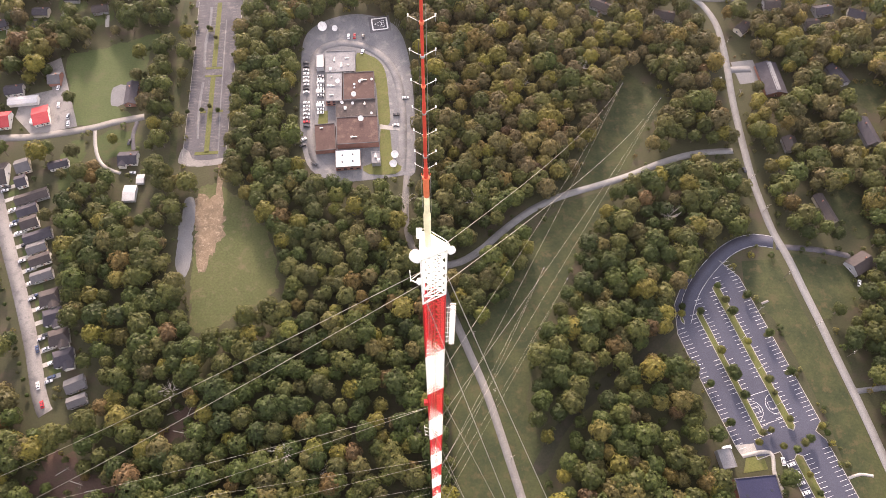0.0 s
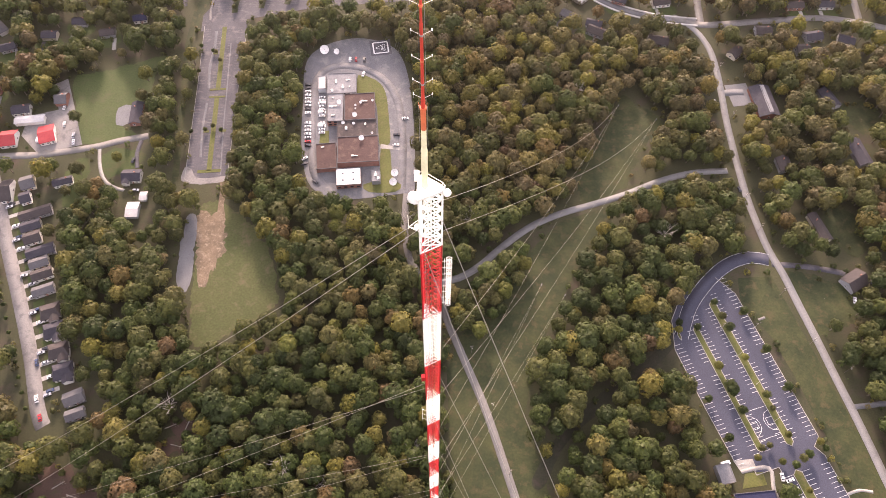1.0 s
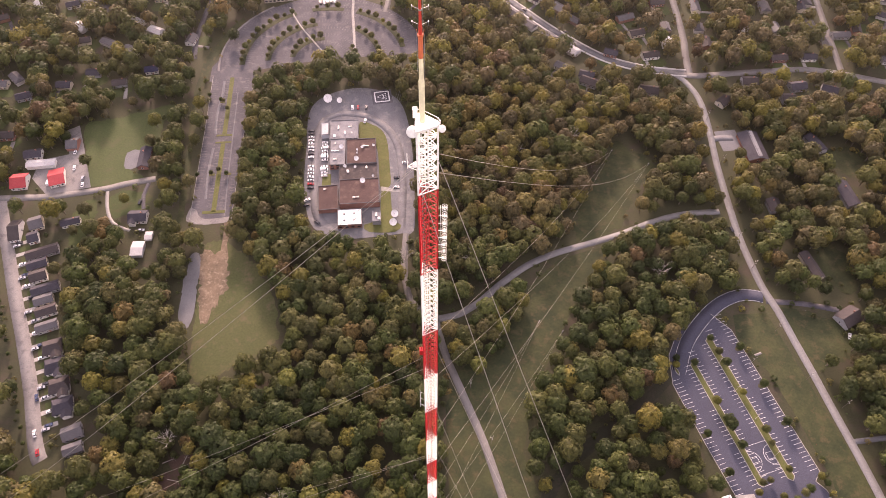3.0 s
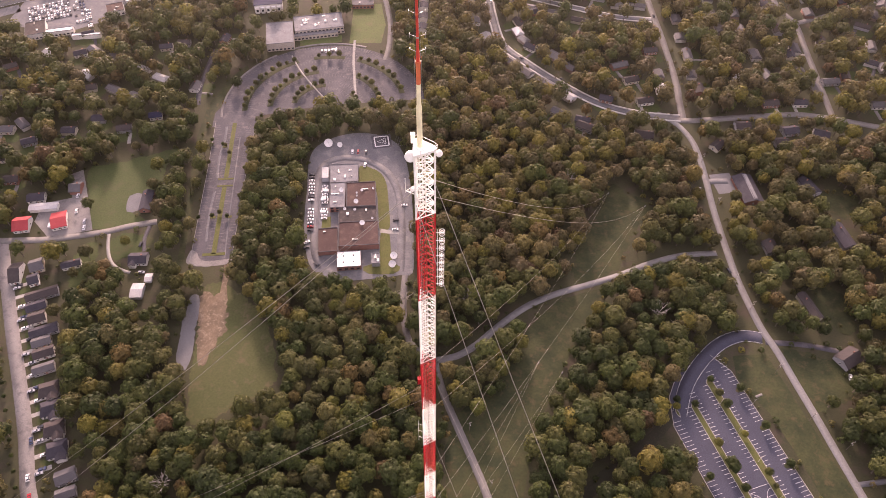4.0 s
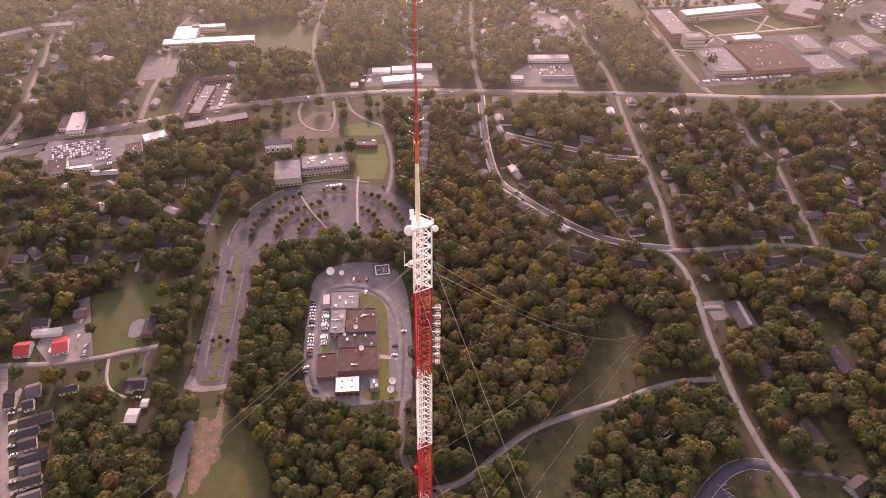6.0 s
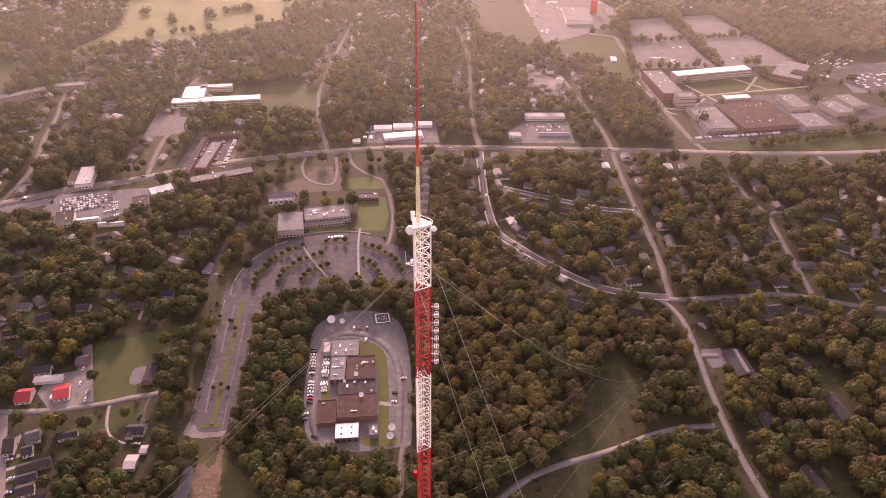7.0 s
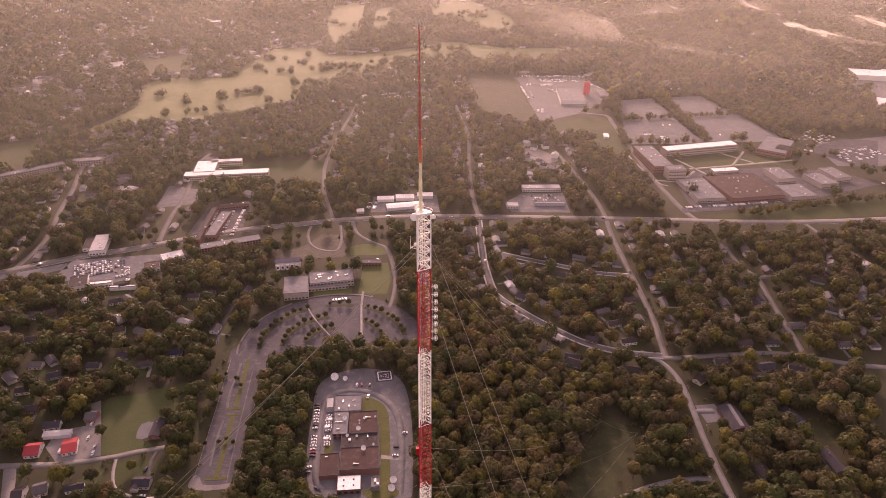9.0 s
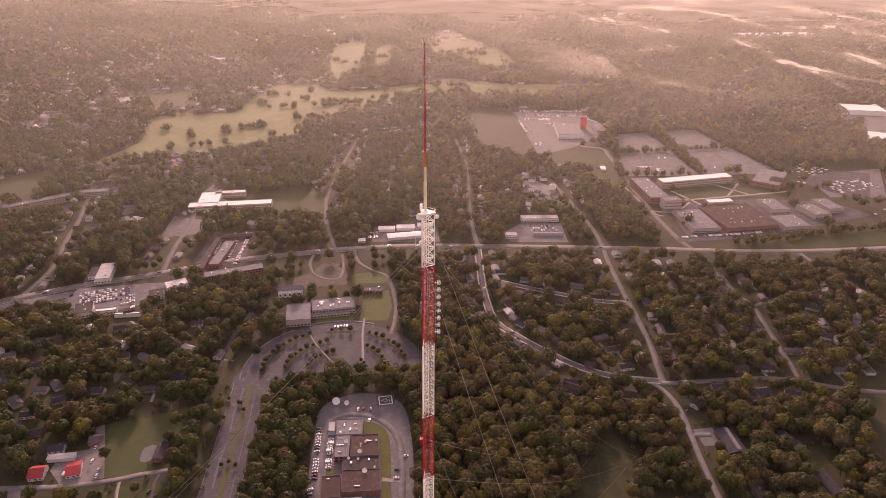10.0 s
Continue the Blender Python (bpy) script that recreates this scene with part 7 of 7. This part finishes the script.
def stand(name, x, y, g, forms, r_lo, r_hi, label, tall=1.0):
    """One mesh of many crowns."""
    tint = tints(x, y, g)
    vs, ts = [], []
    for k, form in enumerate(forms):
        idx = np.arange(k, len(x), len(forms))
        rad = g.uniform(r_lo, r_hi, len(idx)) * np.where(g.random(len(idx)) < 0.15, 0.7, 1.0)
        hgt = rad * g.uniform(1.25, 1.6, len(idx)) * (0.4 + 0.6 * tall)
        a = g.uniform(0, 2 * math.pi, len(idx))
        c, s = np.cos(a)[:, None, None], np.sin(a)[:, None, None]
        sx, sz = (rad * g.uniform(0.9, 1.15, len(idx)))[:, None, None], (rad * g.uniform(1.05, 1.4, len(idx)))[:, None, None]
        p = form[None]
        X, Y, Z = p[..., 0], p[..., 1], p[..., 2]
        vs.append(np.stack([(c * X - s * Y) * sx + x[idx][:, None, None], (s * X + c * Y) * sx + y[idx][:, None, None], Z * sz + hgt[:, None, None]], -1).reshape(-1, 3))
        ts.append(np.repeat(tint[idx], form.shape[0] * 3))
    vs = np.concatenate(vs)
    return tagged(new(name, np_mesh(name, vs, np.arange(len(vs)).reshape(-1, 3), M_WOOD_LEAF, np.concatenate(ts))), label, "trees", kind="stuff")


def trunks(name, x, y, g, h, r):
    vs, fs = [], []
    for a, b in zip(x, y):
        k = len(vs)
        vs += [(a + q * dx, b + q * dy, z) for q, z in ((r, -0.2), (r * 0.45, h)) for dx, dy in ((-1, -1), (1, -1), (1, 1), (-1, 1))]
        fs += [(k + i, k + (i + 1) % 4, k + 4 + (i + 1) % 4, k + 4 + i) for i in range(4)]
    tagged(new(name, np_mesh(name, vs, fs, M_BARK)), "tapering brown trunks of the woodland trees", "tree trunks", kind="stuff")


NEAR = [crown(s, 40, 26, 0.076) for s in (1, 2, 3, 4, 5)]
MID = [crown(s, 22, 18, 0.115) for s in (11, 12, 13, 14)]
LOW = [crown(s, 9, 10, 0.21, core=True) for s in (21, 22, 23)]
FAR = [crown(s, 6, 9, 0.33, core=False) for s in (31, 32)]
TINY = [crown(s, 4, 8, 0.45, core=False) for s in (41, 42)]

# single trees: the stretch of wood between the tower, the lane and the strip under the wires
x, y, g = grove(-400, 400, -372, 30, 8.3, 77)
pick = (np.abs(x - 40) < 130) & (y < -150)
order = np.where(pick)[0][:120]
single = np.zeros(len(x), bool)
single[order] = True
LEAF_KEYS = ["dark green", "olive", "yellow-green", "ochre"]
tree_kinds = {}
for key in LEAF_KEYS:
    for s in range(3):
        t = thing("tree", f"broadleaf tree with a lumpy {key} early-autumn crown", "tree", group="woodland trees")
        part("trunk", trunk_mesh("trunk", 9.0, 0.32, 5, s), None, t, "grey-brown tapered trunk with limbs")
        q = crown(60 + s, 46, 42, 0.062)
        q = q * np.array([5.9, 5.9, 6.8]) + np.array([0, 0, 8.0])
        part("crown", np_mesh("crown", q.reshape(-1, 3), np.arange(q.shape[0] * 3).reshape(-1, 3), M_LEAF[key]), None, t, key + " leaves in rounded clumps")
        tree_kinds[key, s] = t
placed = set()
tt = tints(x, y, g)


def plant(x, y, key, shape, size, turn, label=""):
    src = tree_kinds[key, shape]
    m = pose(x, y, 0, 0, 0, turn)
    if (key, shape) not in placed:
        placed.add((key, shape))
        src.matrix_basis = m
        ob = src
    else:
        ob = copy_thing(src, m)
    ob.scale = (size, size, size)
    return tagged(ob, label)


for i in order:
    v = tt[i]
    key = "dark green" if v < 0.2 else "olive" if v < 0.62 else "yellow-green" if v < 0.85 else "ochre"
    plant(x[i], y[i], key, int(g.integers(3)), g.uniform(0.85, 1.32), g.uniform(0, 360))
stand("woodland_near", x[~single], y[~single], g, NEAR, 5.0, 8.4, "mixed broadleaf woodland in early autumn")
trunks("woodland_near_trunks", x[~single], y[~single], g, 9.0, 0.3)
x, y, g = grove(-620, 620, 30, 350, 9.0, 78)
stand("woodland_middle", x, y, g, MID, 5.0, 8.4, "suburban trees in early autumn")
trunks("woodland_middle_trunks", x, y, g, 9.0, 0.3)
x, y, g = grove(-900, 900, 350, 830, 11.0, 79)
stand("woodland_beyond", x, y, g, LOW, 5.4, 8.2, "distant suburban trees in early autumn")
x, y, g = grove(-1500, 1500, 830, 1600, 15.0, 80)
stand("woodland_far", x, y, g, FAR, 7.5, 11.5, "far trees under morning haze", 0.75)
x, y, g = grove(-2000, 2000, 1600, 2400, 22.0, 83)
stand("woodland_distance", x, y, g, TINY, 9.0, 14.0, "distant trees under morning haze", 0.6)
x, y, g = grove(-2700, 2700, 2400, 3900, 44.0, 81)
stand("woodland_horizon", x, y, g, TINY, 12.0, 18.0, "trees reaching to the horizon", 0.3)

# trees of the car parks
for s, t, z in ((17.2, -6, 0.5), (17.2, 20, 0.6), (17.2, 33, 0.85), (17.0, 36, 0.9), (17.3, 48, 0.6), (17.2, 70, 0.4), (35.2, -18, 0.45), (35.2, -8, 0.55), (35.3, 0, 0.7), (35.2, 20, 0.45), (35.2, 44, 0.55), (35.0, 52, 0.3), (35.2, 68, 0.4), (5.6, -8, 0.5), (8.0, -12, 0.5), (2.0, 36, 0.5), (2.2, 59.5, 0.55), (49.5, -7, 0.55), (49.8, 19, 0.6), (49.8, 43.5, 0.6), (50, 77, 0.45), (51, 81, 0.4), (30, 84, 0.5), (36, 82, 0.5), (40, 81, 0.55), (30, 98, 0.35), (30, 108, 0.35), (30.5, 118, 0.4), (24, 80, 0.4), (12, 74, 0.4), (22, 70, 0.35)):
    px, py = lot(s, t)
    plant(px, py, LEAF_KEYS[int(abs(s * 3 + t)) % 3], int(abs(t)) % 3, z * 0.72 + 0.14, t * 37, "small planted tree on a car park island")
for s, t in ((16, 40), (16, 104), (0.5, 24), (1, 50), (31, 24), (30, 58), (1, 108), (29, 88), (10, 30), (22, 108), (12, 31), (11, 107)):
    px, py = slot(s, t)
    plant(px, py, "olive" if t % 3 else "dark green", int(t) % 3, 0.36, t * 41, "small planted tree on a car park island")
for (r0, a0, a1), n in zip(ROWS_OF_FAN, (11, 3, 8, 9, 5, 6, 2)):
    for k in range(n):
        a = a0 + (a1 - a0) * (k + 0.5) / n
        px, py = arc(r0, a, a, 1)[0]
        plant(px, py, LEAF_KEYS[1 + (k % 4 == 3)], k % 3, 0.40 + 0.10 * ((k * 7) % 3), k * 50, "small planted tree on a curved island")
for k in range(16):
    a = k / 15
    plant(-303 + 70 * a - 1, -150 - 140 * a, "dark green", k % 3, 0.28, k * 70, "clipped street tree beside the road")


# clumps of trees on the golf course, rows in the campus car parks
gx, gy = [], []
gr = np.random.default_rng(5)
CLUMPS_WEST = [(-563, 978, 26, 9), (-504, 990, 22, 8), (-455, 1018, 26, 9), (-403, 1073, 10, 4), (-391, 1172, 18, 8), (-301, 1123, 14, 6), (-321, 1050, 9, 3), (-266, 953, 10, 4), (-296, 951, 8, 2), (-360, 889, 18, 8), (-390, 871, 12, 4), (-417, 845, 12, 4), (-472, 814, 8, 3), (-489, 731, 4, 1), (-577, 838, 5, 1), (-544, 856, 8, 2), (-451, 743, 3, 1), (-438, 751, 3, 1), (-424, 755, 3, 1), (-395, 767, 4, 1), (-321, 828, 7, 3), (-640, 960, 30, 8)]
CLUMPS_EAST = [(-261, 1262, 26, 10), (-206, 1285, 30, 14), (-135, 1302, 36, 16), (-241, 1070, 24, 10), (-186, 1095, 22, 9), (-123, 1132, 18, 8), (-84, 1157, 22, 9), (-301, 1614, 10, 4), (-211, 1748, 12, 6), (-161, 1670, 16, 7), (-176, 1473, 14, 6), (-285, 1329, 14, 6), (-307, 1195, 9, 3), (-4, 1275, 22, 9), (53, 1278, 26, 11), (115, 1352, 28, 12), (161, 1188, 16, 6), (155, 1510, 22, 9), (235, 1358, 24, 10), (118, 1739, 30, 12), (315, 1293, 22, 9)]
for cx, cy, wide, n in CLUMPS_WEST + CLUMPS_EAST:
    for q in range(n + 1):
        gx.append(cx + gr.normal(0, wide * 0.55)), gy.append(cy + gr.normal(0, 4 + wide * 0.22))
for k in range(70):
    cx, cy = gr.uniform(-640, 520), gr.uniform(1000, 2050)
    for q in range(int(gr.integers(1, 8))):
        px, py = cx + gr.normal(0, 16), cy + gr.normal(0, 8)
        if any(p[:, 1].max() > 800 and inside(p, px, py) for p in far_clear):
            gx.append(px), gy.append(py)
for a, b, n in (((357, 852), (535, 884), 26), ((430, 864), (444, 600), 28), ((442, 866), (454, 600), 28), ((332, 716), (428, 734), 12), ((452, 734), (549, 757), 12), ((530, 882), (566, 720), 22), ((566, 720), (592, 612), 16), ((306, 592), (352, 842), 22), ((320, 594), (440, 600), 8), ((400, 325), (700, 400), 26)):
    for q in range(n):
        gx.append(a[0] + (b[0] - a[0]) * q / n + gr.uniform(-3, 3)), gy.append(a[1] + (b[1] - a[1]) * q / n + gr.uniform(-3, 3))
for px, py in ((498, 566), (513, 587), (510, 614), (496, 614), (531, 522), (567, 543), (540, 465), (547, 504), (630, 545), (606, 532), (552, 390), (366, 455), (355, 394), (396, 445), (597, 609), (632, 497), (560, 395), (500, 572), (535, 470), (625, 548), (505, 560), (570, 538)):
    gx.append(px), gy.append(py)
stand("parkland_trees", np.array(gx), np.array(gy), gr, LOW, 3.8, 8.0, "scattered parkland trees on fairways and car parks", 0.3)


# bare and half-bare trees
def bare_tree(x, y, h, seed):
    g = random.Random(seed)
    t = thing("bare_tree", "pale bare tree with spreading leafless branches", "tree", pose(x, y, 0), "bare trees")
    part("trunk", trunk_mesh("trunk", h * 0.55, 0.3, 3, seed, M_PALE_BARK), None, t)
    for i in range(9):
        b = bmesh.new()
        a = 2 * math.pi * i / 9 + g.uniform(-0.2, 0.2)
        p = Vector((0, 0, h * g.uniform(0.35, 0.55)))
        d = Vector((math.cos(a), math.sin(a), g.uniform(0.5, 1.4))).normalized()
        q = p + d * h * g.uniform(0.28, 0.4)
        add_bar(b, p, q, 0.14, 5, 0.08)
        for k in range(5):
            s = p.lerp(q, g.uniform(0.4, 1.0))
            e = Vector((g.uniform(-1, 1), g.uniform(-1, 1), g.uniform(0, 1))).normalized()
            w = s + (d + e).normalized() * h * g.uniform(0.12, 0.24)
            add_bar(b, s, w, 0.075, 4, 0.04)
            add_bar(b, w, w + (d + e * 0.5 + Vector((g.uniform(-.6, .6), g.uniform(-.6, .6), 0.2))).normalized() * h * 0.12, 0.045, 3, 0.025)
        part("branch", b, M_PALE_BARK, t)
    return t


for i, (bx, by, bh) in enumerate(((23, -168, 17), (-83, -325, 18), (-20, -166, 14), (148, -178, 16), (160, -190, 15), (172, -168, 15), (-150, -290, 15), (104, -55, 15), (60, -70, 14), (-60, -332, 14), (140, 6, 15), (-12, -315, 14))):
    bare_tree(bx, by, bh, i)

# fallen trunks and brush in the clearings of leaf litter
for k, (lx, ly, turn) in enumerate(((-150, -300, 20), (-145, -311, -15), (-141, -300, 70), (-205, -332, 30), (-196, -338, -20), (-187, -342, 10))):
    log = thing("fallen_trunk", "pale fallen trunk lying on leaf litter", "fallen tree", pose(lx, ly, 0, 0, 0, turn), "fallen trunks")
    b = bmesh.new()
    add_bar(b, (-3.5, 0, 0.25), (3.8, 0.4, 0.32), 0.26, 7, 0.12)
    part("trunk", b, M_PALE_BARK, log)
    b = bmesh.new()
    for q in range(4):
        add_bar(b, (1.2 + 0.6 * q, 0.2, 0.35), (2.0 + 0.7 * q, (-1) ** q * 1.5, 0.7), 0.07, 4, 0.03)
    part("branch", b, M_PALE_BARK, log)
for k, (px, py) in enumerate(((-147, -297), (-154, -312), (-139, -306), (-203, -326), (-190, -335), (-209, -341), (-181, -344))):
    plant(px, py, LEAF_KEYS[(1, 3, 0)[k % 3]], k % 3, 0.42 + 0.1 * (k % 3), k * 71, "young tree in a leafy clearing")

# garden trees beside the houses
for k, (px, py, key) in enumerate(((-272, -123, 3), (-250, -175, 1), (-226, -147, 3), (-219, -162, 2), (-244, -126, 1), (-220, -115, 2), (-214, -60, 1), (-215, -40, 2), (-211, -168, 1), (-203, -181, 0), (-248, -143, 1), (-233, -166, 2), (-304, -31, 1), (-279, -55, 0), (-313, -34, 1), (-292, -52, 2), (-257, -80, 1), (-181, -151, 1), (-167, -147, 0), (-167, -178, 1), (-169, -206, 1), (228, -72, 1), (218, -111, 2), (227, -125, 1), (261, -87, 0), (270, -115, 1), (273, -51, 3), (200, -116, 1), (244, -125, 1), (256, -19, 2), (234, -2, 1), (295, -46, 0), (283, -151, 1), (-166, 115, 1), (-172, 62, 0), (-193, 87, 1))):
    plant(px, py, LEAF_KEYS[key], k % 3, 0.75 + 0.09 * (k * 7 % 5), k * 67, "garden tree with a rounded autumn crown")

# brush along the edges of clearings and verges
g = np.random.default_rng(91)
bx, by = g.uniform(-330, 330, 42000), g.uniform(-372, 120, 42000)
bi, bj = ((bx - X0) / CELL).astype(int), ((by - Y0) / CELL).astype(int)
reach = max(1, int(round(2.0 / CELL)))
edge = taken[bi, bj] & ~(taken[bi + reach, bj] & taken[bi - reach, bj] & taken[bi, bj + reach] & taken[bi, bj - reach])
edge &= g.random(len(bx)) < 0.3
stand("edge_brush", bx[edge], by[edge], g, FAR, 0.7, 2.0, "low brush along the woodland edges", 0.4)

# the small grove between the lanes
for k, (px, py) in enumerate([(23, -215), (24, -233), (42, -196), (26, -245), (36, -224), (53, -189), (21, -223), (43, -212), (42, -219), (46, -203), (40, -230), (14, -240), (32, -206), (55, -200), (29, -224), (34, -233), (51, -210)]):
    plant(px, py, LEAF_KEYS[(0, 1, 0, 2, 1)[k % 5]], k % 3, 0.78 + 0.08 * (k * 3 % 5), k * 83, "broadleaf tree in a small grove between lanes")


# ---- morning mist and haze, as flat sheets ----
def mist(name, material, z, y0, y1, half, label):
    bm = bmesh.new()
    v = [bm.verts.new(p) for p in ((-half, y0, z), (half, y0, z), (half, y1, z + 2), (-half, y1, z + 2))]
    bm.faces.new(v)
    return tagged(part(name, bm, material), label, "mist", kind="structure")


# one flat sheet imitates the depth of haze; its opacity is graded northwards
mist("haze", mist_material("haze_sheet", [(-400, 0.0), (-100, 0.003), (80, 0.014), (250, 0.044), (420, 0.082), (650, 0.125), (1200, 0.19), (2000, 0.32), (3600, 0.60)], 0.003, 0.25, 0.75, base=0.65, side=(-1500, 100, 0.7)), 82, -800, 4900, 4000, "flat sheet standing in for warm morning haze, more opaque towards the horizon")
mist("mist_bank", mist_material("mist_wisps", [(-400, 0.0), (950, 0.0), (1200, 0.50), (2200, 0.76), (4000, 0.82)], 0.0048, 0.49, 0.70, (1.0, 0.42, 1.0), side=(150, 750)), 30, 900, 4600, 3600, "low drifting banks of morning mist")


# ---- utility poles and lamp posts ----
def utility_pole(x, y, turn):
    t = thing("utility_pole", "tall brown wooden utility pole with crossarms by a road", "utility pole", pose(x, y, 0, 0, 0, turn), "utility poles")
    b = bmesh.new()
    add_bar(b, (0, 0, -0.5), (0, 0, 10.5), 0.17, 8, 0.11)
    part("pole", b, M_BARK, t, "weathered round wooden pole")
    for z, w in ((9.9, 1.25), (8.9, 0.9)):
        arm = part("crossarm", boxed((-w, 0.1, z - 0.07, w, 0.24, z + 0.07)), M_BARK, t)
        for u in (-w + 0.15, -0.45, 0.45, w - 0.15):
            b = bmesh.new()
            add_revolved(b, [(0.03, 0.0), (0.09, 0.04), (0.05, 0.12), (0.08, 0.16), (0.0, 0.22)], 8, pose(u, 0.17, z + 0.07))
            part("insulator", b, M_WHITE, arm, "pale porcelain insulator")
    b = bmesh.new()
    add_revolved(b, [(0.0, 0.0), (0.26, 0.0), (0.28, 0.08), (0.28, 0.8), (0.2, 0.9), (0.0, 0.9)], 12, pose(0, -0.45, 7.4))
    part("transformer", b, M_STEEL, t, "grey drum transformer")


def lamp_post(x, y, turn):
    t = thing("lamp_post", "slim grey car park lamp post with twin heads", "lamp post", pose(x, y, 0.1, 0, 0, turn), "car park lamp posts")
    b = bmesh.new()
    add_revolved(b, [(0.0, -0.2), (0.32, -0.2), (0.32, 0.6), (0.28, 0.66), (0.0, 0.66)], 10)
    part("base", b, M_CONCRETE, t, "round concrete footing")
    b = bmesh.new()
    add_bar(b, (0, 0, 0.6), (0, 0, 8.6), 0.11, 8, 0.07)
    part("pole", b, M_STEEL, t)
    for s in (-1, 1):
        b = bmesh.new()
        add_bar(b, (0, 0, 8.5), (s * 0.9, 0, 8.7), 0.05, 6)
        arm = part("arm", b, M_STEEL, t)
        part("lamp_head", boxed((s * 1.2 - 0.4, -0.2, 8.64, s * 1.2 + 0.4, 0.2, 8.8)), M_DARK_STEEL, arm, "flat dark lamp head")


for px, py, turn in ((216, -218, 15), (226, -251, 15), (242, -269, 15), (214, -77, 0), (208, -148, 5), (213, -171, 10), (214, -30, 0), (40, -327, 15), (32, -290, 20), (21, -256, 20)):
    utility_pole(px, py, turn)
for px, py in ((194, -241), (188, -276), (193, -298), (180, -259), (174, -241)):
    lamp_post(px, py, 17)
